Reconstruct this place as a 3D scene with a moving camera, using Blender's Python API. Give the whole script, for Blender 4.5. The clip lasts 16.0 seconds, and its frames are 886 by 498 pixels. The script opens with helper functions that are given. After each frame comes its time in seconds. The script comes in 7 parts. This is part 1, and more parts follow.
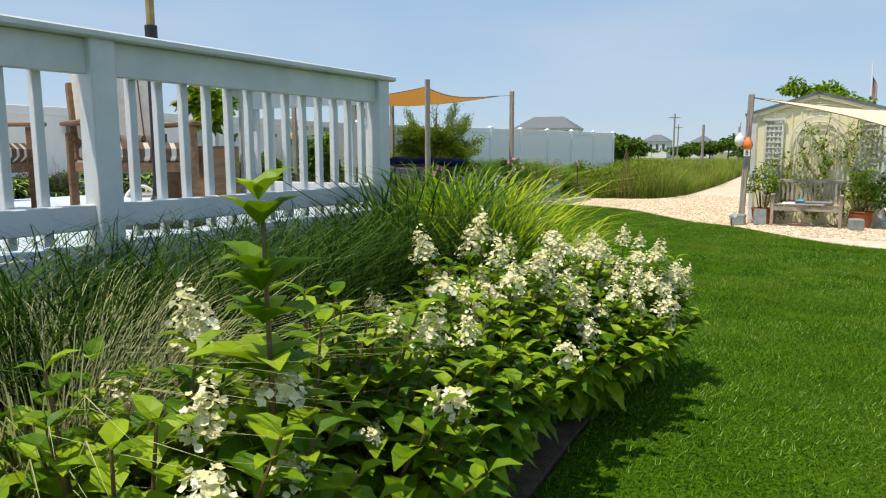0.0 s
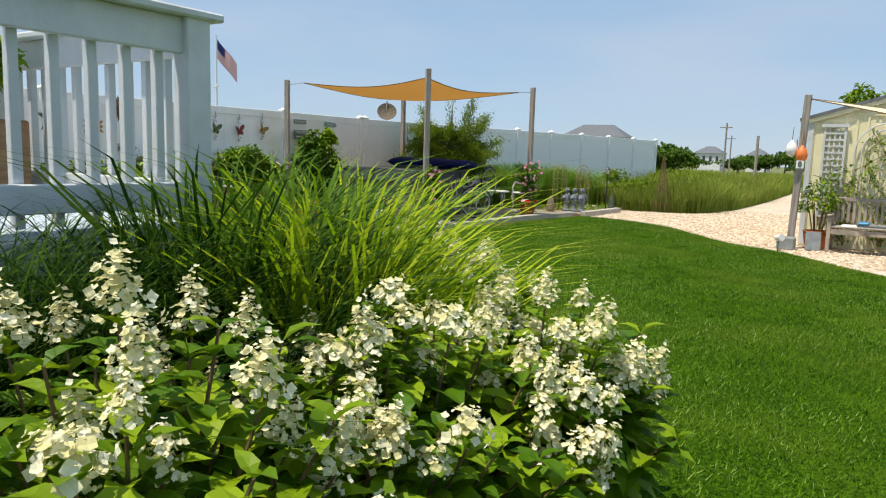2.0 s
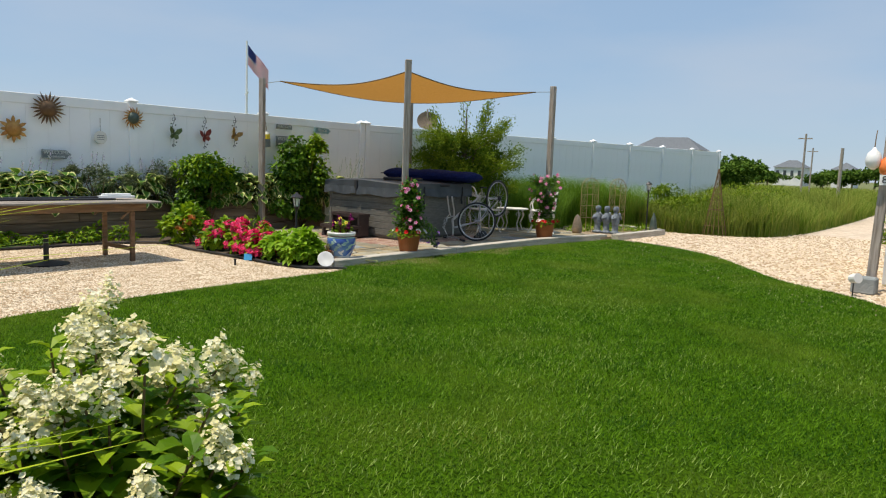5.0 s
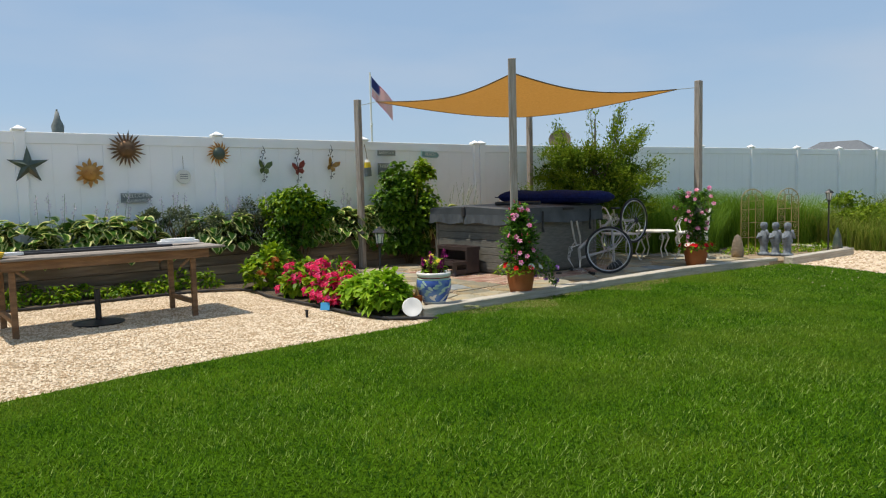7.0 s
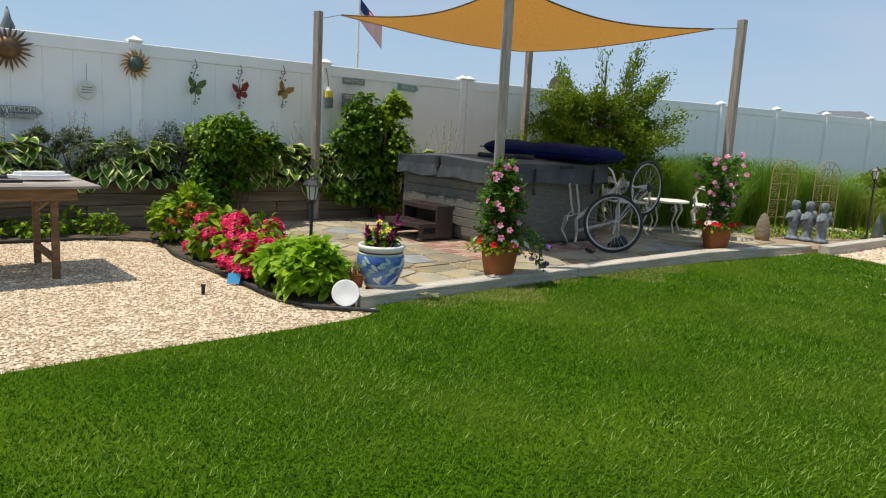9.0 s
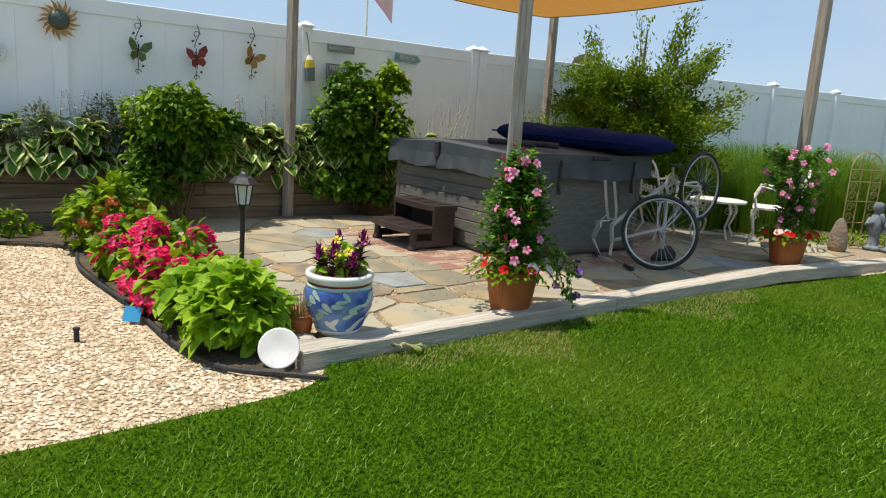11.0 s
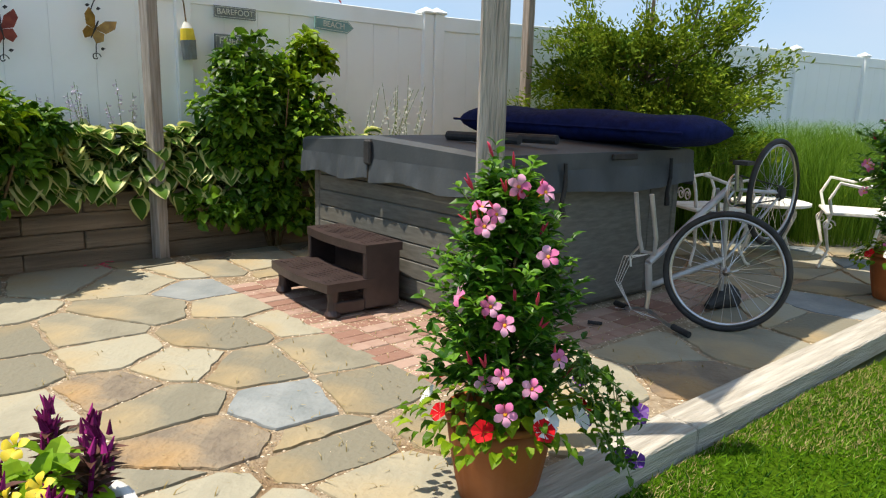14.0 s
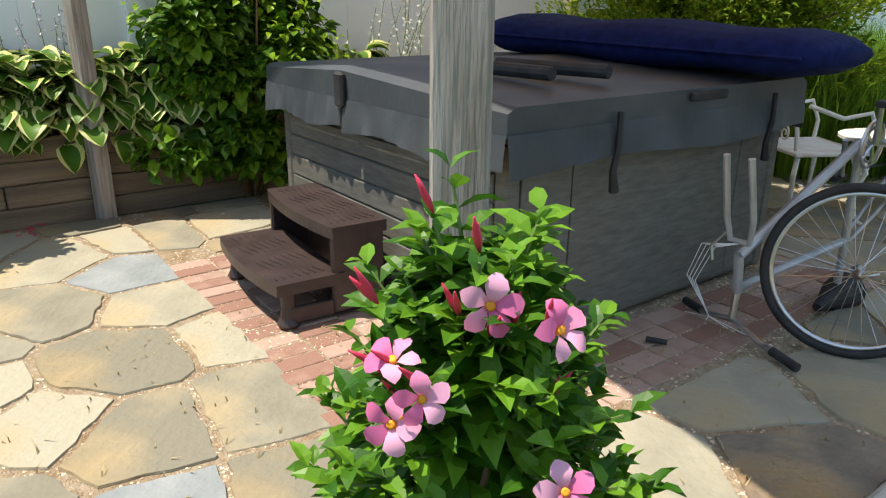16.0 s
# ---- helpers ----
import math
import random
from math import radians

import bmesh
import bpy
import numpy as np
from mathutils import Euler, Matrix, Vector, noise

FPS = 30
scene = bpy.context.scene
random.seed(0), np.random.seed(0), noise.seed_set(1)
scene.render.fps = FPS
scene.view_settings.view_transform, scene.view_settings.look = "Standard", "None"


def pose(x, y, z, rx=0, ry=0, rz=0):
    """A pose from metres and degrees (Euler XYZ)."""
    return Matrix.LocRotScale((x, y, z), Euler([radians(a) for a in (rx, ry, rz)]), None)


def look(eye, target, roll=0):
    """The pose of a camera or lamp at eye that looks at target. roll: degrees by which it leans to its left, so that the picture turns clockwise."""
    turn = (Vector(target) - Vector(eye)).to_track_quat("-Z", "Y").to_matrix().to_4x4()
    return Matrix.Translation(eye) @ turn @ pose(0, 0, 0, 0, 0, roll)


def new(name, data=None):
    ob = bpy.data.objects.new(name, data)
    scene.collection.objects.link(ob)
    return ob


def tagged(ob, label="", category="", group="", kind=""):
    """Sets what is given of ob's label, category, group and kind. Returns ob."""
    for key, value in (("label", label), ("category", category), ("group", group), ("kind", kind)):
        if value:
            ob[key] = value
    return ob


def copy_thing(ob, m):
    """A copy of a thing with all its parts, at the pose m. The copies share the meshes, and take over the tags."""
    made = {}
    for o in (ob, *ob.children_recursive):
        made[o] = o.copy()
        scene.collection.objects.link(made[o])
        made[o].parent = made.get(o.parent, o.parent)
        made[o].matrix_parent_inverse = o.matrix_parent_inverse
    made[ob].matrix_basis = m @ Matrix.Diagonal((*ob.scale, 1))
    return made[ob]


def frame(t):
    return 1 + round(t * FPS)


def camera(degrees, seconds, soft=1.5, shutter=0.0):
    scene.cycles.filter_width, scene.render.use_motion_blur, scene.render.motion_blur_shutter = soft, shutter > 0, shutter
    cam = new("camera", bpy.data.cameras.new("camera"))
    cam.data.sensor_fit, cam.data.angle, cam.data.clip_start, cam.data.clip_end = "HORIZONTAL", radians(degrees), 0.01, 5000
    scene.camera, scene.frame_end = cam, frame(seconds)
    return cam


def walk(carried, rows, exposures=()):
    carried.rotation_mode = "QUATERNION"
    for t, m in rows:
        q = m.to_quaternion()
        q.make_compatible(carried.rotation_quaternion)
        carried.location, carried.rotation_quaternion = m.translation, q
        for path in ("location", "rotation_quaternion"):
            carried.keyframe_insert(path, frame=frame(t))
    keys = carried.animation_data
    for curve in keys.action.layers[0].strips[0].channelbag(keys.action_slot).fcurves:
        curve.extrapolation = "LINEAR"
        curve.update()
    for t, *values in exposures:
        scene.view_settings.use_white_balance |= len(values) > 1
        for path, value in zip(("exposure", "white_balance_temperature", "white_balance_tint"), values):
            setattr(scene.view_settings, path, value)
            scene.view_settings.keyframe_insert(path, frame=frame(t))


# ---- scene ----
cam = camera(63.6, 16.0, 1.15)
PATH = [
    (0, (-0.12, -1.366, 1.374), (-1.107, 0.352, 1.104), -0.2),
    (0.5, (-0.159, -0.971, 1.325), (-1.155, 0.748, 1.098), -1.0),
    (1, (-0.198, -0.387, 1.289), (-1.263, 1.292, 1.071), -1.4),
    (1.5, (-0.101, 0.051, 1.276), (-1.242, 1.667, 0.982), 0.3),
    (2, (-0.277, 0.671, 1.302), (-1.374, 2.323, 1.043), 1.7),
    (2.5, (-0.221, 1.133, 1.306), (-1.366, 2.763, 1.125), -0.4),
    (3, (-0.149, 1.569, 1.3), (-1.278, 3.199, 1.033), 1.9),
    (5.3, (-0.613, 3.687, 1.313), (-1.93, 5.177, 1.103), 2.0),
    (5.5, (-0.651, 3.857, 1.304), (-2.046, 5.275, 1.102), 1.6),
    (6, (-0.964, 4.236, 1.322), (-2.45, 5.558, 1.12), 0.9),
    (6.5, (-1.276, 4.618, 1.316), (-2.757, 5.955, 1.189), 1.0),
    (7, (-1.537, 5.085, 1.264), (-3.083, 6.342, 1.103), -1.4),
    (7.5, (-1.886, 5.397, 1.274), (-3.428, 6.642, 1.017), 1.9),
    (8, (-2.296, 5.836, 1.301), (-3.797, 7.13, 1.04), 1.1),
    (8.5, (-2.518, 6.182, 1.351), (-3.992, 7.501, 1.065), 0.4),
    (8.7, (-2.678, 6.336, 1.332), (-4.169, 7.63, 1.023), 2.5),
    (10.8, (-4.053, 7.726, 1.28), (-5.609, 8.925, 0.908), 2.8),
    (11, (-4.19, 7.827, 1.292), (-5.718, 9.063, 0.918), 3.9),
    (11.5, (-4.508, 8.123, 1.285), (-5.985, 9.415, 0.899), 2.2),
    (12, (-4.79, 8.458, 1.301), (-6.296, 9.701, 0.866), 3.4),
    (12.5, (-5.153, 8.727, 1.314), (-6.589, 10.083, 0.996), 1.8),
    (13, (-5.476, 8.988, 1.295), (-6.931, 10.308, 0.915), 1.5),
    (13.5, (-5.704, 9.274, 1.281), (-7.221, 10.491, 0.816), 1.2),
    (14, (-5.987, 9.53, 1.25), (-7.465, 10.818, 0.852), 1.5),
    (14.5, (-6.221, 9.804, 1.243), (-7.589, 11.164, 0.716), 3.4),
    (15, (-6.391, 10.189, 1.276), (-7.91, 11.344, 0.674), 0.6),
    (15.5, (-6.623, 10.311, 1.278), (-8.115, 11.463, 0.611), 1.3),
    (16, (-6.814, 10.515, 1.33), (-8.319, 11.654, 0.668), 0.5),
]
EXPOSURES = [(t, stops, 6800, 12) for t, stops in ((0, 0.24), (1.5, 0.22), (3, 0.16), (5.5, 0.06), (8.5, 0.1), (11, 0.29), (12.5, 0.43), (14, 0.48), (16, 0.70))]
walk(cam, [(t, look(eye, target, roll)) for t, eye, target, roll in PATH], EXPOSURES)

# ---- world and sun ----
TO_SUN = Vector((-0.21, -0.30, 1.0)).normalized()
world = bpy.data.worlds.new("world")
scene.world = world
world.use_nodes = True
wn = world.node_tree.nodes
sky = wn.new("ShaderNodeTexSky")
sky.sky_type, sky.sun_disc = "NISHITA", False
sky.sun_elevation = math.asin(TO_SUN.z)
sky.sun_rotation = math.atan2(TO_SUN.x, TO_SUN.y)
sky.air_density, sky.dust_density, sky.ozone_density = 1.0, 0.15, 3.0
# summer haze and thin high cloud over the clear sky
haze = wn.new("ShaderNodeMixRGB")
haze.inputs[0].default_value = 0.7
haze.inputs[2].default_value = (3.05, 4.6, 6.6, 1)
wcoord, wmap, wcloud, wramp, wmix = (wn.new("ShaderNode" + k) for k in ("TexCoord", "Mapping", "TexNoise", "ValToRGB", "MixRGB"))
wmap.inputs["Scale"].default_value = (1.2, 1.2, 4.5)
wcloud.inputs["Scale"].default_value, wcloud.inputs["Detail"].default_value = 1.6, 6
wramp.color_ramp.elements[0].position, wramp.color_ramp.elements[1].position = 0.45, 0.75
wramp.color_ramp.elements[1].color = (0.42, 0.42, 0.42, 1)
wmix.inputs[2].default_value = (4.9, 5.5, 6.3, 1)
for a, b in ((sky.outputs[0], haze.inputs[1]), (wcoord.outputs["Generated"], wmap.inputs[0]), (wmap.outputs[0], wcloud.inputs["Vector"]), (wcloud.outputs["Fac"], wramp.inputs[0]),
             (wramp.outputs[0], wmix.inputs[0]), (haze.outputs[0], wmix.inputs[1]), (wmix.outputs[0], wn["Background"].inputs[0])):
    world.node_tree.links.new(a, b)
wn["Background"].inputs[1].default_value = 0.108
sun = new("sun", bpy.data.lights.new("sun", "SUN"))
sun.data.energy, sun.data.angle, sun.data.color = 4.5, radians(0.6), (1.0, 0.94, 0.83)
sun.matrix_world = look((0, 0, 30), Vector((0, 0, 30)) - TO_SUN)

# ---- materials ----
rng = np.random.default_rng(7)


def mat(name, a, b, scale=8.0, rough=0.7, bump=0.0, bump_scale=60.0, metal=0.0, island=False, objvar=0.0, detail=5.0,
        stretch=(1, 1, 1), trans=0.0, spec=0.5, c=None, c_scale=1.3, c_amount=0.5):
    """A surface whose colour wanders between a and b at one scale, towards c in patches, with fine relief."""
    m = bpy.data.materials.new(name)
    m.use_nodes = True
    nt = m.node_tree
    n, l = nt.nodes, nt.links
    bs = n["Principled BSDF"]
    co = n.new("ShaderNodeTexCoord")
    mp = n.new("ShaderNodeMapping")
    mp.inputs["Scale"].default_value = stretch
    l.new(co.outputs["Object"], mp.inputs[0])
    no = n.new("ShaderNodeTexNoise")
    no.inputs["Scale"].default_value, no.inputs["Detail"].default_value = scale, detail
    l.new(mp.outputs[0], no.inputs["Vector"])
    ra = n.new("ShaderNodeValToRGB")
    ra.color_ramp.elements[0].position, ra.color_ramp.elements[1].position = 0.33, 0.68
    ra.color_ramp.elements[0].color, ra.color_ramp.elements[1].color = (*a, 1), (*b, 1)
    fac = no.outputs["Fac"]
    if island or objvar:
        src = n.new("ShaderNodeNewGeometry").outputs["Random Per Island"] if island else n.new("ShaderNodeObjectInfo").outputs["Random"]
        mx = n.new("ShaderNodeMath")
        mx.operation = "MULTIPLY_ADD"
        w = 0.55 if island else objvar
        mx.inputs[1].default_value = w
        l.new(src, mx.inputs[0])
        sc = n.new("ShaderNodeMath")
        sc.operation = "MULTIPLY_ADD"
        sc.inputs[1].default_value, sc.inputs[2].default_value = 1 - 0.5 * w, -0.25 * w
        l.new(fac, sc.inputs[0])
        l.new(sc.outputs[0], mx.inputs[2])
        fac = mx.outputs[0]
    l.new(fac, ra.inputs[0])
    col = ra.outputs[0]
    if c:
        n2 = n.new("ShaderNodeTexNoise")
        n2.inputs["Scale"].default_value, n2.inputs["Detail"].default_value = c_scale, 6
        l.new(mp.outputs[0], n2.inputs["Vector"])
        r2 = n.new("ShaderNodeValToRGB")
        r2.color_ramp.elements[0].position, r2.color_ramp.elements[1].position = 0.48, 0.68
        r2.color_ramp.elements[1].color = (c_amount,) * 3 + (1,)
        l.new(n2.outputs["Fac"], r2.inputs[0])
        mi = n.new("ShaderNodeMixRGB")
        mi.inputs[2].default_value = (*c, 1)
        l.new(r2.outputs[0], mi.inputs[0])
        l.new(col, mi.inputs[1])
        col = mi.outputs[0]
    l.new(col, bs.inputs["Base Color"])
    bs.inputs["Roughness"].default_value, bs.inputs["Metallic"].default_value = rough, metal
    bs.inputs["Specular IOR Level"].default_value = spec
    if bump:
        nb = n.new("ShaderNodeTexNoise")
        nb.inputs["Scale"].default_value, nb.inputs["Detail"].default_value = bump_scale, 4
        l.new(mp.outputs[0], nb.inputs["Vector"])
        bu = n.new("ShaderNodeBump")
        bu.inputs["Strength"].default_value, bu.inputs["Distance"].default_value = bump, 0.02
        l.new(nb.outputs["Fac"], bu.inputs["Height"])
        l.new(bu.outputs[0], bs.inputs["Normal"])
    if trans:
        tr = n.new("ShaderNodeBsdfTranslucent")
        l.new(col, tr.inputs[0])
        ms = n.new("ShaderNodeMixShader")
        ms.inputs[0].default_value = trans
        l.new(bs.outputs[0], ms.inputs[1])
        l.new(tr.outputs[0], ms.inputs[2])
        l.new(ms.outputs[0], n["Material Output"].inputs[0])
    return m


M = {}
M["lawn"] = mat("lawn_turf", (0.008, 0.032, 0.001), (0.070, 0.155, 0.005), 46.0, 0.95, 0.9, 110, detail=8, c=(0.100, 0.160, 0.010), c_scale=0.9, c_amount=0.5, spec=0.03)
M["blade"] = mat("lawn_blade", (0.018, 0.080, 0.001), (0.130, 0.275, 0.008), 2.6, 0.6, island=True, trans=0.42, detail=8, c=(0.190, 0.262, 0.026), c_scale=0.6, c_amount=0.75, spec=0.12)
M["blade_pale"] = mat("pale_lawn_blade", (0.16, 0.29, 0.03), (0.34, 0.46, 0.10), 3, 0.5, island=True, trans=0.35, spec=0.2)
M["dry"] = mat("dry_grass", (0.32, 0.24, 0.09), (0.45, 0.36, 0.17), 3, 0.8, island=True, trans=0.2)
M["soil"] = mat("dark_soil", (0.05, 0.035, 0.02), (0.11, 0.08, 0.05), 9, 0.95, 0.9, 60)
M["ground"] = mat("field_ground", (0.09, 0.12, 0.03), (0.20, 0.20, 0.07), 0.5, 0.95, 0.5, 30, c=(0.10, 0.14, 0.03), c_scale=0.06)
M["gravel"] = mat("gravel_bed", (0.36, 0.26, 0.15), (0.66, 0.55, 0.385), 55, 0.9, 1.0, 70, detail=3)
M["pebble"] = mat("gravel_pebble", (0.40, 0.285, 0.165), (0.76, 0.64, 0.48), 5, 0.85, island=True)
M["path"] = mat("shell_path", (0.52, 0.40, 0.28), (0.74, 0.62, 0.49), 6, 0.95, 0.8, 60, c=(0.45, 0.35, 0.25), c_scale=1.5, c_amount=0.4)
M["mortar"] = mat("sand_joint", (0.30, 0.22, 0.135), (0.48, 0.385, 0.265), 40, 0.95, 1.0, 120, c=(0.24, 0.14, 0.06), c_scale=3.0, c_amount=0.7)
M["vinyl"] = mat("white_vinyl", (0.88, 0.89, 0.885), (0.91, 0.92, 0.915), 0.8, 0.38, 0.03, 4, c=(0.70, 0.72, 0.67), c_scale=2.2, c_amount=0.22)
M["paint"] = mat("white_paint", (0.56, 0.595, 0.61), (0.65, 0.67, 0.68), 5, 0.5, 0.12, 40, c=(0.45, 0.43, 0.36), c_scale=3, c_amount=0.35, spec=0.3)
M["deck"] = mat("blue_white_deck_paint", (0.50, 0.60, 0.70), (0.60, 0.68, 0.76), 4, 0.5, 0.1, 50)
M["post"] = mat("weathered_post", (0.22, 0.185, 0.15), (0.44, 0.39, 0.34), 9, 0.85, 0.7, 22, stretch=(5, 5, 0.35), c=(0.46, 0.41, 0.36), c_scale=4, c_amount=0.5)
M["timber"] = mat("grey_timber", (0.38, 0.345, 0.28), (0.60, 0.56, 0.48), 7, 0.85, 0.7, 25, stretch=(5, 0.35, 5), c=(0.25, 0.215, 0.165), c_scale=4, c_amount=0.5)
M["timber_d"] = mat("brown_timber", (0.13, 0.09, 0.055), (0.30, 0.22, 0.14), 6, 0.9, 0.7, 24, stretch=(5, 0.4, 5), c=(0.06, 0.045, 0.03), c_scale=3, c_amount=0.6, objvar=0.3)
M["teak"] = mat("weathered_teak", (0.15, 0.078, 0.036), (0.29, 0.17, 0.085), 8, 0.75, 0.4, 30, stretch=(4, 0.5, 4), objvar=0.3)
M["tabletop"] = mat("greyed_slats", (0.19, 0.165, 0.14), (0.36, 0.32, 0.28), 8, 0.8, 0.4, 30, stretch=(5, 0.5, 5), objvar=0.4, spec=0.3)
M["sail"] = mat("amber_shade_cloth", (0.42, 0.20, 0.042), (0.50, 0.25, 0.058), 30, 0.85, 0.25, 300, trans=0.45)
M["sail_pale"] = mat("cream_shade_cloth", (0.80, 0.73, 0.54), (0.86, 0.79, 0.60), 20, 0.85, 0.2, 300, trans=0.35)
M["spa"] = mat("spa_panel", (0.115, 0.112, 0.095), (0.165, 0.16, 0.138), 10, 0.65, 0.12, 40, stretch=(1, 1, 6), spec=0.15)
M["cover"] = mat("spa_vinyl_cover", (0.040, 0.048, 0.055), (0.066, 0.076, 0.084), 3, 0.5, 0.08, 40, c=(0.11, 0.118, 0.12), c_scale=2.0, c_amount=0.4, spec=0.3)
M["navy"] = mat("navy_cloth", (0.004, 0.009, 0.055), (0.008, 0.016, 0.095), 20, 0.85, 0.3, 200, spec=0.15)
M["step"] = mat("brown_resin_step", (0.032, 0.021, 0.019), (0.055, 0.036, 0.033), 8, 0.4, 0.1, 40)
M["terracotta"] = mat("terracotta", (0.30, 0.085, 0.022), (0.40, 0.125, 0.035), 5, 0.6, 0.12, 40, c=(0.44, 0.19, 0.08), c_scale=4, c_amount=0.3, spec=0.3)
M["glaze_blue"] = mat("blue_glaze", (0.035, 0.085, 0.36), (0.10, 0.20, 0.55), 7, 0.18, 0, c=(0.35, 0.55, 0.62), c_scale=5, c_amount=0.55)
M["glaze_leaf"] = mat("pale_green_glaze", (0.30, 0.46, 0.40), (0.55, 0.68, 0.60), 12, 0.2)
M["glaze_white"] = mat("white_glaze", (0.68, 0.66, 0.62), (0.82, 0.80, 0.76), 8, 0.2)
M["black"] = mat("black_metal", (0.010, 0.010, 0.011), (0.022, 0.022, 0.024), 10, 0.45, 0.1, 50)
M["rubber"] = mat("black_rubber", (0.012, 0.012, 0.013), (0.03, 0.03, 0.03), 15, 0.7, 0.2, 80)
M["chrome"] = mat("dull_chrome", (0.50, 0.50, 0.51), (0.66, 0.66, 0.67), 12, 0.28, metal=1.0)
M["silver"] = mat("silver_frame_paint", (0.36, 0.36, 0.36), (0.46, 0.46, 0.46), 10, 0.35, metal=0.35)
M["iron_w"] = mat("white_iron", (0.70, 0.68, 0.60), (0.80, 0.79, 0.73), 12, 0.5, 0.2, 50, c=(0.35, 0.22, 0.12), c_scale=9, c_amount=0.4)
M["gold"] = mat("antique_gold_iron", (0.30, 0.22, 0.09), (0.44, 0.34, 0.15), 12, 0.55, metal=0.2)
M["statue"] = mat("grey_cast_stone", (0.10, 0.125, 0.15), (0.23, 0.265, 0.30), 16, 0.85, 0.4, 60)
M["glass"] = mat("lamp_glass", (0.55, 0.55, 0.50), (0.62, 0.62, 0.58), 6, 0.1)
M["stone"] = mat("tan_bluestone_flag", (0.205, 0.19, 0.14), (0.36, 0.335, 0.25), 3.4, 0.85, 0.45, 34, objvar=0.6, detail=12, c=(0.42, 0.285, 0.115), c_scale=1.7, c_amount=0.5, spec=0.25)
M["stone_blue"] = mat("blue_grey_flag", (0.195, 0.218, 0.218), (0.295, 0.312, 0.305), 4, 0.8, 0.5, 30, detail=12, spec=0.25)
M["stone_rust"] = mat("rusty_flag", (0.16, 0.13, 0.10), (0.33, 0.27, 0.185), 4, 0.85, 1.0, 28, detail=12, c=(0.40, 0.23, 0.08), c_scale=2.2, c_amount=0.7, spec=0.25)
M["brick"] = mat("pink_clay_paver", (0.27, 0.15, 0.11), (0.40, 0.275, 0.215), 12, 0.85, 0.4, 50, objvar=0.8, spec=0.3)
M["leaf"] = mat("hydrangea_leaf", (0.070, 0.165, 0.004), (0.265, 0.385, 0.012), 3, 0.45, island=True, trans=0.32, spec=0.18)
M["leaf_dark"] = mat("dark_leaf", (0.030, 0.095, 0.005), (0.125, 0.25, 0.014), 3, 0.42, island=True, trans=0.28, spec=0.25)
M["leaf_mand"] = mat("glossy_leaf", (0.028, 0.11, 0.006), (0.13, 0.29, 0.018), 3, 0.42, island=True, trans=0.3, spec=0.3)
M["leaf_lime"] = mat("lime_leaf", (0.19, 0.36, 0.012), (0.32, 0.50, 0.03), 3, 0.5, island=True, trans=0.38, spec=0.22)
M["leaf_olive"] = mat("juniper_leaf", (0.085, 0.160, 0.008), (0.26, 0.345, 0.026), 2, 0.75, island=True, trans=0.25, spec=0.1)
# darker copy of the juniper leaf, with the crown's inner shade in its colour
M["leaf_juniper_shaded"] = mat("deep_juniper_leaf", (0.035, 0.085, 0.006), (0.15, 0.24, 0.018), 2, 0.75, island=True, trans=0.2, spec=0.1)
M["leaf_sage"] = mat("sage_leaf", (0.12, 0.16, 0.075), (0.22, 0.25, 0.14), 3, 0.7, island=True, trans=0.25, spec=0.15)
M["leaf_far"] = mat("far_leaf", (0.04, 0.095, 0.010), (0.11, 0.19, 0.025), 1, 0.8, island=True, trans=0.2, spec=0.1)
M["hosta"] = mat("hosta_leaf", (0.05, 0.14, 0.012), (0.11, 0.23, 0.025), 4, 0.45, island=True, trans=0.25, spec=0.25)
M["hosta_edge"] = mat("hosta_cream_edge", (0.52, 0.56, 0.16), (0.72, 0.73, 0.34), 4, 0.5, trans=0.28, spec=0.25)
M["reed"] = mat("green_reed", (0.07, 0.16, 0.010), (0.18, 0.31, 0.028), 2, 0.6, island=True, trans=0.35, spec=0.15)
# dark green reed, its colour deepened further to paint in shade by the deck
M["reed_dark_shaded"] = mat("dark_reed", (0.012, 0.042, 0.004), (0.075, 0.150, 0.016), 2, 0.6, island=True, trans=0.28, spec=0.08)
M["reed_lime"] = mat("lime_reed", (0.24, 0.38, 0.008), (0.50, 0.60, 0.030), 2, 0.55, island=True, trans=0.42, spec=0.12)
M["reed_pale"] = mat("pale_reed", (0.32, 0.35, 0.14), (0.50, 0.48, 0.25), 2, 0.7, island=True, trans=0.35, spec=0.1)
M["meadow"] = mat("meadow_grass", (0.12, 0.20, 0.018), (0.29, 0.32, 0.065), 0.7, 0.8, island=True, trans=0.35, spec=0.1)
M["cream"] = mat("cream_floret", (0.74, 0.69, 0.36), (0.92, 0.89, 0.70), 8, 0.8, island=True, trans=0.3, spec=0.06)
M["pink"] = mat("pink_petal", (0.82, 0.20, 0.42), (0.92, 0.46, 0.64), 9, 0.6, island=True, trans=0.3, spec=0.15)
M["red"] = mat("red_petal", (0.50, 0.006, 0.010), (0.66, 0.018, 0.025), 9, 0.7, trans=0.15, spec=0.08)
M["magenta"] = mat("magenta_floret", (0.78, 0.022, 0.13), (0.93, 0.12, 0.28), 9, 0.6, island=True, trans=0.25, spec=0.15)
M["orange"] = mat("orange_floret", (0.75, 0.22, 0.05), (0.85, 0.42, 0.12), 9, 0.6, island=True, trans=0.25)
M["white_f"] = mat("white_petal", (0.80, 0.80, 0.76), (0.88, 0.88, 0.85), 9, 0.6, trans=0.3)
M["purple"] = mat("purple_petal", (0.09, 0.02, 0.22), (0.20, 0.05, 0.36), 9, 0.6, trans=0.2)
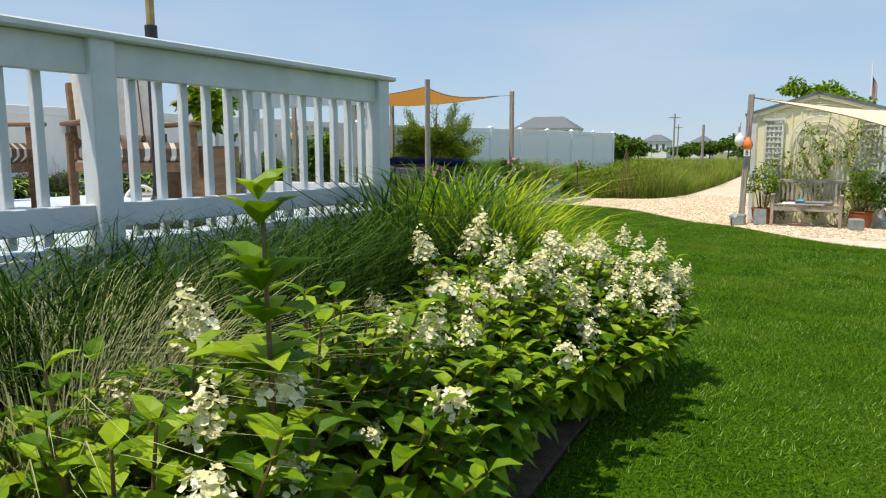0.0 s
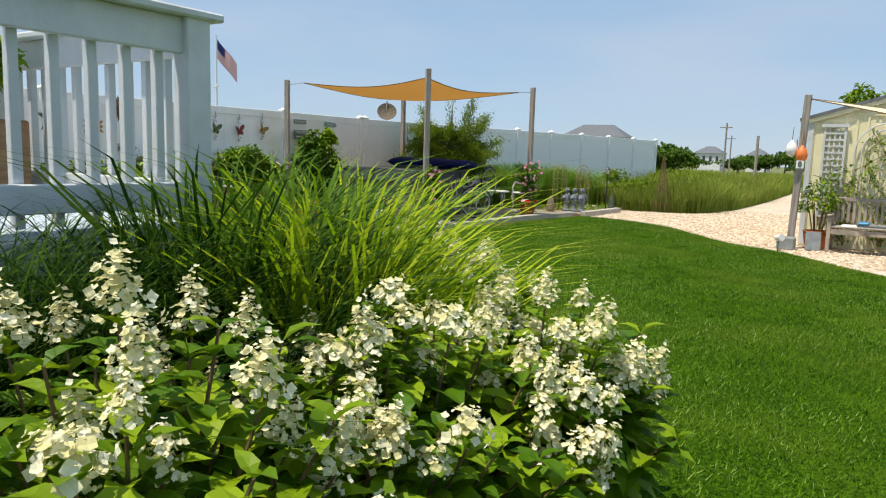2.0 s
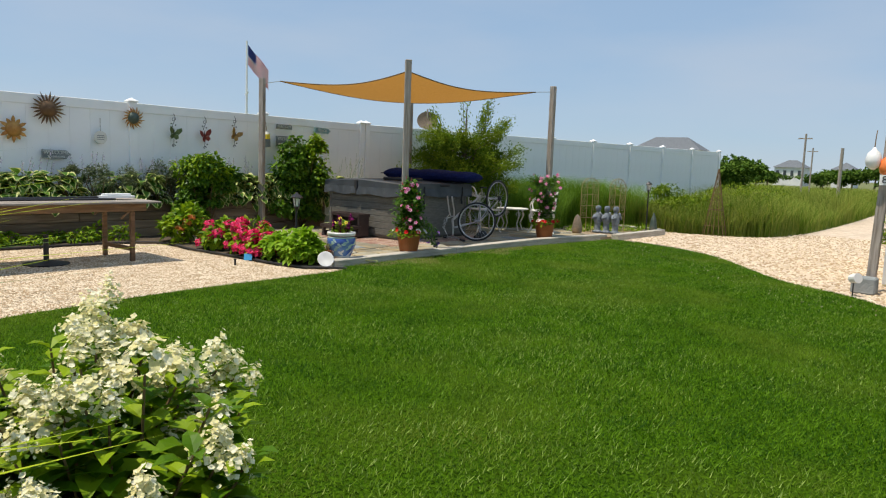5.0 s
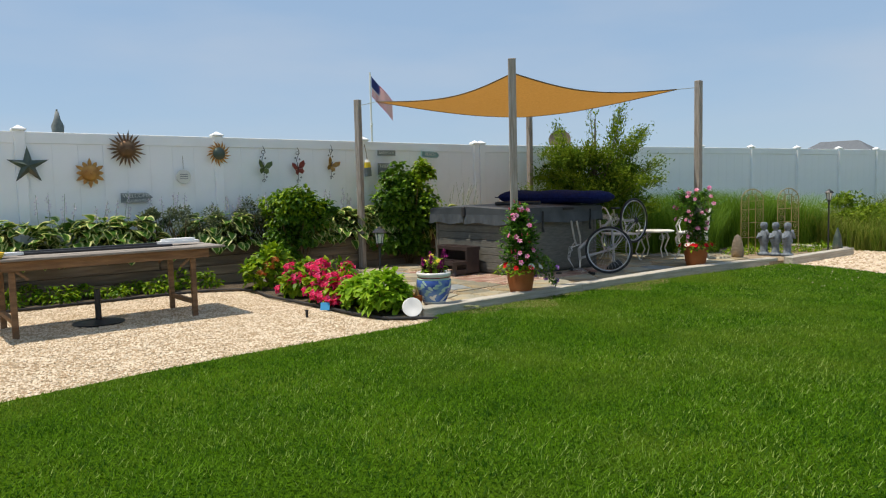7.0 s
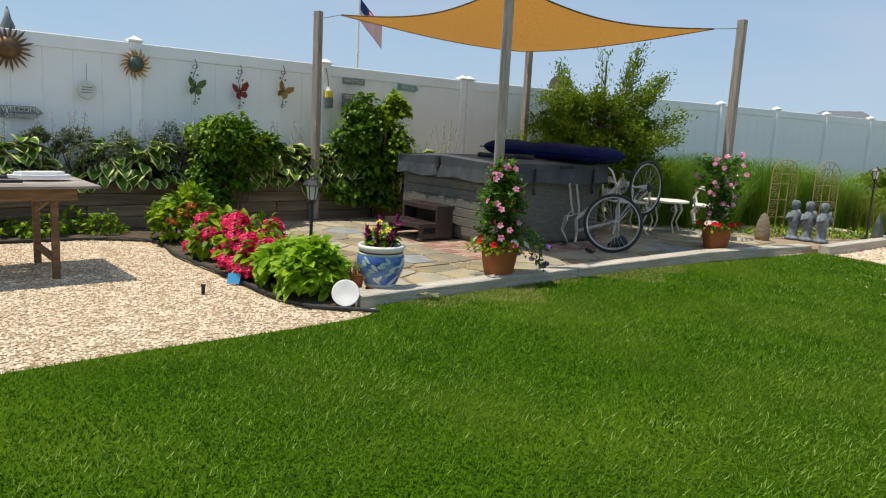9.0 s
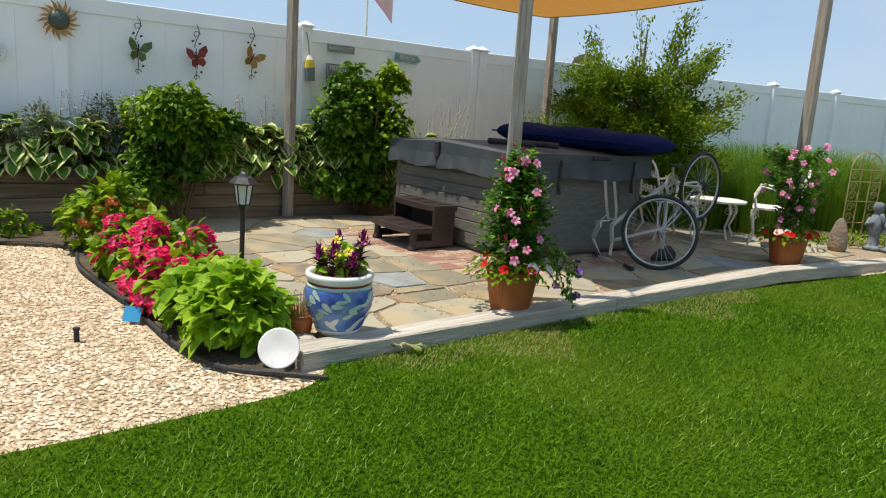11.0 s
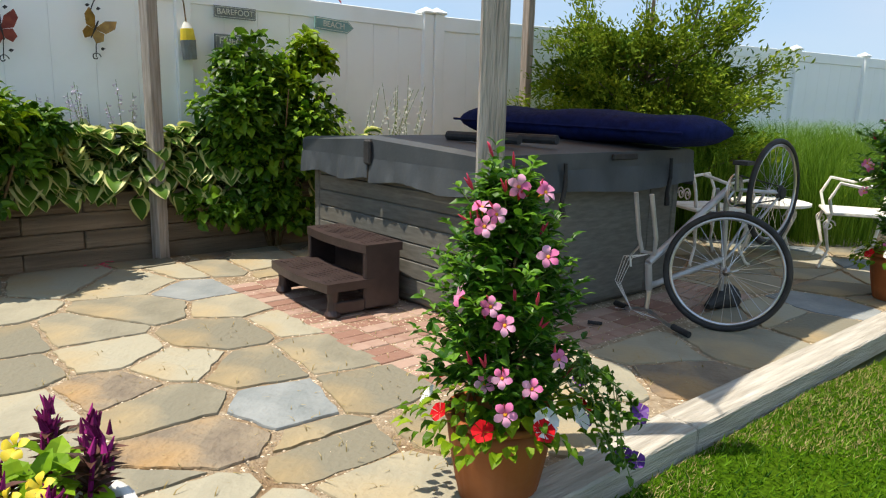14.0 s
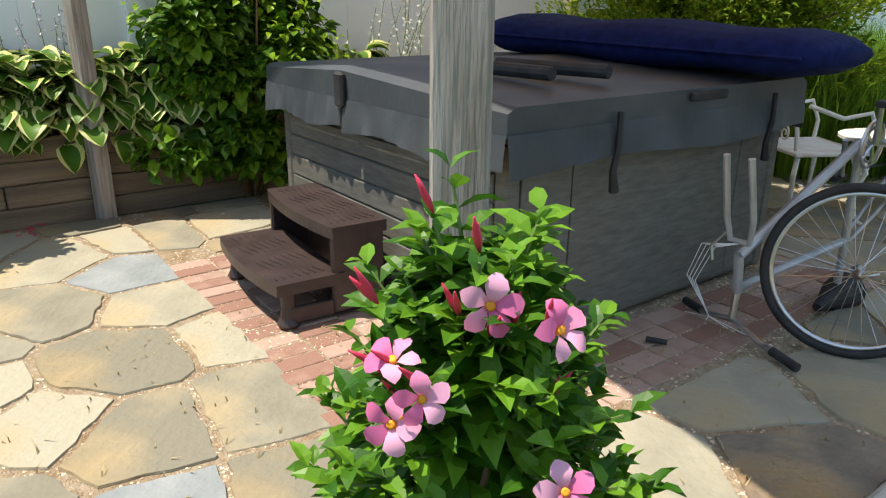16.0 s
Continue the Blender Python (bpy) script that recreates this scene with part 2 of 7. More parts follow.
M["lilac"] = mat("lilac_bell", (0.55, 0.48, 0.62), (0.75, 0.70, 0.78), 9, 0.6, trans=0.2)
M["wine"] = mat("wine_plume", (0.12, 0.006, 0.06), (0.34, 0.02, 0.17), 20, 0.7, island=True, spec=0.15)
M["yellow"] = mat("yellow_petal", (0.75, 0.55, 0.02), (0.85, 0.68, 0.06), 9, 0.6, trans=0.2)
M["stem"] = mat("brown_stem", (0.11, 0.07, 0.03), (0.20, 0.12, 0.05), 20, 0.8)
M["stem_g"] = mat("green_stem", (0.10, 0.17, 0.04), (0.17, 0.25, 0.07), 20, 0.7)
M["bark"] = mat("grey_bark", (0.10, 0.075, 0.05), (0.19, 0.15, 0.11), 12, 0.9, 0.6, 30)
M["shed"] = mat("pale_yellow_siding", (0.78, 0.72, 0.46), (0.84, 0.78, 0.53), 4, 0.6, 0.08, 30)
M["roof"] = mat("grey_shingle", (0.095, 0.11, 0.125), (0.165, 0.18, 0.195), 6, 0.9, 0.4, 20)
M["bench"] = mat("grey_teak_bench", (0.26, 0.22, 0.17), (0.42, 0.36, 0.29), 8, 0.85, 0.4, 30)
M["brownm"] = mat("bronze_sheet", (0.10, 0.055, 0.03), (0.24, 0.14, 0.07), 9, 0.5, metal=0.6)
M["rust"] = mat("rust_gold_sheet", (0.34, 0.14, 0.03), (0.55, 0.30, 0.08), 9, 0.5, metal=0.4)
M["star"] = mat("verdigris_star", (0.06, 0.09, 0.075), (0.13, 0.16, 0.13), 7, 0.6, metal=0.4, c=(0.20, 0.11, 0.06), c_scale=4)
M["slate"] = mat("slate_sign", (0.14, 0.16, 0.165), (0.22, 0.24, 0.24), 9, 0.8, 0.3, 40)
M["teal"] = mat("teal_sign", (0.15, 0.29, 0.29), (0.22, 0.37, 0.36), 9, 0.75, 0.2, 40)
M["letter"] = mat("pale_lettering", (0.62, 0.62, 0.56), (0.72, 0.72, 0.66), 9, 0.7)
M["flag_red"] = mat("flag_red", (0.52, 0.02, 0.04), (0.58, 0.03, 0.05), 9, 0.8, trans=0.2)
M["flag_white"] = mat("flag_white", (0.80, 0.80, 0.80), (0.84, 0.84, 0.84), 9, 0.8, trans=0.2)
M["flag_blue"] = mat("flag_blue", (0.02, 0.03, 0.14), (0.03, 0.04, 0.17), 9, 0.8, trans=0.2)
M["whiteplastic"] = mat("white_plastic", (0.78, 0.78, 0.76), (0.84, 0.84, 0.82), 3, 0.4)
M["yellowplastic"] = mat("yellow_plastic", (0.80, 0.52, 0.02), (0.84, 0.58, 0.04), 3, 0.4)
M["leaf_wine"] = mat("wine_green_leaf", (0.055, 0.03, 0.018), (0.14, 0.055, 0.04), 6, 0.5, island=True, trans=0.2, spec=0.2)
M["throat"] = mat("orange_throat", (0.78, 0.30, 0.01), (0.85, 0.42, 0.03), 30, 0.6)
M["bloom_bud"] = mat("crimson_bud", (0.62, 0.02, 0.07), (0.80, 0.08, 0.16), 20, 0.5, island=True, trans=0.2)
M["blueplastic"] = mat("blue_plastic", (0.02, 0.24, 0.48), (0.03, 0.28, 0.54), 3, 0.4)
M["orangeplastic"] = mat("orange_plastic", (0.80, 0.16, 0.03), (0.84, 0.22, 0.05), 3, 0.45)
M["stripe_l"] = mat("cream_stripe", (0.58, 0.53, 0.45), (0.68, 0.63, 0.56), 20, 0.85, 0.2, 200)
M["stripe_d"] = mat("brown_stripe", (0.10, 0.05, 0.035), (0.16, 0.08, 0.05), 20, 0.85, 0.2, 200)
M["housewall"] = mat("far_house_wall", (0.66, 0.66, 0.65), (0.76, 0.76, 0.75), 1, 0.8)
M["pane"] = mat("dark_pane", (0.05, 0.06, 0.07), (0.08, 0.09, 0.10), 1, 0.1)
M["butter_g"] = mat("green_butterfly", (0.05, 0.09, 0.03), (0.16, 0.19, 0.05), 14, 0.5, metal=0.3)
M["butter_r"] = mat("red_butterfly", (0.16, 0.02, 0.015), (0.30, 0.06, 0.04), 14, 0.5, metal=0.3)
M["butter_y"] = mat("amber_butterfly", (0.20, 0.10, 0.02), (0.42, 0.24, 0.05), 14, 0.5, metal=0.3)


# ---- builders ----
def link_mesh(name, verts, faces, material, parent=None, smooth=False):
    """A mesh object out of numpy arrays; faces all have the same number of corners, or come as several such arrays."""
    me = bpy.data.meshes.new(name)
    groups = faces if isinstance(faces, (list, tuple)) else [faces]
    groups = [np.asarray(g, np.int32) for g in groups if len(g)]
    v = np.asarray(verts, np.float32)
    me.vertices.add(len(v))
    me.vertices.foreach_set("co", v.ravel())
    loops = np.concatenate([g.ravel() for g in groups])
    sizes = np.concatenate([np.full(len(g), g.shape[1], np.int32) for g in groups])
    me.loops.add(len(loops))
    me.loops.foreach_set("vertex_index", loops)
    me.polygons.add(len(sizes))
    me.polygons.foreach_set("loop_start", np.concatenate([[0], np.cumsum(sizes)[:-1]]).astype(np.int32))
    me.polygons.foreach_set("use_smooth", np.full(len(sizes), smooth))
    me.update(calc_edges=True)
    me.materials.append(material)
    ob = new(name, me)
    ob.parent = parent
    return ob


def part(name, bm, material, parent=None, label="", smooth=False, m=None):
    me = bpy.data.meshes.new(name)
    bm.to_mesh(me)
    bm.free()
    if smooth:
        for p in me.polygons:
            p.use_smooth = True
    me.materials.append(material)
    ob = new(name, me)
    ob.parent = parent
    if m is not None:
        ob.matrix_basis = m
    if label:
        ob["label"] = label
    return ob


def again(ob, m, parent=None):
    """One more object on the same mesh."""
    o = new(ob.name.split(".")[0], ob.data)
    o.parent = parent
    o.matrix_basis = m
    return o


def thing(name, label, category, m=None, group="", kind=""):
    e = new(name)
    e.empty_display_size = 0.1
    if m is not None:
        e.matrix_basis = m
    return tagged(e, label, category, group, kind)


def box(bm, c, s, rot=None, bevel=0.0):
    mm = Matrix.Translation(c) @ (rot if rot is not None else Matrix()) @ Matrix.Diagonal((*s, 1))
    r = bmesh.ops.create_cube(bm, size=1.0, matrix=mm)
    if bevel:
        eds = list({e for v in r["verts"] for e in v.link_edges})
        bmesh.ops.bevel(bm, geom=eds, offset=bevel, segments=1, profile=0.5, affect="EDGES")
    return bm


def bx(c, s, rot=None, bevel=0.0):
    return box(bmesh.new(), c, s, rot, bevel)


def tube(bm, pts, r, n=6, closed=False):
    """A round bar along points; r is one radius or one for each point."""
    pts = [Vector(p) for p in pts]
    k = len(pts)
    rr = r if isinstance(r, (list, tuple)) else [r] * k
    rings, ref = [], None
    for i, p in enumerate(pts):
        a = pts[(i - 1) % k] if closed or i else p
        b = pts[(i + 1) % k] if closed or i < k - 1 else p
        d = (b - a).normalized() if (b - a).length > 1e-9 else Vector((0, 0, 1))
        if ref is None:
            ref = d.orthogonal().normalized()
        ref = (ref - d * ref.dot(d)).normalized()
        s = d.cross(ref)
        rings.append([bm.verts.new(p + (ref * math.cos(6.2832 * j / n) + s * math.sin(6.2832 * j / n)) * rr[i]) for j in range(n)])
    for i in range(k if closed else k - 1):
        A, B = rings[i], rings[(i + 1) % k]
        for j in range(n):
            bm.faces.new((A[j], A[(j + 1) % n], B[(j + 1) % n], B[j]))
    if not closed:
        bm.faces.new(rings[0][::-1])
        bm.faces.new(rings[-1])
    return bm


def tb(pts, r, n=6, closed=False):
    return tube(bmesh.new(), pts, r, n, closed)


def lathe(prof, n=28, bm=None, c=(0, 0, 0)):
    """A turned body from (radius, height) pairs."""
    bm = bm or bmesh.new()
    rings = [[bm.verts.new((c[0] + r * math.cos(6.28319 * j / n), c[1] + r * math.sin(6.28319 * j / n), c[2] + z)) for j in range(n)] for r, z in prof]
    for A, B in zip(rings, rings[1:]):
        for j in range(n):
            bm.faces.new((A[j], A[(j + 1) % n], B[(j + 1) % n], B[j]))
    bm.faces.new(rings[0][::-1])
    bm.faces.new(rings[-1])
    return bm


def slab(poly, z0, z1, bm=None):
    """A flat plate with the outline poly between two heights."""
    bm = bm or bmesh.new()
    lo = [bm.verts.new((x, y, z0)) for x, y in poly]
    hi = [bm.verts.new((x, y, z1)) for x, y in poly]
    k = len(poly)
    bm.faces.new(hi)
    bm.faces.new(lo[::-1])
    for i in range(k):
        bm.faces.new((lo[i], lo[(i + 1) % k], hi[(i + 1) % k], hi[i]))
    return bm


def arc(f, a, b, n):
    return [f(a + (b - a) * i / (n - 1)) for i in range(n)]


def unit(v):
    return v / np.maximum(np.linalg.norm(v, axis=1, keepdims=True), 1e-9)


def blades(name, base, height, lean, width, material, parent=None, segs=4, droop=1.0, az=None):
    """Grass blades from base points: each arches over towards a side."""
    k = len(base)
    h = np.broadcast_to(height, (k,)).astype(float)
    az = rng.uniform(0, 6.2832, k) if az is None else az
    d = np.stack([np.cos(az), np.sin(az), np.zeros(k)], 1)
    s = np.stack([-np.sin(az + 0.5), np.cos(az + 0.5), np.zeros(k)], 1)
    ln = np.broadcast_to(lean, (k,)) * h
    rows = []
    for i in range(segs + 1):
        u = i / segs
        z = h * (u - droop * 0.35 * u ** 3)
        p = base + d * (ln * u ** 2)[:, None]
        p[:, 2] += z
        w = width * (1 - u ** 2 * 0.9) * 0.5
        if i < segs:
            rows += [p - s * w, p + s * w]
        else:
            rows += [p]
    v = np.stack(rows, 1)
    m = v.shape[1]
    off = np.arange(k)[:, None] * m
    quads = [off + np.array([[2 * i, 2 * i + 1, 2 * i + 3, 2 * i + 2]]) for i in range(segs - 1)]
    tris = off + np.array([[m - 3, m - 2, m - 1]])
    return link_mesh(name, v.reshape(-1, 3), ([np.concatenate(quads)] if quads else []) + [tris], material, parent)


def leaf_arrays(p, d, up, ln, wd, fold=0.25, curl=0.25):
    """Pointed leaves with a crease: p base, d direction, up the upper side."""
    k = len(p)
    d = unit(d)
    s = unit(np.cross(d, up))
    u = np.cross(s, d)
    ln = np.broadcast_to(ln, (k,))[:, None]
    wd = np.broadcast_to(wd, (k,))[:, None]
    mid1 = p + d * ln * 0.33
    mid2 = p + d * ln * 0.68 - u * ln * curl * 0.25
    tip = p + d * ln - u * ln * curl
    e1, e2 = u * wd * fold, u * wd * fold * 0.6
    v = np.stack([p, mid1, mid2, tip, mid1 + s * wd * 0.5 + e1, mid2 + s * wd * 0.40 + e2, mid1 - s * wd * 0.5 + e1, mid2 - s * wd * 0.40 + e2], 1)
    off = np.arange(k)[:, None] * 8
    tri = np.concatenate([off + np.array([[a]]).reshape(1, 3) for a in ((0, 1, 4), (5, 2, 3), (0, 6, 1), (7, 3, 2))])
    quad = np.concatenate([off + np.array([[1, 2, 5, 4]]), off + np.array([[1, 6, 7, 2]])])
    return v.reshape(-1, 3), tri, quad


def leaves(name, p, d, up, ln, wd, material, parent=None, fold=0.25, curl=0.25):
    v, t, q = leaf_arrays(p, d, up, ln, wd, fold, curl)
    return link_mesh(name, v, [t, q], material, parent)


def inside(poly, x, y):
    r = np.zeros(len(x), bool)
    k = len(poly)
    for i in range(k):
        x0, y0 = poly[i]
        x1, y1 = poly[(i + 1) % k]
        c = ((y0 > y) != (y1 > y)) & (x < (x1 - x0) * (y - y0) / (y1 - y0 + 1e-12) + x0)
        r ^= c
    return r


def smooth_line(pts, n=6):
    """A rounded line through corner points."""
    out = []
    for i in range(len(pts) - 1):
        p0, p1, p2, p3 = (Vector(pts[max(0, min(len(pts) - 1, j))]) for j in (i - 1, i, i + 1, i + 2))
        for k in range(n):
            t = k / n
            out.append(tuple(0.5 * ((2 * p1) + (p2 - p0) * t + (2 * p0 - 5 * p1 + 4 * p2 - p3) * t * t + (3 * p1 - p0 - 3 * p2 + p3) * t ** 3)))
    return out + [tuple(pts[-1])]


def text_mesh(words, size, depth=0.003):
    cu = bpy.data.curves.new("lettering", "FONT")
    cu.body, cu.size, cu.extrude, cu.align_x, cu.align_y = words, size, depth, "CENTER", "CENTER"
    ob = bpy.data.objects.new("lettering", cu)
    scene.collection.objects.link(ob)
    me = bpy.data.meshes.new_from_object(ob.evaluated_get(bpy.context.evaluated_depsgraph_get()))
    bpy.data.objects.remove(ob)
    return me


# ---- ground ----
PZ = 0.05
LEFT_EDGE = smooth_line([(-2.5, 5.0), (-3.8, 4.5), (-5.5, 4.4), (-6.55, 5.1), (-6.85, 6.4), (-6.95, 7.6), (-6.95, 8.8), (-7.0, 9.34), (-7.205, 9.56)])
RIGHT_EDGE = smooth_line([(-6.85, 16.3), (-5.9, 16.15), (-4.5, 15.25), (-3.0, 13.3), (-1.95, 12.5), (-0.8, 11.1), (0.4, 10.25), (3.0, 9.7), (6.5, 9.4)])
BED_EDGE = smooth_line([(6.5, -6.0), (0.0, -6.0), (-1.0, -1.5), (-1.12, 0.5), (-1.2, 1.8), (-1.3, 3.0), (-1.75, 4.1), (-2.5, 5.0)])
LAWN = LEFT_EDGE + [(-7.205, 13.0)] + RIGHT_EDGE + BED_EDGE[:-1]
VEG = smooth_line([(-12.0, 20.0), (-9.0, 19.5), (-7.1, 19.3), (-5.8, 19.5), (-4.95, 20.4), (-4.7, 23.0), (-4.9, 30.0), (-5.6, 42.0)])

bm = bmesh.new()
bmesh.ops.create_grid(bm, x_segments=40, y_segments=40, size=600, matrix=Matrix.Translation((0, 100, -0.06)))
tagged(part("ground", bm, M["ground"]), "dry green field running to the horizon", "ground", kind="structure")
lawn = tagged(part("lawn", slab(LAWN, -0.04, 0.0), M["lawn"]), "mown bright green lawn with mower stripes", "lawn", kind="structure")
gravel_poly = [(-11.5, -3), (-5, -3), (-5, 3.0), (-2.0, 5.2), (-6.0, 6.0), (-6.9, 9.6), (-11.5, 9.6)]
tagged(part("gravel_yard", slab(gravel_poly, -0.055, -0.012), M["gravel"]), "tan pea gravel yard beside the lawn", "gravel", kind="structure")
path_poly = [(-7.6, 16.0), (-7.6, 19.9)] + VEG[12:] + [(-1.6, 44.0), (-1.6, 22.0), (8.0, 21.0), (8.0, 9.5), (0, 9.5)]
tagged(part("gravel_path", slab(path_poly, -0.055, -0.016), M["path"]), "pale crushed shell path leading past the shed", "path", kind="structure")
tagged(part("planting_bed", slab([(x - 0.02, y) for x, y in BED_EDGE[6:]] + [(-3.3, 4.95), (-3.3, -5.9)], -0.05, 0.012), M["soil"]), "dark soil bed along the deck", "flower bed", kind="structure")

# lawn blades, thickest where the walk goes
def lawn_blades(name, x0, x1, y0, y1, count, hmin, hmax, w, keep=None, material="blade"):
    x, y = rng.uniform(x0, x1, count), rng.uniform(y0, y1, count)
    ok = inside(LAWN, x, y)
    if keep is not None:
        ok &= keep(x, y)
    x, y = x[ok], y[ok]
    base = np.stack([x, y, np.zeros(len(x))], 1)
    ob = blades(name, base, rng.uniform(hmin, hmax, len(x)), rng.uniform(0.2, 0.9, len(x)), w, M[material], lawn, segs=1)
    return tagged(ob, kind="stuff")


lawn_blades("grass_blade", -7.24, 3.5, 1.0, 16.3, 820000, 0.018, 0.042, 0.007,
            keep=lambda x, y: rng.uniform(0, 1, len(x)) < np.clip(1.15 - np.hypot(x + 4.0, y - 9.0) / 13, 0.12, 1))
lawn_blades("pale_grass_blade", -7.2, 3.0, 0.5, 16.0, 150000, 0.025, 0.05, 0.006,
            keep=lambda x, y: (rng.uniform(0, 1, len(x)) < np.clip(0.95 - np.hypot(x + 3.5, y - 7.5) / 11, 0.08, 1)) & (np.sin(x * 2.3 + y * 1.1) + np.sin(y * 2.9 - x * 1.3) + rng.normal(0, 0.9, len(x)) > -0.3), material="blade_pale")
lawn_blades("dry_grass_blade", -7.21, -6.5, 9.5, 13.5, 14000, 0.015, 0.035, 0.004,
            keep=lambda x, y: (x < -6.95 + 0.2 * np.sin(y * 3.1) + 0.12 * np.sin(y * 7.7)), material="dry")


# pebbles of the gravel yard
def pebbles(name, poly, x0, x1, y0, y1, count, smin, smax, z, parent):
    x, y = rng.uniform(x0, x1, count), rng.uniform(y0, y1, count)
    ok = inside(poly, x, y)
    x, y = x[ok], y[ok]
    k = len(x)
    octa = np.array([[1, 0, 0], [0, 1, 0], [-1, 0, 0], [0, -1, 0], [0, 0, 0.8], [0, 0, -0.6]], float)
    v = octa[None] * (1 + rng.uniform(-0.35, 0.35, (k, 6, 1))) * rng.uniform(smin, smax, (k, 1, 1))
    a = rng.uniform(0, 6.28, k)
    c, s = np.cos(a)[:, None], np.sin(a)[:, None]
    vx, vy = v[:, :, 0] * c * 1.3 - v[:, :, 1] * s, v[:, :, 0] * s * 1.3 + v[:, :, 1] * c
    v = np.stack([vx + x[:, None], vy + y[:, None], v[:, :, 2] * 0.7 + z], 2)
    f = np.array([[0, 1, 4], [1, 2, 4], [2, 3, 4], [3, 0, 4], [1, 0, 5], [2, 1, 5], [3, 2, 5], [0, 3, 5]])
    ob = link_mesh(name, v.reshape(-1, 3), (np.arange(k)[:, None, None] * 6 + f[None]).reshape(-1, 3), M["pebble"], parent)
    return tagged(ob, kind="stuff")


yard = [p for p in LEFT_EDGE[18:]] + [(-7.1, 9.36), (-7.17, 9.25), (-7.38, 9.06), (-7.8, 8.97), (-8.6, 8.95), (-9.8, 8.9), (-10.6, 9.0), (-11.05, 8.3), (-11.1, 4.5), (-6.4, 4.5)]
pebbles("gravel_pebble", yard, -11.2, -6.4, 4.5, 9.5, 95000, 0.006, 0.013, -0.007, bpy.data.objects["gravel_yard"])
pebbles("gravel_pebble", path_poly, -7.2, 1.0, 11.5, 22, 26000, 0.012, 0.028, -0.012, bpy.data.objects["gravel_path"])

# ---- fence ----
FX, FTOP = -12.0, 2.15


def fence_run(idx, pts):
    f = thing("wall_fence_%d" % idx, "tall white vinyl privacy fence with capped posts", "fence", kind="structure")
    for i, (x, y) in enumerate(pts):
        part("post", bx((x, y, FTOP / 2), (0.125, 0.125, FTOP + 0.02), bevel=0.006), M["vinyl"], f)
        bm = bx((x, y, FTOP + 0.025), (0.165, 0.165, 0.03), bevel=0.008)
        v = [bm.verts.new((x + a * 0.07, y + b * 0.07, FTOP + 0.04)) for a, b in ((-1, -1), (1, -1), (1, 1), (-1, 1))]
        t = bm.verts.new((x, y, FTOP + 0.085))
        for a in range(4):
            bm.faces.new((v[a], v[(a + 1) % 4], t))
        part("post_cap", bm, M["vinyl"], f)
        if i:
            px, py = pts[i - 1]
            d = Vector((x - px, y - py, 0))
            ln, ang = d.length - 0.11, math.atan2(d.y, d.x)
            r = Matrix.Rotation(ang, 4, "Z")
            c = Vector(((x + px) / 2, (y + py) / 2, 0))
            part("top_rail", bx(c + Vector((0, 0, FTOP - 0.075)), (ln, 0.05, 0.15), r, 0.006), M["vinyl"], f)
            part("bottom_rail", bx(c + Vector((0, 0, 0.12)), (ln, 0.05, 0.15), r, 0.006), M["vinyl"], f)
            k = max(3, int(ln / 0.28))
            w = ln / k
            first = None
            for j in range(k):
                o = c + r @ Vector((-ln / 2 + w * (j + 0.5), 0, FTOP / 2 + 0.02))
                mm = Matrix.Translation(o) @ r
                if first is None:
                    first = part("panel_board", bx((0, 0, 0), (w - 0.0015, 0.022, FTOP - 0.25), bevel=0.001), M["vinyl"], f, m=mm)
                else:
                    again(first, mm, f)
    return f


fence_run(1, [(FX, 14.45 + 2.58 * k) for k in range(-6, 1)])
fence_run(2, [(FX + 0.02, 14.58), (-11.62, 16.6), (-11.23, 18.6)] + [(-10.85 + 0.29 * k, 20.55 + 1.83 * k) for k in range(0, 6)])

# ---- patio ----
patio = thing("patio", "irregular flagstone patio with sandy joints", "patio", kind="structure")
PAT = [(-7.38, 9.6), (-7.38, 14.6), (-6.85, 16.4), (-6.8, 18.5), (-8.3, 18.9), (-11.0, 17.0), (-11.55, 9.6)]
part("joint_bed", slab(PAT, -0.05, PZ - 0.008), M["mortar"], patio)
SPA_N = Vector((-8.55, 12.09, PZ))
SPA_T = math.radians(-0.8)
SPA_L, SPA_W, SPA_H = 1.89, 1.80, 0.95
RS = Matrix.Translation(SPA_N) @ Matrix.Rotation(SPA_T, 4, "Z")  # local x runs from the far corner (-L) to 0, y from 0 to W


def clip_poly(poly, p, nrm):
    out = []
    for i in range(len(poly)):
        a, b = poly[i], poly[(i + 1) % len(poly)]
        da, db = (a - p).dot(nrm), (b - p).dot(nrm)
        if da <= 0:
            out.append(a)
        if (da < 0 < db) or (db < 0 < da):
            out.append(a + (b - a) * (da / (da - db)))
    return out


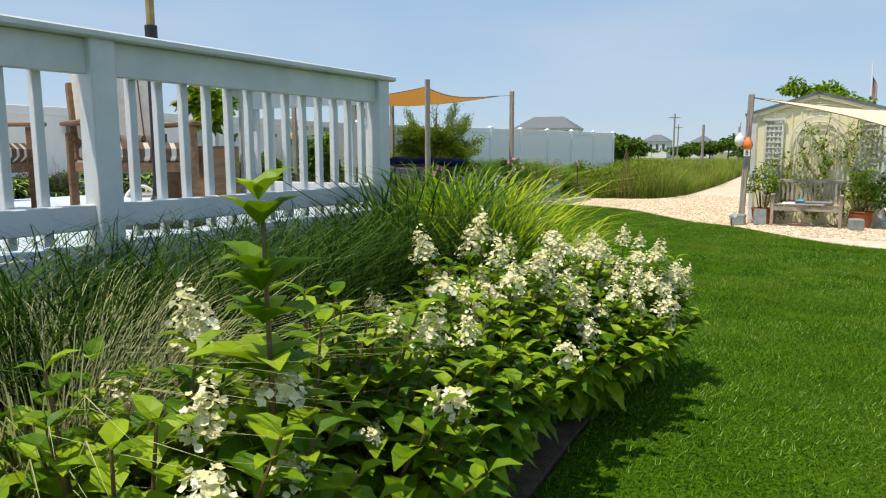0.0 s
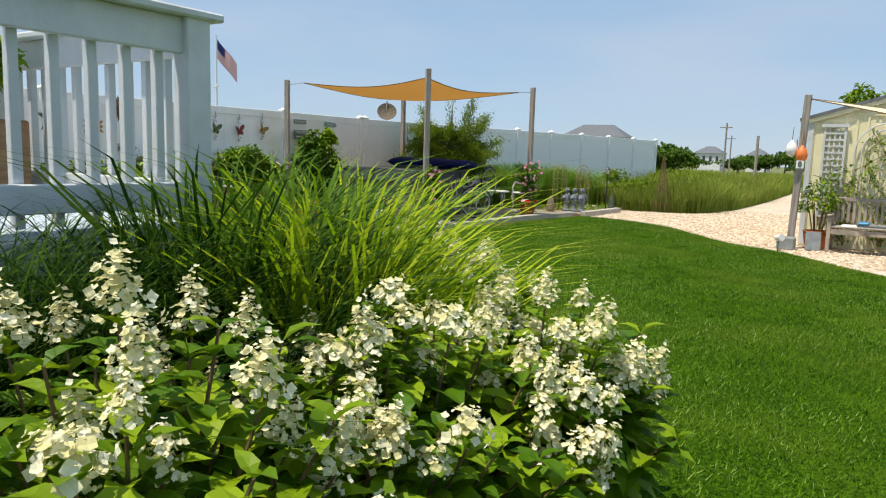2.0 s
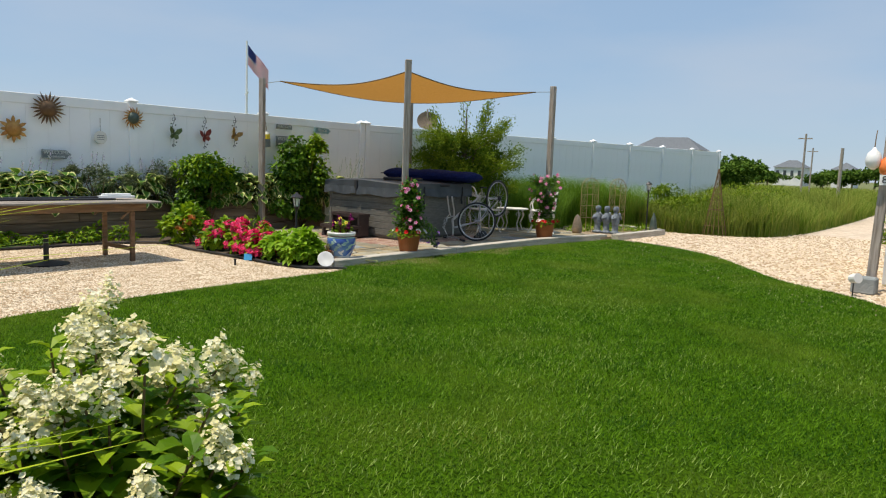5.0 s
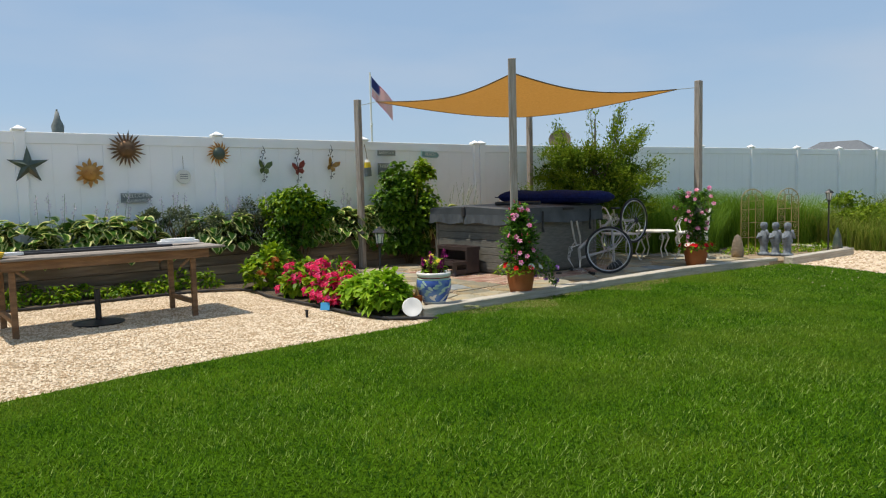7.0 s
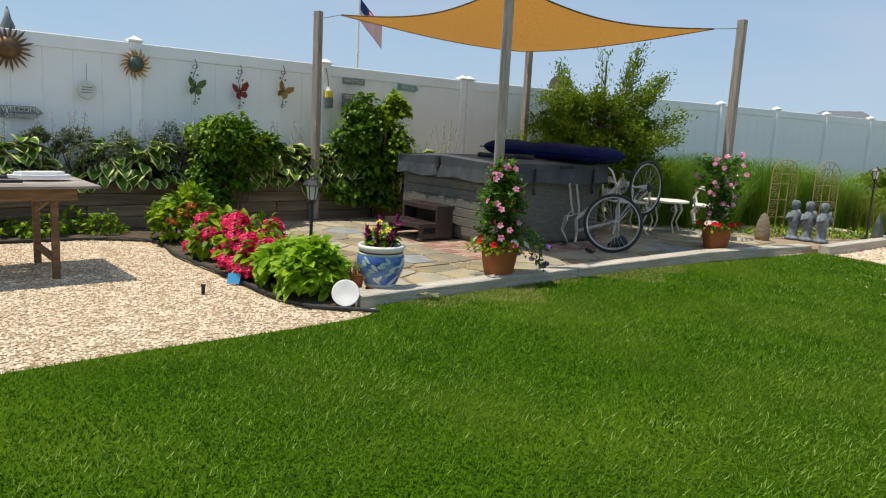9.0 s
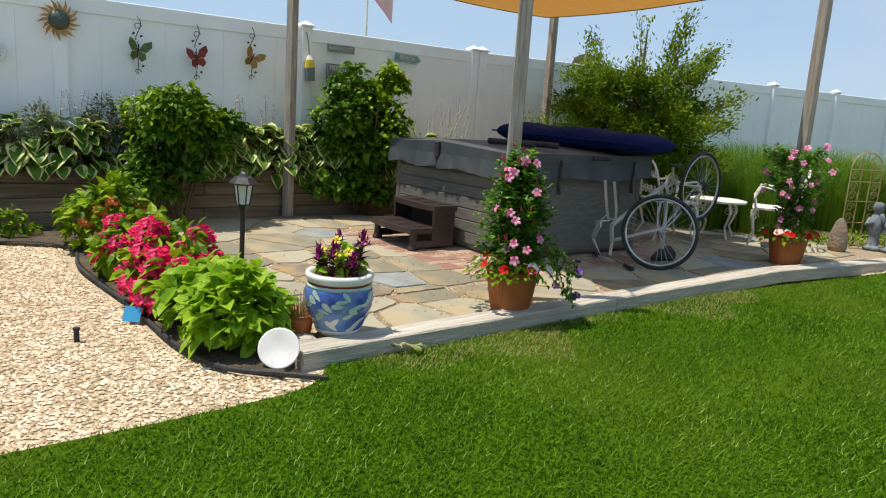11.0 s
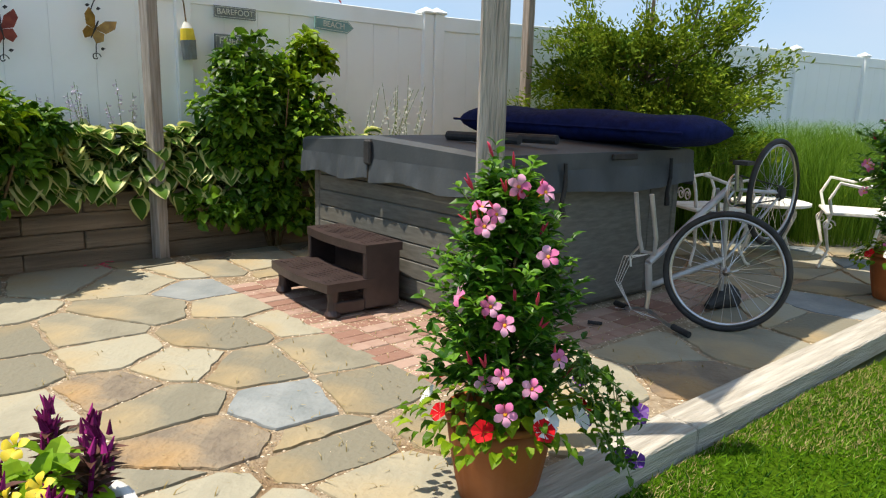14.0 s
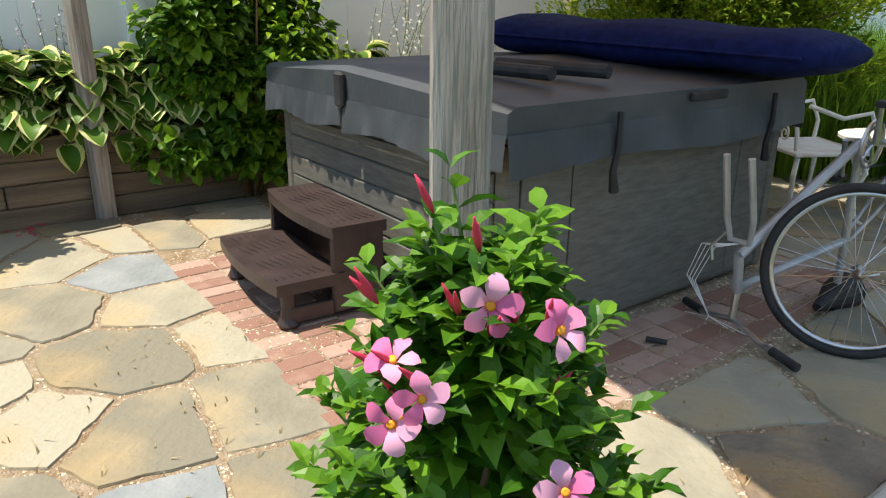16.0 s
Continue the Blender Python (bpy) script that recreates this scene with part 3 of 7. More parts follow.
def flagstone(poly, mtl, dz):
    c = sum(poly, Vector((0, 0))) / len(poly)
    out = []
    for i in range(len(poly)):
        a, b = poly[i], poly[(i + 1) % len(poly)]
        k = max(1, int((b - a).length / 0.055))
        nrm = Vector((b.y - a.y, a.x - b.x)).normalized()
        for j in range(k):
            p = a.lerp(b, j / k)
            if j == 0:
                p = p.lerp(c, random.uniform(0.0, 0.025))
            out.append(p + nrm * random.uniform(-0.010, 0.008))
    bm = bmesh.new()
    top = [bm.verts.new((p.x - c.x, p.y - c.y, dz)) for p in [q.lerp(c, 0.012) for q in out]]
    mid = [bm.verts.new((p.x - c.x, p.y - c.y, dz - 0.007)) for p in out]
    low = [bm.verts.new((p.x - c.x, p.y - c.y, -0.03)) for p in out]
    bm.faces.new(top)
    k = len(out)
    for A, B in ((mid, top), (low, mid)):
        for i in range(k):
            bm.faces.new((A[i], A[(i + 1) % k], B[(i + 1) % k], B[i]))
    return part("flagstone", bm, mtl, patio, m=Matrix.Translation((c.x, c.y, PZ)))


def in_bricks(x, y):
    q = RS.inverted() @ Vector((x, y, PZ))
    return -SPA_L - 0.1 < q.x < 0.5 and -0.66 < q.y < SPA_W + 0.3


random.seed(11)
seeds = []
yy = 9.35
row = 0
while yy < 19.4:
    xx = -11.7 + (0.3 if row % 2 else 0.0)
    while xx < -6.6:
        seeds.append(Vector((xx + random.uniform(-0.22, 0.22), yy + random.uniform(-0.18, 0.18))))
        xx += random.choice((0.40, 0.56, 0.78))
    yy += 0.385
    row += 1
# tan, blue, rust: the heart of each large stone on the open side of the patio
LAID = {"stone": [(-10.75, 10.95), (-11.03, 10.6), (-10.09, 10.81), (-9.9, 11.31), (-9.41, 11.45), (-9.89, 10.46), (-9.42, 10.99), (-9.42, 10.45), (-9.12, 10.66), (-8.88, 10.92),
                  (-8.84, 11.30), (-8.69, 10.45), (-8.0, 10.8), (-8.33, 11.2), (-10.87, 11.5), (-7.83, 12.03), (-7.96, 12.62), (-7.66, 13.09), (-7.54, 11.72), (-10.48, 10.05), (-8.54, 9.85),
                  (-8.0, 10.2), (-7.6, 10.4), (-7.65, 10.8), (-7.9, 11.25), (-9.4, 10.05), (-8.95, 10.0), (-8.1, 9.85), (-7.7, 9.95), (-9.9, 10.1)],
        "stone_blue": [(-10.33, 11.3), (-8.42, 10.83)], "stone_rust": [(-9.0, 10.33), (-8.3, 10.45), (-7.55, 12.40)]}
hearts = [(Vector(q), k) for k, qs in LAID.items() for q in qs]
seeds = [q for q in seeds if not (-11.1 < q.x < -7.4 and 9.6 < q.y < 11.8 and q.x < -7.4) and min((q - h).length for h, _ in hearts) > 0.42] + [h for h, _ in hearts]
LAID_AS = {(round(h.x, 3), round(h.y, 3)): k for h, k in hearts}
flat_pat = [Vector(p) for p in [(-7.4, 9.62), (-7.4, 16.3), (-8.0, 16.9), (-9.0, 17.3), (-11.2, 16.9), (-11.45, 9.62)]][::-1]
for s in seeds:
    poly = list(flat_pat)
    for o in seeds:
        if o is not s and (o - s).length < 1.9:
            poly = clip_poly(poly, (o + s) / 2, (o - s).normalized())
            if len(poly) < 3:
                break
    if len(poly) < 3:
        continue
    XL, XR, YB, YT = -10.38, -8.08, 11.46, 14.13
    left = clip_poly(poly, Vector((XR, 0)), Vector((1, 0)))
    rest = clip_poly(left, Vector((0, YB)), Vector((0, -1))) if len(left) > 2 else []
    pieces = [clip_poly(poly, Vector((XR, 0)), Vector((-1, 0))), clip_poly(left, Vector((0, YB)), Vector((0, 1))) if len(left) > 2 else [],
              clip_poly(rest, Vector((XL, 0)), Vector((1, 0))) if len(rest) > 2 else []]
    if len(rest) > 2:
        mid = clip_poly(rest, Vector((XL, 0)), Vector((-1, 0)))
        pieces.append(clip_poly(mid, Vector((0, YT)), Vector((0, -1))) if len(mid) > 2 else [])
    for poly in pieces:
        if len(poly) < 3:
            continue
        c = sum(poly, Vector((0, 0))) / len(poly)
        area = abs(sum(poly[i].x * poly[(i + 1) % len(poly)].y - poly[(i + 1) % len(poly)].x * poly[i].y for i in range(len(poly)))) / 2
        if area < 0.035:
            continue
        shr = 0.032 / math.sqrt(area)
        poly = [p.lerp(c, shr) for p in poly]
        q = random.random()
        kind = LAID_AS.get((round(s.x, 3), round(s.y, 3)), "stone_blue" if q < 0.10 else "stone_rust" if q < 0.24 else "stone")
        flagstone(poly, M[kind], random.uniform(-0.004, 0.004))
# grit and dry litter lying in the joints
pebbles("joint_grit", flat_pat, -11.4, -7.4, 9.65, 14.6, 30000, 0.003, 0.007, PZ - 0.007, patio)
lx, ly = rng.uniform(-9.6, -7.42, 2600), rng.uniform(9.7, 13.2, 2600)
near = np.exp(-((lx + 7.75) ** 2 / 0.05 + (ly - 10.95) ** 2 / 0.15)) + np.exp(-((lx + 8.0) ** 2 / 0.08 + (ly - 11.5) ** 2 / 0.1)) + 0.12
sel = rng.uniform(0, 1, len(lx)) < near
lx, ly = lx[sel], ly[sel]
tagged(blades("dry_litter", np.stack([lx, ly, np.full(len(lx), PZ - 0.006)], 1), rng.uniform(0.015, 0.05, len(lx)), rng.uniform(0.5, 1.6, len(lx)), 0.006, M["dry"], patio, segs=2), kind="stuff")
first = None
for j in range(-6, 20):
    for i in range(-27, 7):
        lx, ly = i * 0.105 + 0.05, j * 0.21 + (0.105 if i % 2 else 0) * 0 + 0.05
        if -SPA_L + 0.02 < lx < -0.02 and 0.05 < ly < SPA_W - 0.05:
            continue
        if not (-SPA_L + 0.1 < lx < 0.46 and -0.62 < ly < SPA_W + 0.2):
            continue
        p = RS @ Vector((lx, ly, 0))
        if p.x > -7.42 or p.x < -11.4:
            continue
        mm = Matrix.Translation((p.x, p.y, PZ - 0.012 + random.uniform(-0.003, 0.003))) @ Matrix.Rotation(SPA_T + random.uniform(-0.02, 0.02), 4, "Z")
        if first is None:
            first = part("paver", bx((0, 0, -0.012), (0.096, 0.2, 0.04), bevel=0.004), M["brick"], patio, m=mm)
        else:
            again(first, mm, patio)

# dry litter and seedlings in the joints
k = 2600
x, y = rng.uniform(-11.2, -7.45, k), rng.uniform(9.7, 16.5, k)
clump = np.sin(x * 5.1 + y * 2.3) + np.sin(y * 4.7 - x * 1.9)
sel = clump > 0.9
x, y = x[sel], y[sel]
tagged(blades("dry_litter", np.stack([x, y, np.full(len(x), PZ - 0.02)], 1), rng.uniform(0.015, 0.05, len(x)), rng.uniform(0.5, 1.6, len(x)), 0.007, M["dry"], patio, segs=2), kind="stuff")

# timber edging
random.seed(3)


def timber(name, a, b, w, z0, z1, mtl, label):
    a, b = Vector((*a, 0)), Vector((*b, 0))
    d = b - a
    ob = part(name, bx((0, 0, 0), (w, d.length - 0.006, z1 - z0), bevel=0.008), M[mtl],
              m=Matrix.Translation(((a + b) / 2) + Vector((0, 0, (z0 + z1) / 2))) @ Matrix.Rotation(math.atan2(d.y, d.x) - math.pi / 2, 4, "Z"))
    return tagged(ob, label, "timber edging", "patio edging timbers")


EDGE = "bleached grey timber edging the patio"
for a, b in (((-7.29, 9.42), (-7.31, 11.9)), ((-7.31, 11.9), (-7.30, 14.3)), ((-7.30, 14.3), (-7.0, 16.3))):
    timber("edging_timber", a, b, 0.17, -0.03, 0.088, "timber", EDGE)
for a, b in (((-7.39, 9.53), (-9.3, 9.53)), ((-9.3, 9.53), (-11.2, 9.6))):
    timber("edging_timber", a, b, 0.16, -0.03, 0.082, "timber", EDGE)
timber("edging_timber", (-6.78, 16.32), (-6.72, 18.5), 0.15, -0.03, 0.105, "timber", "raised grey timber edging the statue bed")
timber("edging_timber", (-6.8, 18.58), (-8.6, 18.9), 0.15, -0.03, 0.105, "timber", "raised grey timber edging the statue bed")
WX = -11.55
for lvl in range(4):
    y0 = 3.6 + 0.4 * (lvl % 2)
    while y0 < 12.9:
        y1 = min(y0 + 2.3, 13.0)
        if not (lvl == 2 and 10.3 < y0 < 10.4):
            timber("retaining_timber", (WX + random.uniform(-0.012, 0.012), y0), (WX + random.uniform(-0.012, 0.012), y1), 0.14, 0.02 + lvl * 0.135, 0.15 + lvl * 0.135,
                   "timber_d", "weathered brown timber of the raised bed wall")
        y0 = y1
tagged(part("raised_bed_soil", slab([(-11.6, 3.5), (-11.95, 3.5), (-11.95, 13.0), (-11.6, 13.0)][::-1], 0, 0.5), M["soil"]), "dark soil of the raised bed", "flower bed", kind="structure")
tagged(part("low_bed_soil", slab([(-11.5, 3.6), (-11.5, 9.55), (-7.3, 9.44), (-7.17, 9.30), (-7.38, 9.11), (-7.81, 9.02), (-8.6, 9.02), (-9.8, 8.98), (-10.55, 9.05), (-10.95, 8.5), (-11.0, 3.6)], -0.05, 0.02), M["soil"]), "dark soil bed in front of the timber wall", "flower bed", kind="structure")
edge_pts = smooth_line([(-7.03, 9.47, 0.02), (-7.17, 9.28, 0.03), (-7.37, 9.09, 0.03), (-7.81, 9.0, 0.03), (-8.6, 9.0, 0.03), (-9.7, 8.95, 0.03), (-10.5, 9.03, 0.03), (-10.9, 8.5, 0.03), (-10.97, 7.0, 0.03), (-11.0, 4.0, 0.03)])
tagged(part("bed_edging", tb([(x, y, z - 0.012) for x, y, z in edge_pts], 0.014, 6), M["rubber"]), "black plastic edging between bed and gravel", "edging", kind="structure")

# ---- shade sail and posts ----
POSTS = [(-7.70, 11.22, 2.815), (-7.6, 15.1, 2.845), (-11.39, 11.4, 2.76), (-11.2, 15.15, 2.78)]
TURNS = (47, 0, 20, 0)
for (x, y, z), turn in zip(POSTS, TURNS):
    ob = part("shade_post", bx((0, 0, z / 2), (0.092, 0.092, z), bevel=0.006), M["post"], m=pose(x, y, 0, 0, 0, turn))
    tagged(ob, "weathered grey square timber post holding the shade sail", "post", "shade sail posts")
CORN = [Vector(c) for c in ((-7.84, 11.37, 2.68), (-7.85, 14.9, 2.73), (-11.24, 15.05, 2.64), (-11.05, 11.53, 2.70))]
sail = thing("shade_sail", "amber orange fabric shade sail stretched between four posts", "shade sail", Matrix())


def sail_mesh(corn, sag, mtl, parent, n=22, z_mid=-0.22, name="canopy"):
    v = []
    mid = sum(corn, Vector()) / 4
    for i in range(n + 1):
        for j in range(n + 1):
            u, w = i / n, j / n
            p = (corn[0] * (1 - u) + corn[1] * u) * (1 - w) + (corn[3] * (1 - u) + corn[2] * u) * w
            pull = sag * (4 * u * (1 - u) * (2 * w - 1) ** 2 + 4 * w * (1 - w) * (2 * u - 1) ** 2)
            p = p.lerp(mid, pull)
            p.z += z_mid * 16 * u * (1 - u) * w * (1 - w) + z_mid * 0.45 * (4 * u * (1 - u) * (2 * w - 1) ** 4 + 4 * w * (1 - w) * (2 * u - 1) ** 4)
            v.append(p)
    f = [(i * (n + 1) + j, (i + 1) * (n + 1) + j, (i + 1) * (n + 1) + j + 1, i * (n + 1) + j + 1) for i in range(n) for j in range(n)]
    ob = link_mesh(name, [tuple(q) for q in v], np.array(f), mtl, parent, smooth=True)
    edge = [v[i * (n + 1)] for i in range(n + 1)] + [v[n * (n + 1) + j] for j in range(1, n + 1)] + [v[i * (n + 1) + n] for i in range(n - 1, -1, -1)] + [v[j] for j in range(n - 1, 0, -1)]
    part("hem", tb(edge, 0.009, 5, True), M["stem"], parent)
    return ob


sail_mesh(CORN, 0.13, M["sail"], sail)
for c, (x, y, z) in zip(CORN, (POSTS[0], POSTS[1], POSTS[3], POSTS[2])):
    e = Vector((x, y, z - 0.1))
    part("tie_rope", tb([c, c.lerp(e, 0.5), e], 0.006, 5), M["chrome"], sail)

# ---- spa ----
spa = thing("hot_tub", "square grey hot tub with a dark vinyl cover", "hot tub", RS)
L, W, H = SPA_L, SPA_W, SPA_H
part("body", bx((-L / 2, W / 2, 0.41), (L - 0.1, W - 0.1, 0.82), bevel=0.03), M["spa"], spa)
for sx, sy in ((-0.07, 0.07), (-L + 0.07, 0.07), (-0.07, W - 0.07), (-L + 0.07, W - 0.07)):
    part("corner_panel", bx((sx, sy, 0.42), (0.07, 0.07, 0.80), bevel=0.012), M["spa"], spa)
for j in range(7):
    z = 0.06 + j * 0.108
    part("side_plank", bx((-L / 2, 0.044, z + 0.05), (L - 0.22, 0.014, 0.1), bevel=0.004), M["spa"], spa)
for y0, y1 in ((0.11, 0.36), (0.366, 1.44), (1.446, 1.69)):
    part("front_panel", bx((-0.046, (y0 + y1) / 2, 0.42), (0.016, y1 - y0, 0.74), bevel=0.003), M["spa"], spa)
part("rim", bx((-L / 2, W / 2, 0.83), (L - 0.06, W - 0.06, 0.04), bevel=0.015), M["spa"], spa)
XF = -L * 0.57
for x0, x1, z0, z1 in ((-L - 0.02, XF, 0.955, 1.0), (XF, 0.02, 1.0, 0.95)):
    bm = bmesh.new()
    n = 8
    lo, hi = [], []
    for i in range(n + 1):
        u = i / n
        xx = x0 + (x1 - x0) * u
        zz = z0 + (z1 - z0) * u
        hi.append([(xx, -0.02, zz - 0.02), (xx, 0.02, zz), (xx, W - 0.02, zz), (xx, W + 0.02, zz - 0.02)])
        lo.append([(xx, -0.02, 0.85), (xx, W + 0.02, 0.85)])
    H4 = [[bm.verts.new(p) for p in r] for r in hi]
    L2 = [[bm.verts.new(p) for p in r] for r in lo]
    for i in range(n):
        for k in range(3):
            bm.faces.new((H4[i][k], H4[i + 1][k], H4[i + 1][k + 1], H4[i][k + 1]))
        bm.faces.new((L2[i][0], L2[i + 1][0], H4[i + 1][0], H4[i][0]))
        bm.faces.new((L2[i + 1][1], L2[i][1], H4[i][3], H4[i + 1][3]))
        bm.faces.new((L2[i][1], L2[i + 1][1], L2[i + 1][0], L2[i][0]))
    for i in (0, n):
        bm.faces.new((L2[i][0], H4[i][0], H4[i][1], H4[i][2], H4[i][3], L2[i][1]))
    bmesh.ops.recalc_face_normals(bm, faces=bm.faces)
    part("cover_half", bm, M["cover"], spa, "dark grey padded vinyl cover half")


def skirt(p0, p1, outward):
    a, b = Vector(p0), Vector(p1)
    n = 40
    bm = bmesh.new()
    rows = []
    o = Vector(outward)
    for i in range(n + 1):
        u = i / n
        p = a.lerp(b, u)
        wv = 0.012 * math.sin(u * 23) + 0.008 * math.sin(u * 51 + 1)
        drop = 0.135 + 0.015 * math.sin(u * 9 + 2)
        rows.append([bm.verts.new(p + o * 0.004), bm.verts.new(p + o * (0.012 + 0.5 * wv) - Vector((0, 0, drop * 0.5))), bm.verts.new(p + o * (0.014 + abs(wv)) - Vector((0, 0, drop)))])
    for A, B in zip(rows, rows[1:]):
        for k in (0, 1):
            bm.faces.new((A[k], B[k], B[k + 1], A[k + 1]))
    return part("cover_skirt", bm, M["cover"], spa, smooth=True)


for p0, p1, o in (((-L - 0.02, -0.02, 0.86), (XF - 0.01, -0.02, 0.86), (0, -1, 0)), ((XF + 0.01, -0.02, 0.86), (0.02, -0.02, 0.86), (0, -1, 0)),
                  ((0.02, -0.02, 0.86), (0.02, W + 0.02, 0.86), (1, 0, 0)), ((-L - 0.02, W + 0.02, 0.86), (-L - 0.02, -0.02, 0.86), (-1, 0, 0)), ((0.02, W + 0.02, 0.86), (-L - 0.02, W + 0.02, 0.86), (0, 1, 0))):
    skirt(p0, p1, o)
part("fold_strap", bx((XF, -0.035, 0.90), (0.07, 0.03, 0.15), bevel=0.01), M["rubber"], spa, "black webbing fold strap")
for yv in (0.50, 1.52):
    part("hold_down_strap", tb([(0.045, yv, 0.9), (0.05, yv, 0.78), (0.04, yv - 0.01, 0.68), (0.035, yv + 0.01, 0.6)], [0.012, 0.013, 0.014, 0.02], 6), M["rubber"], spa, "black hanging strap")
part("cover_handle", bx((0.03, 1.05, 0.92), (0.02, 0.24, 0.035), bevel=0.006), M["rubber"], spa, "black carry handle")
cush = thing("rolled_cushion", "long folded navy blue cushion lying on the hot tub cover", "cushion", RS)
bm = bmesh.new()
n, k = 30, 14
rings = []
for i in range(n + 1):
    u = i / n
    x = -L + 0.1 + (L + 0.2) * u
    e = min(1.0, min(u, 1 - u) * 9) ** 0.5
    ring = []
    for j in range(k):
        a = 6.28319 * j / k
        cy = 0.30 * math.copysign(abs(math.cos(a)) ** 0.7, math.cos(a)) * (0.75 + 0.25 * e)
        cz = (0.105 + 0.012 * math.sin(u * 14)) * math.copysign(abs(math.sin(a)) ** 0.8, math.sin(a)) * (0.35 + 0.65 * e)
        ring.append(bm.verts.new((x, W - 0.24 + cy, 1.09 + cz - 0.02 * u)))
    rings.append(ring)
for A, B in zip(rings, rings[1:]):
    for j in range(k):
        bm.faces.new((A[j], A[(j + 1) % k], B[(j + 1) % k], B[j]))
bm.faces.new(rings[0][::-1])
bm.faces.new(rings[-1])
part("cushion_pad", bm, M["navy"], cush, smooth=True)
part("piping", tb([(-L + 0.12 + (L + 0.15) * i / 20, W - 0.545, 1.09 - 0.02 * i / 20) for i in range(21)], 0.009, 5), M["navy"], cush)
for i, (x, y, r) in enumerate(((-0.52, 0.40, 0.1), (-0.45, 0.62, -0.05))):
    ob = part("foam_tube", tb([(-0.27, 0, 0), (0.27, 0, 0)], 0.028, 10), M["rubber"], m=RS @ pose(x, y, 1.012, 0, 0, 8 + i * 6))
    tagged(ob, "short black foam tube on the hot tub cover", "foam tube", "foam tubes")

# ---- spa steps ----
st = thing("spa_steps", "dark brown resin two-tread step beside the hot tub", "steps", Matrix.Translation((-9.63, 12.09, PZ)) @ Matrix.Rotation(SPA_T - 0.05, 4, "Z"))


def tread(z, y0, y1):
    bm = bmesh.new()
    n = 16
    pts = []
    for i in range(n + 1):
        u = i / n * 2 - 1
        pts.append((0.37 * u, y0 - 0.035 * (1 - u * u)))
    pts += [(0.37, y1), (-0.37, y1)]
    slab(pts, z - 0.05, z, bm)
    return part("tread", bm, M["step"], st)


tread(0.20, -0.50, -0.2)
tread(0.40, -0.25, 0.0)
for zt, ya, yb in ((0.2, -0.48, -0.26), (0.4, -0.23, -0.02)):
    for k in range(7):
        yy = ya + (yb - ya) * (k + 0.5) / 7
        part("grip_ridge", tb([(-0.31 + 0.62 * i / 16, yy + 0.012 * math.sin(i * 1.1 + k * 0.3), zt + 0.001) for i in range(17)], 0.004, 4), M["step"], st)
for s in (-1, 1):
    part("side_panel", bx((s * 0.345, -0.13, 0.19), (0.035, 0.24, 0.34), bevel=0.008), M["step"], st)
    part("foot", lathe([(0.045, 0), (0.05, 0.012), (0.036, 0.04), (0.03, 0.09), (0.036, 0.15)], 14, c=(s * 0.325, -0.44, 0)), M["step"], st)
    part("side_rail", bx((s * 0.345, -0.35, 0.05), (0.03, 0.2, 0.07), bevel=0.006), M["step"], st)
part("riser", bx((0, -0.06, 0.17), (0.66, 0.02, 0.3)), M["step"], st)

# ---- deck and railing ----
DX, DY, DZ = -2.96, 2.76, 0.98
deck = thing("deck", "raised wooden deck with pale blue painted boards", "deck", kind="structure")
for i in range(24):
    x = DX - 0.09 - 0.142 * i
    part("deck_board", bx((x, DY - 3.0, DZ - 0.015), (0.136, 6.0, 0.03), bevel=0.003), M["deck"], deck)
part("fascia", bx((DX + 0.01, DY - 3.0, DZ - 0.16), (0.03, 6.04, 0.26), bevel=0.004), M["paint"], deck)
part("fascia", bx((DX - 1.75, DY + 0.03, DZ - 0.16), (3.5, 0.03, 0.26), bevel=0.004), M["paint"], deck)
part("skirt_panel", bx((DX - 0.04, DY - 3.0, 0.36), (0.02, 6.0, 0.72)), M["paint"], deck)
part("skirt_panel", bx((DX - 1.75, DY - 0.02, 0.36), (3.4, 0.02, 0.72)), M["paint"], deck)
rail = thing("deck_railing", "white painted wooden deck railing with square balusters", "railing")
CAPZ = 1.885


def rail_run(a, b, posts):
    a, b = Vector((*a, 0)), Vector((*b, 0))
    d = (b - a)
    ln, r = d.length, Matrix.Rotation(math.atan2(d.y, d.x), 4, "Z")
    c = (a + b) / 2
    part("cap", bx(c + Vector((0, 0, CAPZ - 0.018)), (ln + 0.12, 0.15, 0.036), r, 0.008), M["paint"], rail)
    part("top_rail", bx(c + Vector((0, 0, CAPZ - 0.11)), (ln, 0.04, 0.15), r, 0.005), M["paint"], rail)
    part("bottom_rail", bx(c + Vector((0, 0, 1.1)), (ln, 0.04, 0.11), r, 0.005), M["paint"], rail)
    out = r @ Vector((0, -0.026, 0))
    n = int(ln / 0.143)
    first = None
    for i in range(n):
        p = a + d * ((i + 0.6) / n) + out * -1.6
        if any((p - a - d.normalized() * q).length < 0.12 for q in posts):
            continue
        mm = Matrix.Translation(p + Vector((0, 0, 1.39))) @ r
        if first is None:
            first = part("baluster", bx((0, 0, 0), (0.038, 0.038, 0.80), bevel=0.003), M["paint"], rail, m=mm)
        else:
            again(first, mm, rail)
    for q in posts:
        part("post", bx(a + d.normalized() * q + Vector((0, 0, 1.40)), (0.12, 0.105, 0.93), r, 0.006), M["paint"], rail)


rail_run((-2.96, DY - 6.0), (-2.96, DY), (0.05, 1.9, 3.85, 5.94))
rail_run((-4.85, DY - 0.03), (-3.03, DY - 0.03), (0.05,))
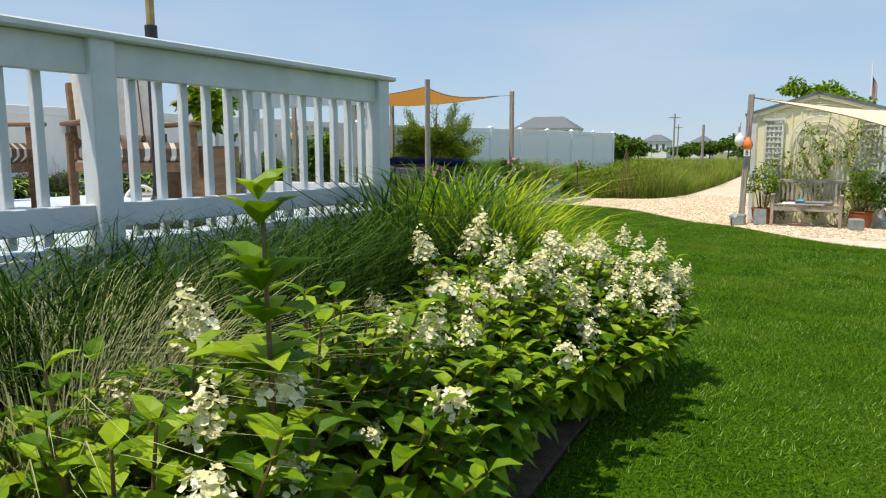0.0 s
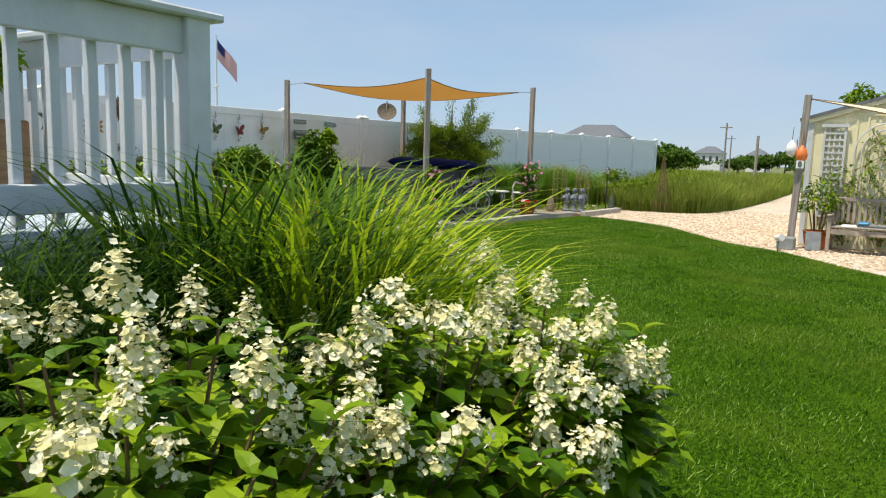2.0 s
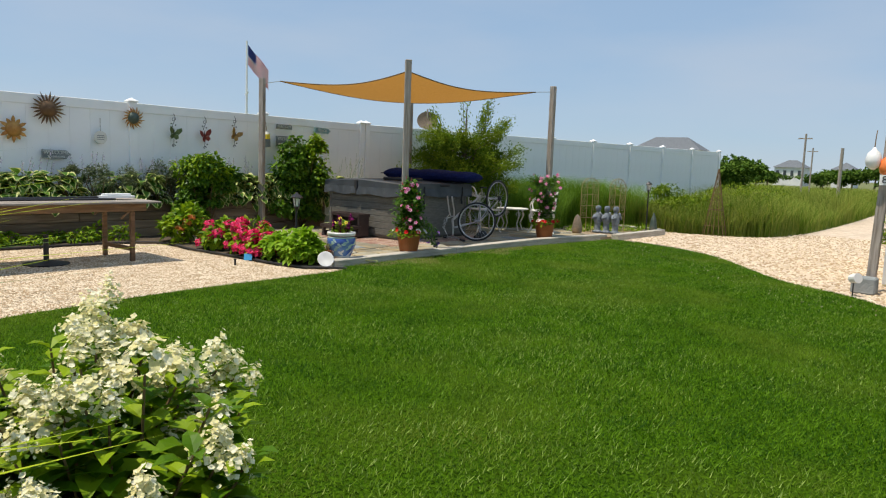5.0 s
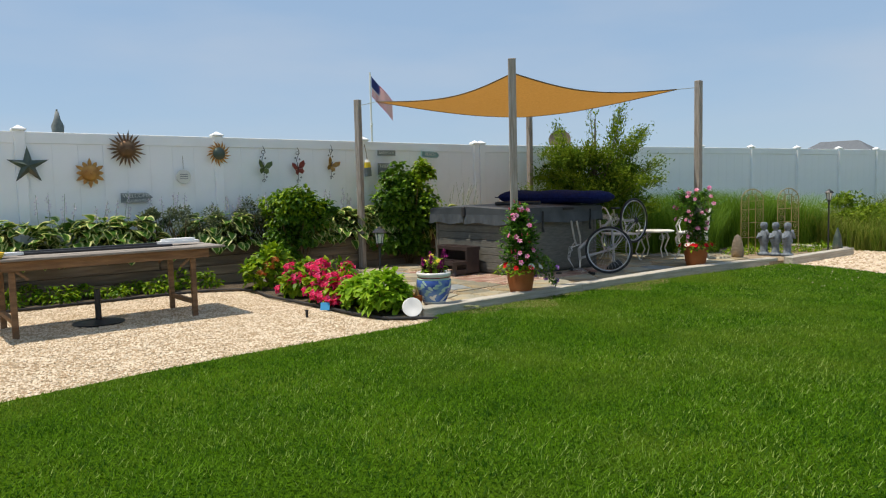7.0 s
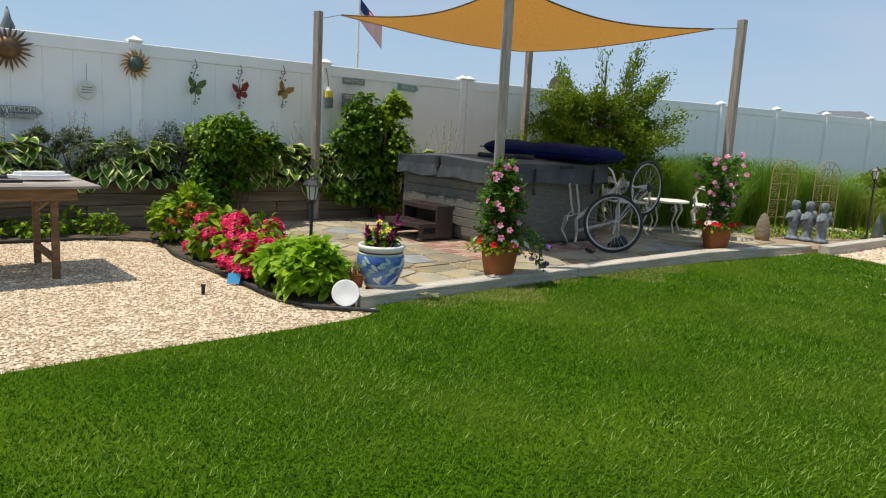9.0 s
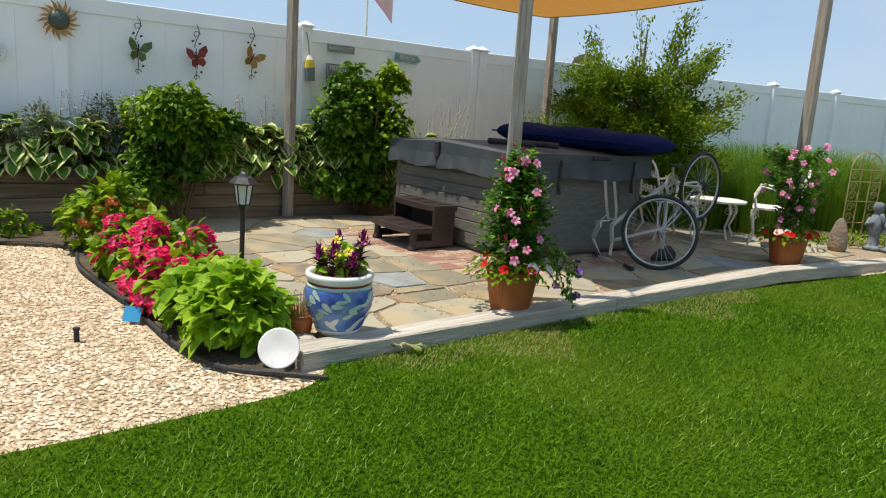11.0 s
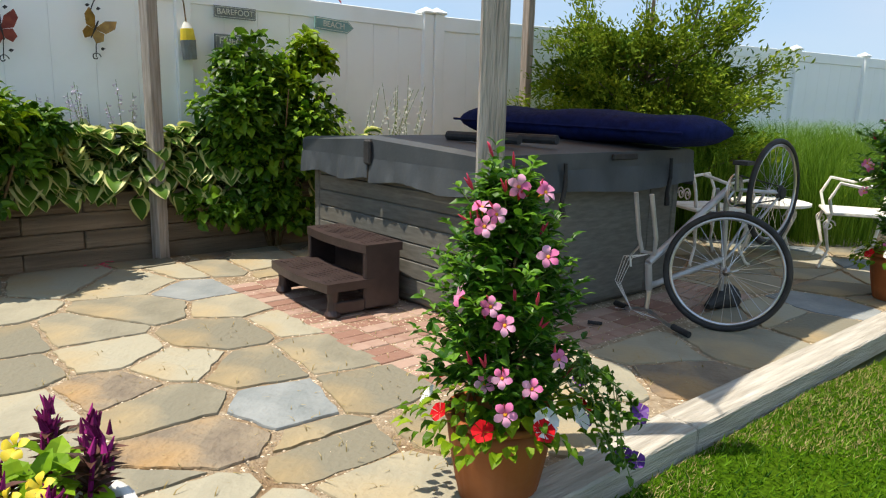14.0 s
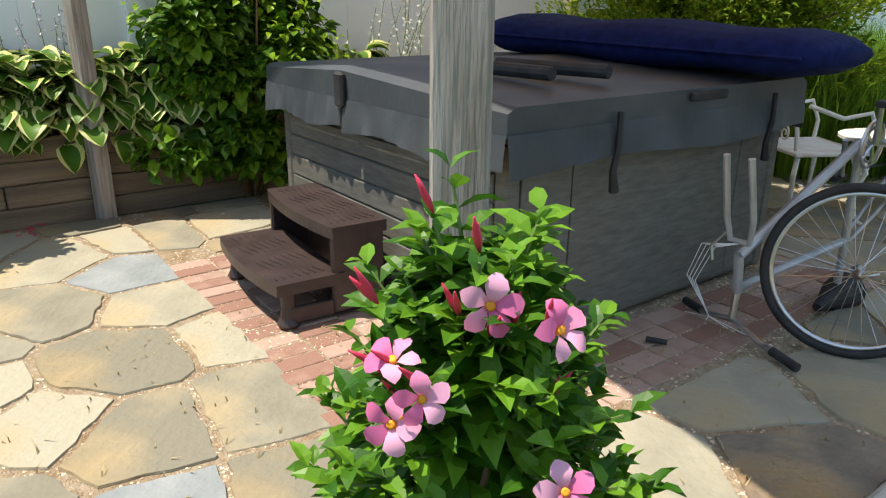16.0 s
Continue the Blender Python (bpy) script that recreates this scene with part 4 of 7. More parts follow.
# far deck railing section and garden chairs
far_rail = thing("far_railing", "white deck railing on the far side of the deck", "railing")
part("cap", bx((-6.35, -0.2, CAPZ - 0.02), (0.14, 4.4, 0.036), bevel=0.006), M["paint"], far_rail)
part("bottom_rail", bx((-6.35, -0.2, 1.1), (0.04, 4.4, 0.1), bevel=0.005), M["paint"], far_rail)
first = None
for i in range(30):
    mm = Matrix.Translation((-6.35, -2.35 + i * 0.145, 1.43))
    if first is None:
        first = part("baluster", bx((0, 0, 0), (0.038, 0.038, 0.84), bevel=0.003), M["paint"], far_rail, m=mm)
    else:
        again(first, mm, far_rail)
for y in (-2.3, 0.0, 1.9):
    part("post", bx((-6.35, y, 1.45), (0.12, 0.12, 0.95), bevel=0.006), M["paint"], far_rail)


def deck_chair(m):
    ch = thing("deck_chair", "dark wooden armchair with striped cream and brown cushions", "chair", m, "deck chairs")
    for sx in (-1, 1):
        part("front_leg", bx((sx * 0.32, -0.3, 0.29), (0.055, 0.055, 0.58), bevel=0.005), M["teak"], ch)
        part("back_leg", bx((sx * 0.32, 0.3, 0.27), (0.055, 0.055, 0.54), bevel=0.005), M["teak"], ch)
        part("arm", bx((sx * 0.33, -0.02, 0.6), (0.09, 0.74, 0.03), bevel=0.008), M["teak"], ch)
    part("seat_frame", bx((0, 0, 0.3), (0.62, 0.62, 0.07), bevel=0.006), M["teak"], ch)
    part("back_frame", bx((0, 0.33, 0.62), (0.62, 0.05, 0.55), Matrix.Rotation(-0.2, 4, "X"), 0.006), M["teak"], ch)
    lean = Matrix.Rotation(-0.2, 4, "X")
    part("seat_cushion", bx((0, -0.03, 0.4), (0.58, 0.6, 0.13), bevel=0.04), M["stripe_l"], ch)
    part("back_cushion", bx((0, 0.24, 0.72), (0.58, 0.13, 0.52), lean, 0.045), M["stripe_l"], ch)
    for k in range(6):
        x = -0.22 + 0.088 * k
        part("seat_stripe", bx((x, -0.03, 0.4), (0.03, 0.604, 0.134), bevel=0.042), M["stripe_d"], ch)
        part("back_stripe", bx((x, 0.24, 0.72), (0.03, 0.134, 0.524), lean, 0.012), M["stripe_d"], ch)
    return ch


dc = deck_chair(pose(-4.55, 1.95, DZ - 0.004, 0, 0, 70))
copy_thing(dc, pose(-5.3, 1.2, DZ - 0.004, 0, 0, 120))
copy_thing(dc, pose(-4.35, 0.35, DZ - 0.004, 0, 0, 95))
pb = thing("planter_box", "brown wooden planter box with orange flowers", "planter", pose(-4.40, 2.45, DZ))
part("box", bx((0, 0, 0.22), (0.42, 0.34, 0.44), bevel=0.01), M["teak"], pb)

ump = thing("umbrella_pole", "black umbrella pole with a brass upper section and loose cord", "umbrella pole", pose(-3.4, 1.25, DZ))
part("base", lathe([(0.24, 0), (0.25, 0.03), (0.1, 0.07), (0.04, 0.16), (0.03, 0.3)], 24), M["black"], ump)
part("lower_pole", tb([(0, 0, 0.1), (0, 0, 1.06)], 0.032, 12), M["black"], ump)
part("upper_pole", tb([(0, 0, 1.06), (0, 0, 2.2)], 0.022, 12), M["gold"], ump, "brass coloured upper pole")
part("cord", tb([(0.03, 0, 1.75), (0.08, 0, 1.5), (0.07, 0, 1.3), (0.03, 0, 1.22), (-0.05, 0, 1.26), (-0.08, 0, 1.45), (-0.03, 0, 1.7)], 0.006, 5), M["rubber"], ump)


# ---- plants ----
def sphere_dirs(k, zmin=-0.2):
    z = rng.uniform(zmin, 1, k)
    a = rng.uniform(0, 6.2832, k)
    r = np.sqrt(np.maximum(0, 1 - z * z))
    return np.stack([r * np.cos(a), r * np.sin(a), z], 1)


def crown(name, c, rad, count, ln, wd, material, parent, shell=0.45, lump=0.18, zmin=-0.35, droop=0.3, fold=0.25, blobs=0):
    """Leaves filling an uneven rounded crown: radii rad=(x, y, z) round c."""
    u = sphere_dirs(count, zmin)
    if blobs:
        heart = unit(rng.normal(0, 1, (blobs, 3)) + np.array([0, 0, 0.25])) * rng.uniform(0.45, 0.82, (blobs, 1))
        girth = rng.uniform(0.24, 0.46, blobs)
        pick = rng.integers(0, blobs, count)
    f = 1 + lump * (np.sin(u[:, 0] * 5.1 + c[0] * 7) + np.sin(u[:, 1] * 6.3 + c[1] * 5) + np.sin(u[:, 2] * 7.7 + c[0])) / 1.6
    t = rng.uniform(shell, 1.0, count) ** 0.6 * f
    p = np.array(c) + u * np.array(rad) * t[:, None]
    if blobs:
        p = np.array(c) + (heart[pick] + u * (girth[pick] * t)[:, None]) * np.array(rad)
    d = u * np.array([1, 1, 0.6]) + rng.normal(0, 0.55, (count, 3))
    d[:, 2] -= droop
    up = u * 0.5 + np.array([0, 0, 1.0]) + rng.normal(0, 0.35, (count, 3))
    s = rng.uniform(0.65, 1.25, count)
    return tagged(leaves(name, p, d, up, ln * s, wd * s, material, parent, fold), kind="stuff")


def floret_ball(r, k, size, material, name, squash=1.0, cone=0.0, petals=False):
    """A flower head of many small florets; cone narrows it to the top."""
    u = sphere_dirs(k, -0.6)
    p = u * np.array([r, r, r * squash]) * rng.uniform(0.35 if cone else 0.8, 1.0, (k, 1))
    if cone:
        taper = 1 - cone * (p[:, 2:3] / (r * squash) + 0.6) / 1.6
        p[:, :2] *= np.maximum(taper, 0.12)
    nrm = unit(u * 0.55 + np.array([0, 0, 0.6 if cone else 0.15]) + rng.normal(0, 0.3, (k, 3)))
    a = unit(np.cross(nrm, rng.normal(0, 1, (k, 3))))
    b = np.cross(nrm, a)
    sz = size * rng.uniform(0.45, 1.3, (k, 1)) ** 1.2
    rows = [p - nrm * sz * 0.25]
    for t in range(8):
        ang = t * math.pi / 4
        rr = 1.0 if t % 2 == 0 else 0.78
        rows.append(p + (a * math.cos(ang) + b * math.sin(ang)) * sz * rr + nrm * sz * (0.12 if t % 2 == 0 else -0.1))
    v = np.stack(rows, 1)
    off = np.arange(k)[:, None] * 9
    f = np.concatenate([off + np.array([[0, 1 + t, 1 + (t + 1) % 8]]) for t in range(8)])
    return link_mesh(name, v.reshape(-1, 3), f, material)


heads = [floret_ball(0.088, 150, 0.0100, M["cream"], "flower_head", 1.25, 0.75), floret_ball(0.075, 110, 0.0098, M["cream"], "flower_head", 1.2, 0.7), floret_ball(0.085, 62, 0.0135, M["cream"], "flower_head", 0.8, 0.4)]
for h in heads:
    scene.collection.objects.unlink(h)


def hydrangea(c, rad, top, nleaf, nhead, seed, bare=0.0):
    """A panicle hydrangea: leafy shoots that end in upright cones of cream florets."""
    rs = np.random.default_rng(seed)
    hy = thing("hydrangea_bush", "panicle hydrangea bush with cream flower cones and fresh green leaves", "bush", Matrix.Translation((c[0], c[1], 0)), "panicle hydrangeas")
    bm = bmesh.new()
    P, D, U, S = [], [], [], []
    tips = []
    n_sh = nleaf // 26
    for i in range(n_sh):
        a, q = rs.uniform(0, 6.283), rs.uniform(0, 1) ** 0.55
        out = Vector((math.cos(a) * rad * q, math.sin(a) * rad * q * 1.05, 0))
        hgt = top * (1 - 0.42 * q ** 2.2) * rs.uniform(0.8, 1.06)
        tip = out + Vector((rs.normal(0, 0.04), rs.normal(0, 0.04), hgt))
        base = out * 0.25
        mid = base.lerp(tip, 0.5) + Vector((0, 0, 0.08 * hgt))
        tube(bm, [base, mid, tip], [0.008, 0.006, 0.0035], 4)
        tips.append((tip, (tip - mid).normalized()))
        for k in range(13):
            t = 1 - 0.075 * k
            p = base.lerp(tip, max(0.12, t)) + Vector((0, 0, 0.08 * hgt * (1 - abs(2 * t - 1))))
            az = a + k * 1.5708 + rs.uniform(-0.4, 0.4)
            for s in (0, math.pi):
                P.append(p)
                el = 0.75 - 0.12 * k + rs.normal(0, 0.15)
                D.append((math.cos(az + s), math.sin(az + s), el))
                U.append((-0.3 * math.cos(az + s), -0.3 * math.sin(az + s), 1))
                S.append((0.078 + 0.014 * min(k, 5)) * rs.uniform(0.75, 1.25))
    tagged(part("branching", bm, M["stem"], hy), kind="stuff")
    S = np.array(S)
    tagged(leaves("foliage", np.array([tuple(p) for p in P]), np.array(D), np.array(U), S, S * 0.58, M["leaf"], hy, 0.22, 0.3), kind="stuff")
    order = rs.permutation(n_sh)[:nhead]
    for j in order:
        tip, d = tips[j]
        if rs.uniform() < bare:
            continue
        src = heads[int(rs.integers(0, 3))]
        s = rs.uniform(0.75, 1.15)
        q = Vector((0, 0, 1)).rotation_difference((d + Vector((0, 0, 0.6))).normalized()).to_matrix().to_4x4()
        o = again(src, Matrix.Translation(tip + Vector((0, 0, 0.06 * s))) @ q @ Matrix.Rotation(rs.uniform(0, 6.28), 4, "Z") @ Matrix.Diagonal((s, s, s, 1)), hy)
    return hy


hydrangea((-1.45, -0.45), 0.60, 0.92, 1500, 5, 13, 0.2)
hydrangea((-1.46, 0.15), 0.54, 0.95, 1400, 9, 3, 0.1)
hydrangea((-1.45, 0.85), 0.52, 0.84, 1400, 7, 4, 0.1)
hydrangea((-1.58, 1.50), 0.60, 0.93, 1900, 30, 5)
hydrangea((-1.48, 2.20), 0.58, 0.80, 1900, 28, 6)
hydrangea((-1.36, 2.92), 0.52, 0.78, 1700, 46, 7)
hydrangea((-2.88, 4.42), 0.50, 0.76, 1500, 40, 8)
hydrangea((-2.48, 4.36), 0.40, 0.72, 1200, 32, 9)
# one tall leafy shoot with no flower
ts = thing("leafy_shoot", "tall upright hydrangea shoot of bright green leaves", "shoot", Matrix.Translation((-1.24, -0.22, 0)))
part("stem", tb([(0, 0, 0.2), (0.02, 0, 0.8), (0, 0.01, 1.25)], [0.009, 0.007, 0.004], 6), M["stem"], ts)
P, D, U, S = [], [], [], []
for k in range(9):
    z = 1.27 - 0.07 * k - 0.02 * math.sin(k * 4)
    for s in range(4):
        az = s * 1.5708 + k * 0.8
        P.append((0, 0, z))
        D.append((math.cos(az) + 0.2 * math.sin(k * 5.1 + s), math.sin(az), 1.1 - 0.1 * k + 0.2 * math.sin(k * 3.3 + 2 * s)))
        U.append((-0.3 * math.cos(az), -0.3 * math.sin(az), 1))
        S.append((0.095 + 0.01 * min(k, 5)) * (1 + 0.22 * math.sin(k * 2.7 + s * 1.9)))
S = np.array(S)
tagged(leaves("foliage", np.array(P), np.array(D), np.array(U), S, S * 0.6, M["leaf"], ts), kind="stuff")


def grass_clump(name, label, c, spread, count, h, lean, w, material, group="", segs=5):
    g = thing(name, label, "ornamental grass", Matrix.Translation((c[0], c[1], c[2] if len(c) > 2 else 0)), group)
    a, r = rng.uniform(0, 6.283, count), np.sqrt(rng.uniform(0, 1, count))
    sx, sy = spread if isinstance(spread, tuple) else (spread, spread)
    base = np.stack([np.cos(a) * r * sx, np.sin(a) * r * sy, np.zeros(count)], 1)
    ob = blades("grass_tuft", base, rng.uniform(0.55, 1.05, count) * h, rng.uniform(0.15, 1.0, count) * lean, w, M[material], g, segs=segs, az=a + rng.normal(0, 0.7, count))
    tagged(ob, kind="stuff")
    return g


# clumps by the railing carry deck shade in their leaf colour
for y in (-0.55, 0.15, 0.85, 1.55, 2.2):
    grass_clump("fountain_grass", "dark green fountain grass arching against the railing, darkened for deck shade", (-2.55, y), (0.28, 0.36), 1000, 1.7, 0.75, 0.010, "reed_dark_shaded", "fountain grasses along the deck")
grass_clump("fountain_grass", "pale straw-green fountain grass beside the deck", (-1.95, -0.32), (0.2, 0.28), 1300, 1.5, 0.75, 0.006, "reed_pale")
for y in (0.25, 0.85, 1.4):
    grass_clump("fountain_grass", "dark green fountain grass arching over the flower bed, darkened for shade", (-2.08, y), (0.2, 0.3), 520, 1.25, 1.0, 0.009, "reed_dark_shaded", "fountain grasses along the deck")
for c, h, m in (((-2.55, 2.45), 1.95, "reed_dark_shaded"), ((-2.45, 2.8), 1.95, "reed"), ((-2.2, 2.75), 1.7, "reed_lime"), ((-2.38, 3.1), 1.9, "reed_lime"), ((-2.1, 3.15), 1.4, "reed_lime"), ((-2.75, 3.15), 1.85, "reed"), ((-2.1, 2.35), 1.5, "reed_dark_shaded")):
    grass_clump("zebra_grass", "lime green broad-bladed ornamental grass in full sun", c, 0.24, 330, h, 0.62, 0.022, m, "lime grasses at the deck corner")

# raised bed planting
def hosta(c, r, n, seed):
    rs = np.random.default_rng(seed)
    ho = thing("hosta", "variegated hosta with cream-edged green leaves in the raised bed", "hosta", Matrix.Translation(c), "variegated hostas")
    k = n
    a = rs.uniform(0, 6.283, k)
    q = rs.uniform(0.15, 1, k) ** 0.7
    p = np.stack([np.cos(a) * r * q * 0.62, np.sin(a) * r * q, 0.44 - 0.46 * q ** 1.7 + rs.uniform(-0.06, 0.06, k)], 1)
    d = np.stack([np.cos(a), np.sin(a), 0.4 - 1.1 * q], 1) + rs.normal(0, 0.28, (k, 3))
    up = np.stack([0.5 * np.cos(a), 0.5 * np.sin(a), np.ones(k)], 1) + rs.normal(0, 0.14, (k, 3))
    s = rs.uniform(0.13, 0.215, k)
    d = unit(d)
    flat = unit(d * np.array([1, 1, 0]))
    el = np.arcsin(d[:, 2]) + 0.45
    bend = rs.uniform(0.8, 1.7, k)
    sd = unit(np.cross(flat, up))
    spine, rows, m = p.copy(), [], 6
    for i in range(m + 1):
        u = i / m
        if i:
            e = el - bend * (u - 0.5 / m)
            spine = spine + (flat * np.cos(e)[:, None] + np.array([0, 0, 1.0]) * np.sin(e)[:, None]) * (s / m)[:, None]
        e = el - bend * u
        nrm = np.array([0, 0, 1.0]) * np.cos(e)[:, None] - flat * np.sin(e)[:, None]
        half = (0.42 * s * max(0.02, math.sin(math.pi * u ** 0.72)) ** 0.75)[:, None]
        wave = 0.03 * s * np.sin(7 * u + a * 3)
        for q in (-1, -0.66, 0, 0.66, 1):
            rows.append(spine + sd * half * q + nrm * (0.28 * half * abs(q) + (wave * q)[:, None]))
    v = np.stack(rows, 1).reshape(-1, 3)
    off = np.arange(k)[:, None] * 5 * (m + 1)
    for name, cols, mt in (("leaf_margin", (0, 3), "hosta_edge"), ("leaf_centre", (1, 2), "hosta")):
        f = np.concatenate([off + np.array([[5 * i + c, 5 * i + c + 1, 5 * i + c + 6, 5 * i + c + 5]]) for i in range(m) for c in cols])
        tagged(link_mesh(name, v, [f], M[mt], ho, smooth=True), kind="stuff")
    return ho


for i, yy in enumerate((4.3, 4.9, 5.5, 6.2, 6.65, 7.1, 7.55, 7.95, 8.95, 9.3, 10.55, 10.85, 11.1, 11.4, 11.65, 11.9, 12.2, 12.9, 13.3)):
    hosta((-11.66 + 0.05 * math.sin(i * 2.1), yy, 0.56), 0.40, 120, 40 + i)


marigold = thing("marigold_plant", "leafy plant with orange and yellow blooms in the planter box", "flowering plant", pose(-4.40, 2.45, DZ + 0.43), "")
crown("foliage", (0, 0, 0.25), (0.22, 0.16, 0.32), 420, 0.09, 0.05, M["leaf"], marigold, blobs=7)
part("stem", tb([(0, 0, -0.02), (0.02, 0, 0.2)], 0.01, 5), M["stem_g"], marigold)
for x, y, z, mt in ((0.02, -0.08, 0.52, "yellow"), (-0.08, -0.1, 0.46, "orange"), (0.1, -0.1, 0.42, "orange"), (0.03, -0.15, 0.33, "yellow"), (-0.12, -0.12, 0.3, "red")):
    part("bloom", lathe([(0.004, 0), (0.035, 0.012), (0.04, 0.03), (0.02, 0.045), (0.003, 0.042)], 10), M[mt], marigold, m=Matrix.Translation((x, y, z)), smooth=True)


def leafy_bush(name, label, c, rad, count, ln, wd, material, group="", trunk=True, zb=0.0, **kw):
    b = thing(name, label, "bush", Matrix.Translation((c[0], c[1], zb)), group)
    if trunk:
        bm = bmesh.new()
        for k in range(6):
            a = k * 1.05
            tube(bm, [(0.03 * math.cos(a), 0.03 * math.sin(a), 0), (rad[0] * 0.4 * math.cos(a), rad[1] * 0.4 * math.sin(a), c[2] * 0.7), (rad[0] * 0.7 * math.cos(a), rad[1] * 0.7 * math.sin(a), c[2] + rad[2] * 0.5)], [0.014, 0.01, 0.004], 5)
        tagged(part("branching", bm, M["stem"], b), kind="stuff")
    crown("foliage", (0, 0, c[2]), rad, count, ln, wd, material, b, **kw)
    return b


for k, (y, hgt) in enumerate(((5.2, 0.3), (5.85, 0.34), (8.2, 0.34), (8.6, 0.4), (9.0, 0.3), (9.62, 0.44), (9.9, 0.36), (10.3, 0.36))):
    sb = leafy_bush("catmint", "grey-green catmint mound in the raised bed", (-11.68, y, 0.26), (0.24, 0.34, hgt), 1700, 0.04, 0.02, M["leaf_sage"], "grey catmint mounds", zb=0.52, droop=-0.3, blobs=9)
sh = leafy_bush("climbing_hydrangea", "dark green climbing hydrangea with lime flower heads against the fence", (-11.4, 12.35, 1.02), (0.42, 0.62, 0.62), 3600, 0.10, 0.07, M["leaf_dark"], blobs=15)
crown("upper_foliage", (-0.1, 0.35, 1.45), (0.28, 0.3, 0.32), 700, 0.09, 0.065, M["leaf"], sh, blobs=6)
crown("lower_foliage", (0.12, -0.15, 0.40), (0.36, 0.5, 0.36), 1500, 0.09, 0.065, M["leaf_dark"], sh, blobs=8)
crown("lime_flower_growth", (0.05, 0, 0.98), (0.46, 0.64, 0.66), 520, 0.05, 0.035, M["leaf_lime"], sh, shell=0.92, blobs=11)
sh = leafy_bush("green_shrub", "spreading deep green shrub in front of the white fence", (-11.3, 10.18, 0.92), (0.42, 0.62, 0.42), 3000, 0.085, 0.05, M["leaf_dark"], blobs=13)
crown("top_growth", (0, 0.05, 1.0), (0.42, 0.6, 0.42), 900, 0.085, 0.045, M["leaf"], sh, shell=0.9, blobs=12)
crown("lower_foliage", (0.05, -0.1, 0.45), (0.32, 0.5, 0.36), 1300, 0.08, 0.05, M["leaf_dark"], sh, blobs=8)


def spikes(name, label, c, spread, count, h, material, group, z=0.5, leanx=0.25, seed=1):
    rs = np.random.default_rng(seed)
    g = thing(name, label, "flower spikes", Matrix.Translation((c[0], c[1], z)), group)
    bm, bm2 = bmesh.new(), bmesh.new()
    for k in range(count):
        b = Vector((rs.uniform(-0.1, 0.1), rs.uniform(-spread, spread), 0))
        t = b + Vector((rs.normal(0.05, 0.06), rs.normal(0, leanx), h * rs.uniform(0.7, 1.05)))
        tube(bm, [b, b.lerp(t, 0.55) + Vector((0, 0, 0.03)), t], [0.004, 0.003, 0.002], 4)
        for q in range(9):
            p = b.lerp(t, 0.62 + 0.042 * q)
            o = Vector((rs.normal(0, 1), rs.normal(0, 1), -0.5)).normalized() * 0.03
            tube(bm2, [p, p + o * 0.6, p + o], [0.003, 0.005, 0.011], 4)
    tagged(part("stalk", bm, M["stem_g"], g), kind="stuff")
    tagged(part("bell_bloom", bm2, material, g), kind="stuff")
    return g


spikes("hosta_spikes", "pale hosta flower stalks leaning before the fence", (-11.6, 13.55), 0.38, 24, 1.25, M["white_f"], "hosta flower stalks", z=0.2, seed=2)
for k, y in enumerate((4.8, 5.9, 7.0, 7.7, 8.4, 9.2, 9.7, 10.9, 11.2)):
    spikes("lilac_spikes", "lilac flower spikes rising from the raised bed", (-11.72, y), 0.22, 6, 0.62, M["lilac"], "lilac flower spikes", z=0.72, leanx=0.06, seed=10 + k)

# low bed: pink hydrangeas, lime hydrangea, orange blooms
mop = floret_ball(0.092, 130, 0.022, M["magenta"], "bloom", 0.8)
mop_o = floret_ball(0.07, 90, 0.018, M["orange"], "bloom", 0.75)
for o in (mop, mop_o):
    scene.collection.objects.unlink(o)


def mophead(c, rad, top, nleaf, blooms, src, mat_leaf, label, seed):
    rs = np.random.default_rng(seed)
    b = thing("garden_hydrangea", label, "bush", Matrix.Translation((c[0], c[1], 0.0)), "hydrangeas edging the patio")
    crown("foliage", (0, 0, top * 0.45), (rad, rad, top * 0.55), nleaf, 0.11, 0.068, mat_leaf, b, shell=0.5, zmin=-0.5, droop=0.1)
    bm = bmesh.new()
    for k in range(7):
        a = k * 0.9
        tube(bm, [(0, 0, 0), (rad * 0.6 * math.cos(a), rad * 0.6 * math.sin(a), top * 0.8)], [0.01, 0.005], 5)
    tagged(part("branching", bm, M["stem"], b), kind="stuff")
    for k in range(blooms):
        a = rs.uniform(-2.3, 1.2)
        q = rs.uniform(0.4, 1.1)
        z = top * (0.98 - 0.62 * max(0, q - 0.45) / 0.55) + rs.uniform(-0.04, 0.04)
        s = rs.uniform(0.8, 1.2)
        again(src, Matrix.Translation((rad * q * math.cos(a), rad * q * math.sin(a), max(0.1, z))) @ Matrix.Diagonal((s, s, s, 1)), b)
    return b


mophead((-7.64, 9.27), 0.22, 0.41, 520, 0, mop, M["leaf_lime"], "lime green hydrangea bush with no blooms yet", 1)
mophead((-8.06, 9.24), 0.20, 0.36, 300, 0, mop, M["leaf_lime"], "lime green hydrangea bush with no blooms yet", 5)
mophead((-8.42, 9.24), 0.20, 0.34, 200, 12, mop, M["leaf"], "low hydrangea bush with magenta pink mophead blooms", 6)
mophead((-8.78, 9.32), 0.29, 0.45, 300, 22, mop, M["leaf"], "hydrangea bush covered in magenta pink mophead blooms", 2)
mophead((-9.45, 9.30), 0.27, 0.40, 420, 6, mop, M["leaf"], "hydrangea bush with a few pink blooms", 3)
mophead((-10.5, 9.35), 0.34, 0.52, 560, 7, mop_o, M["leaf"], "hydrangea bush with fading orange blooms", 4)
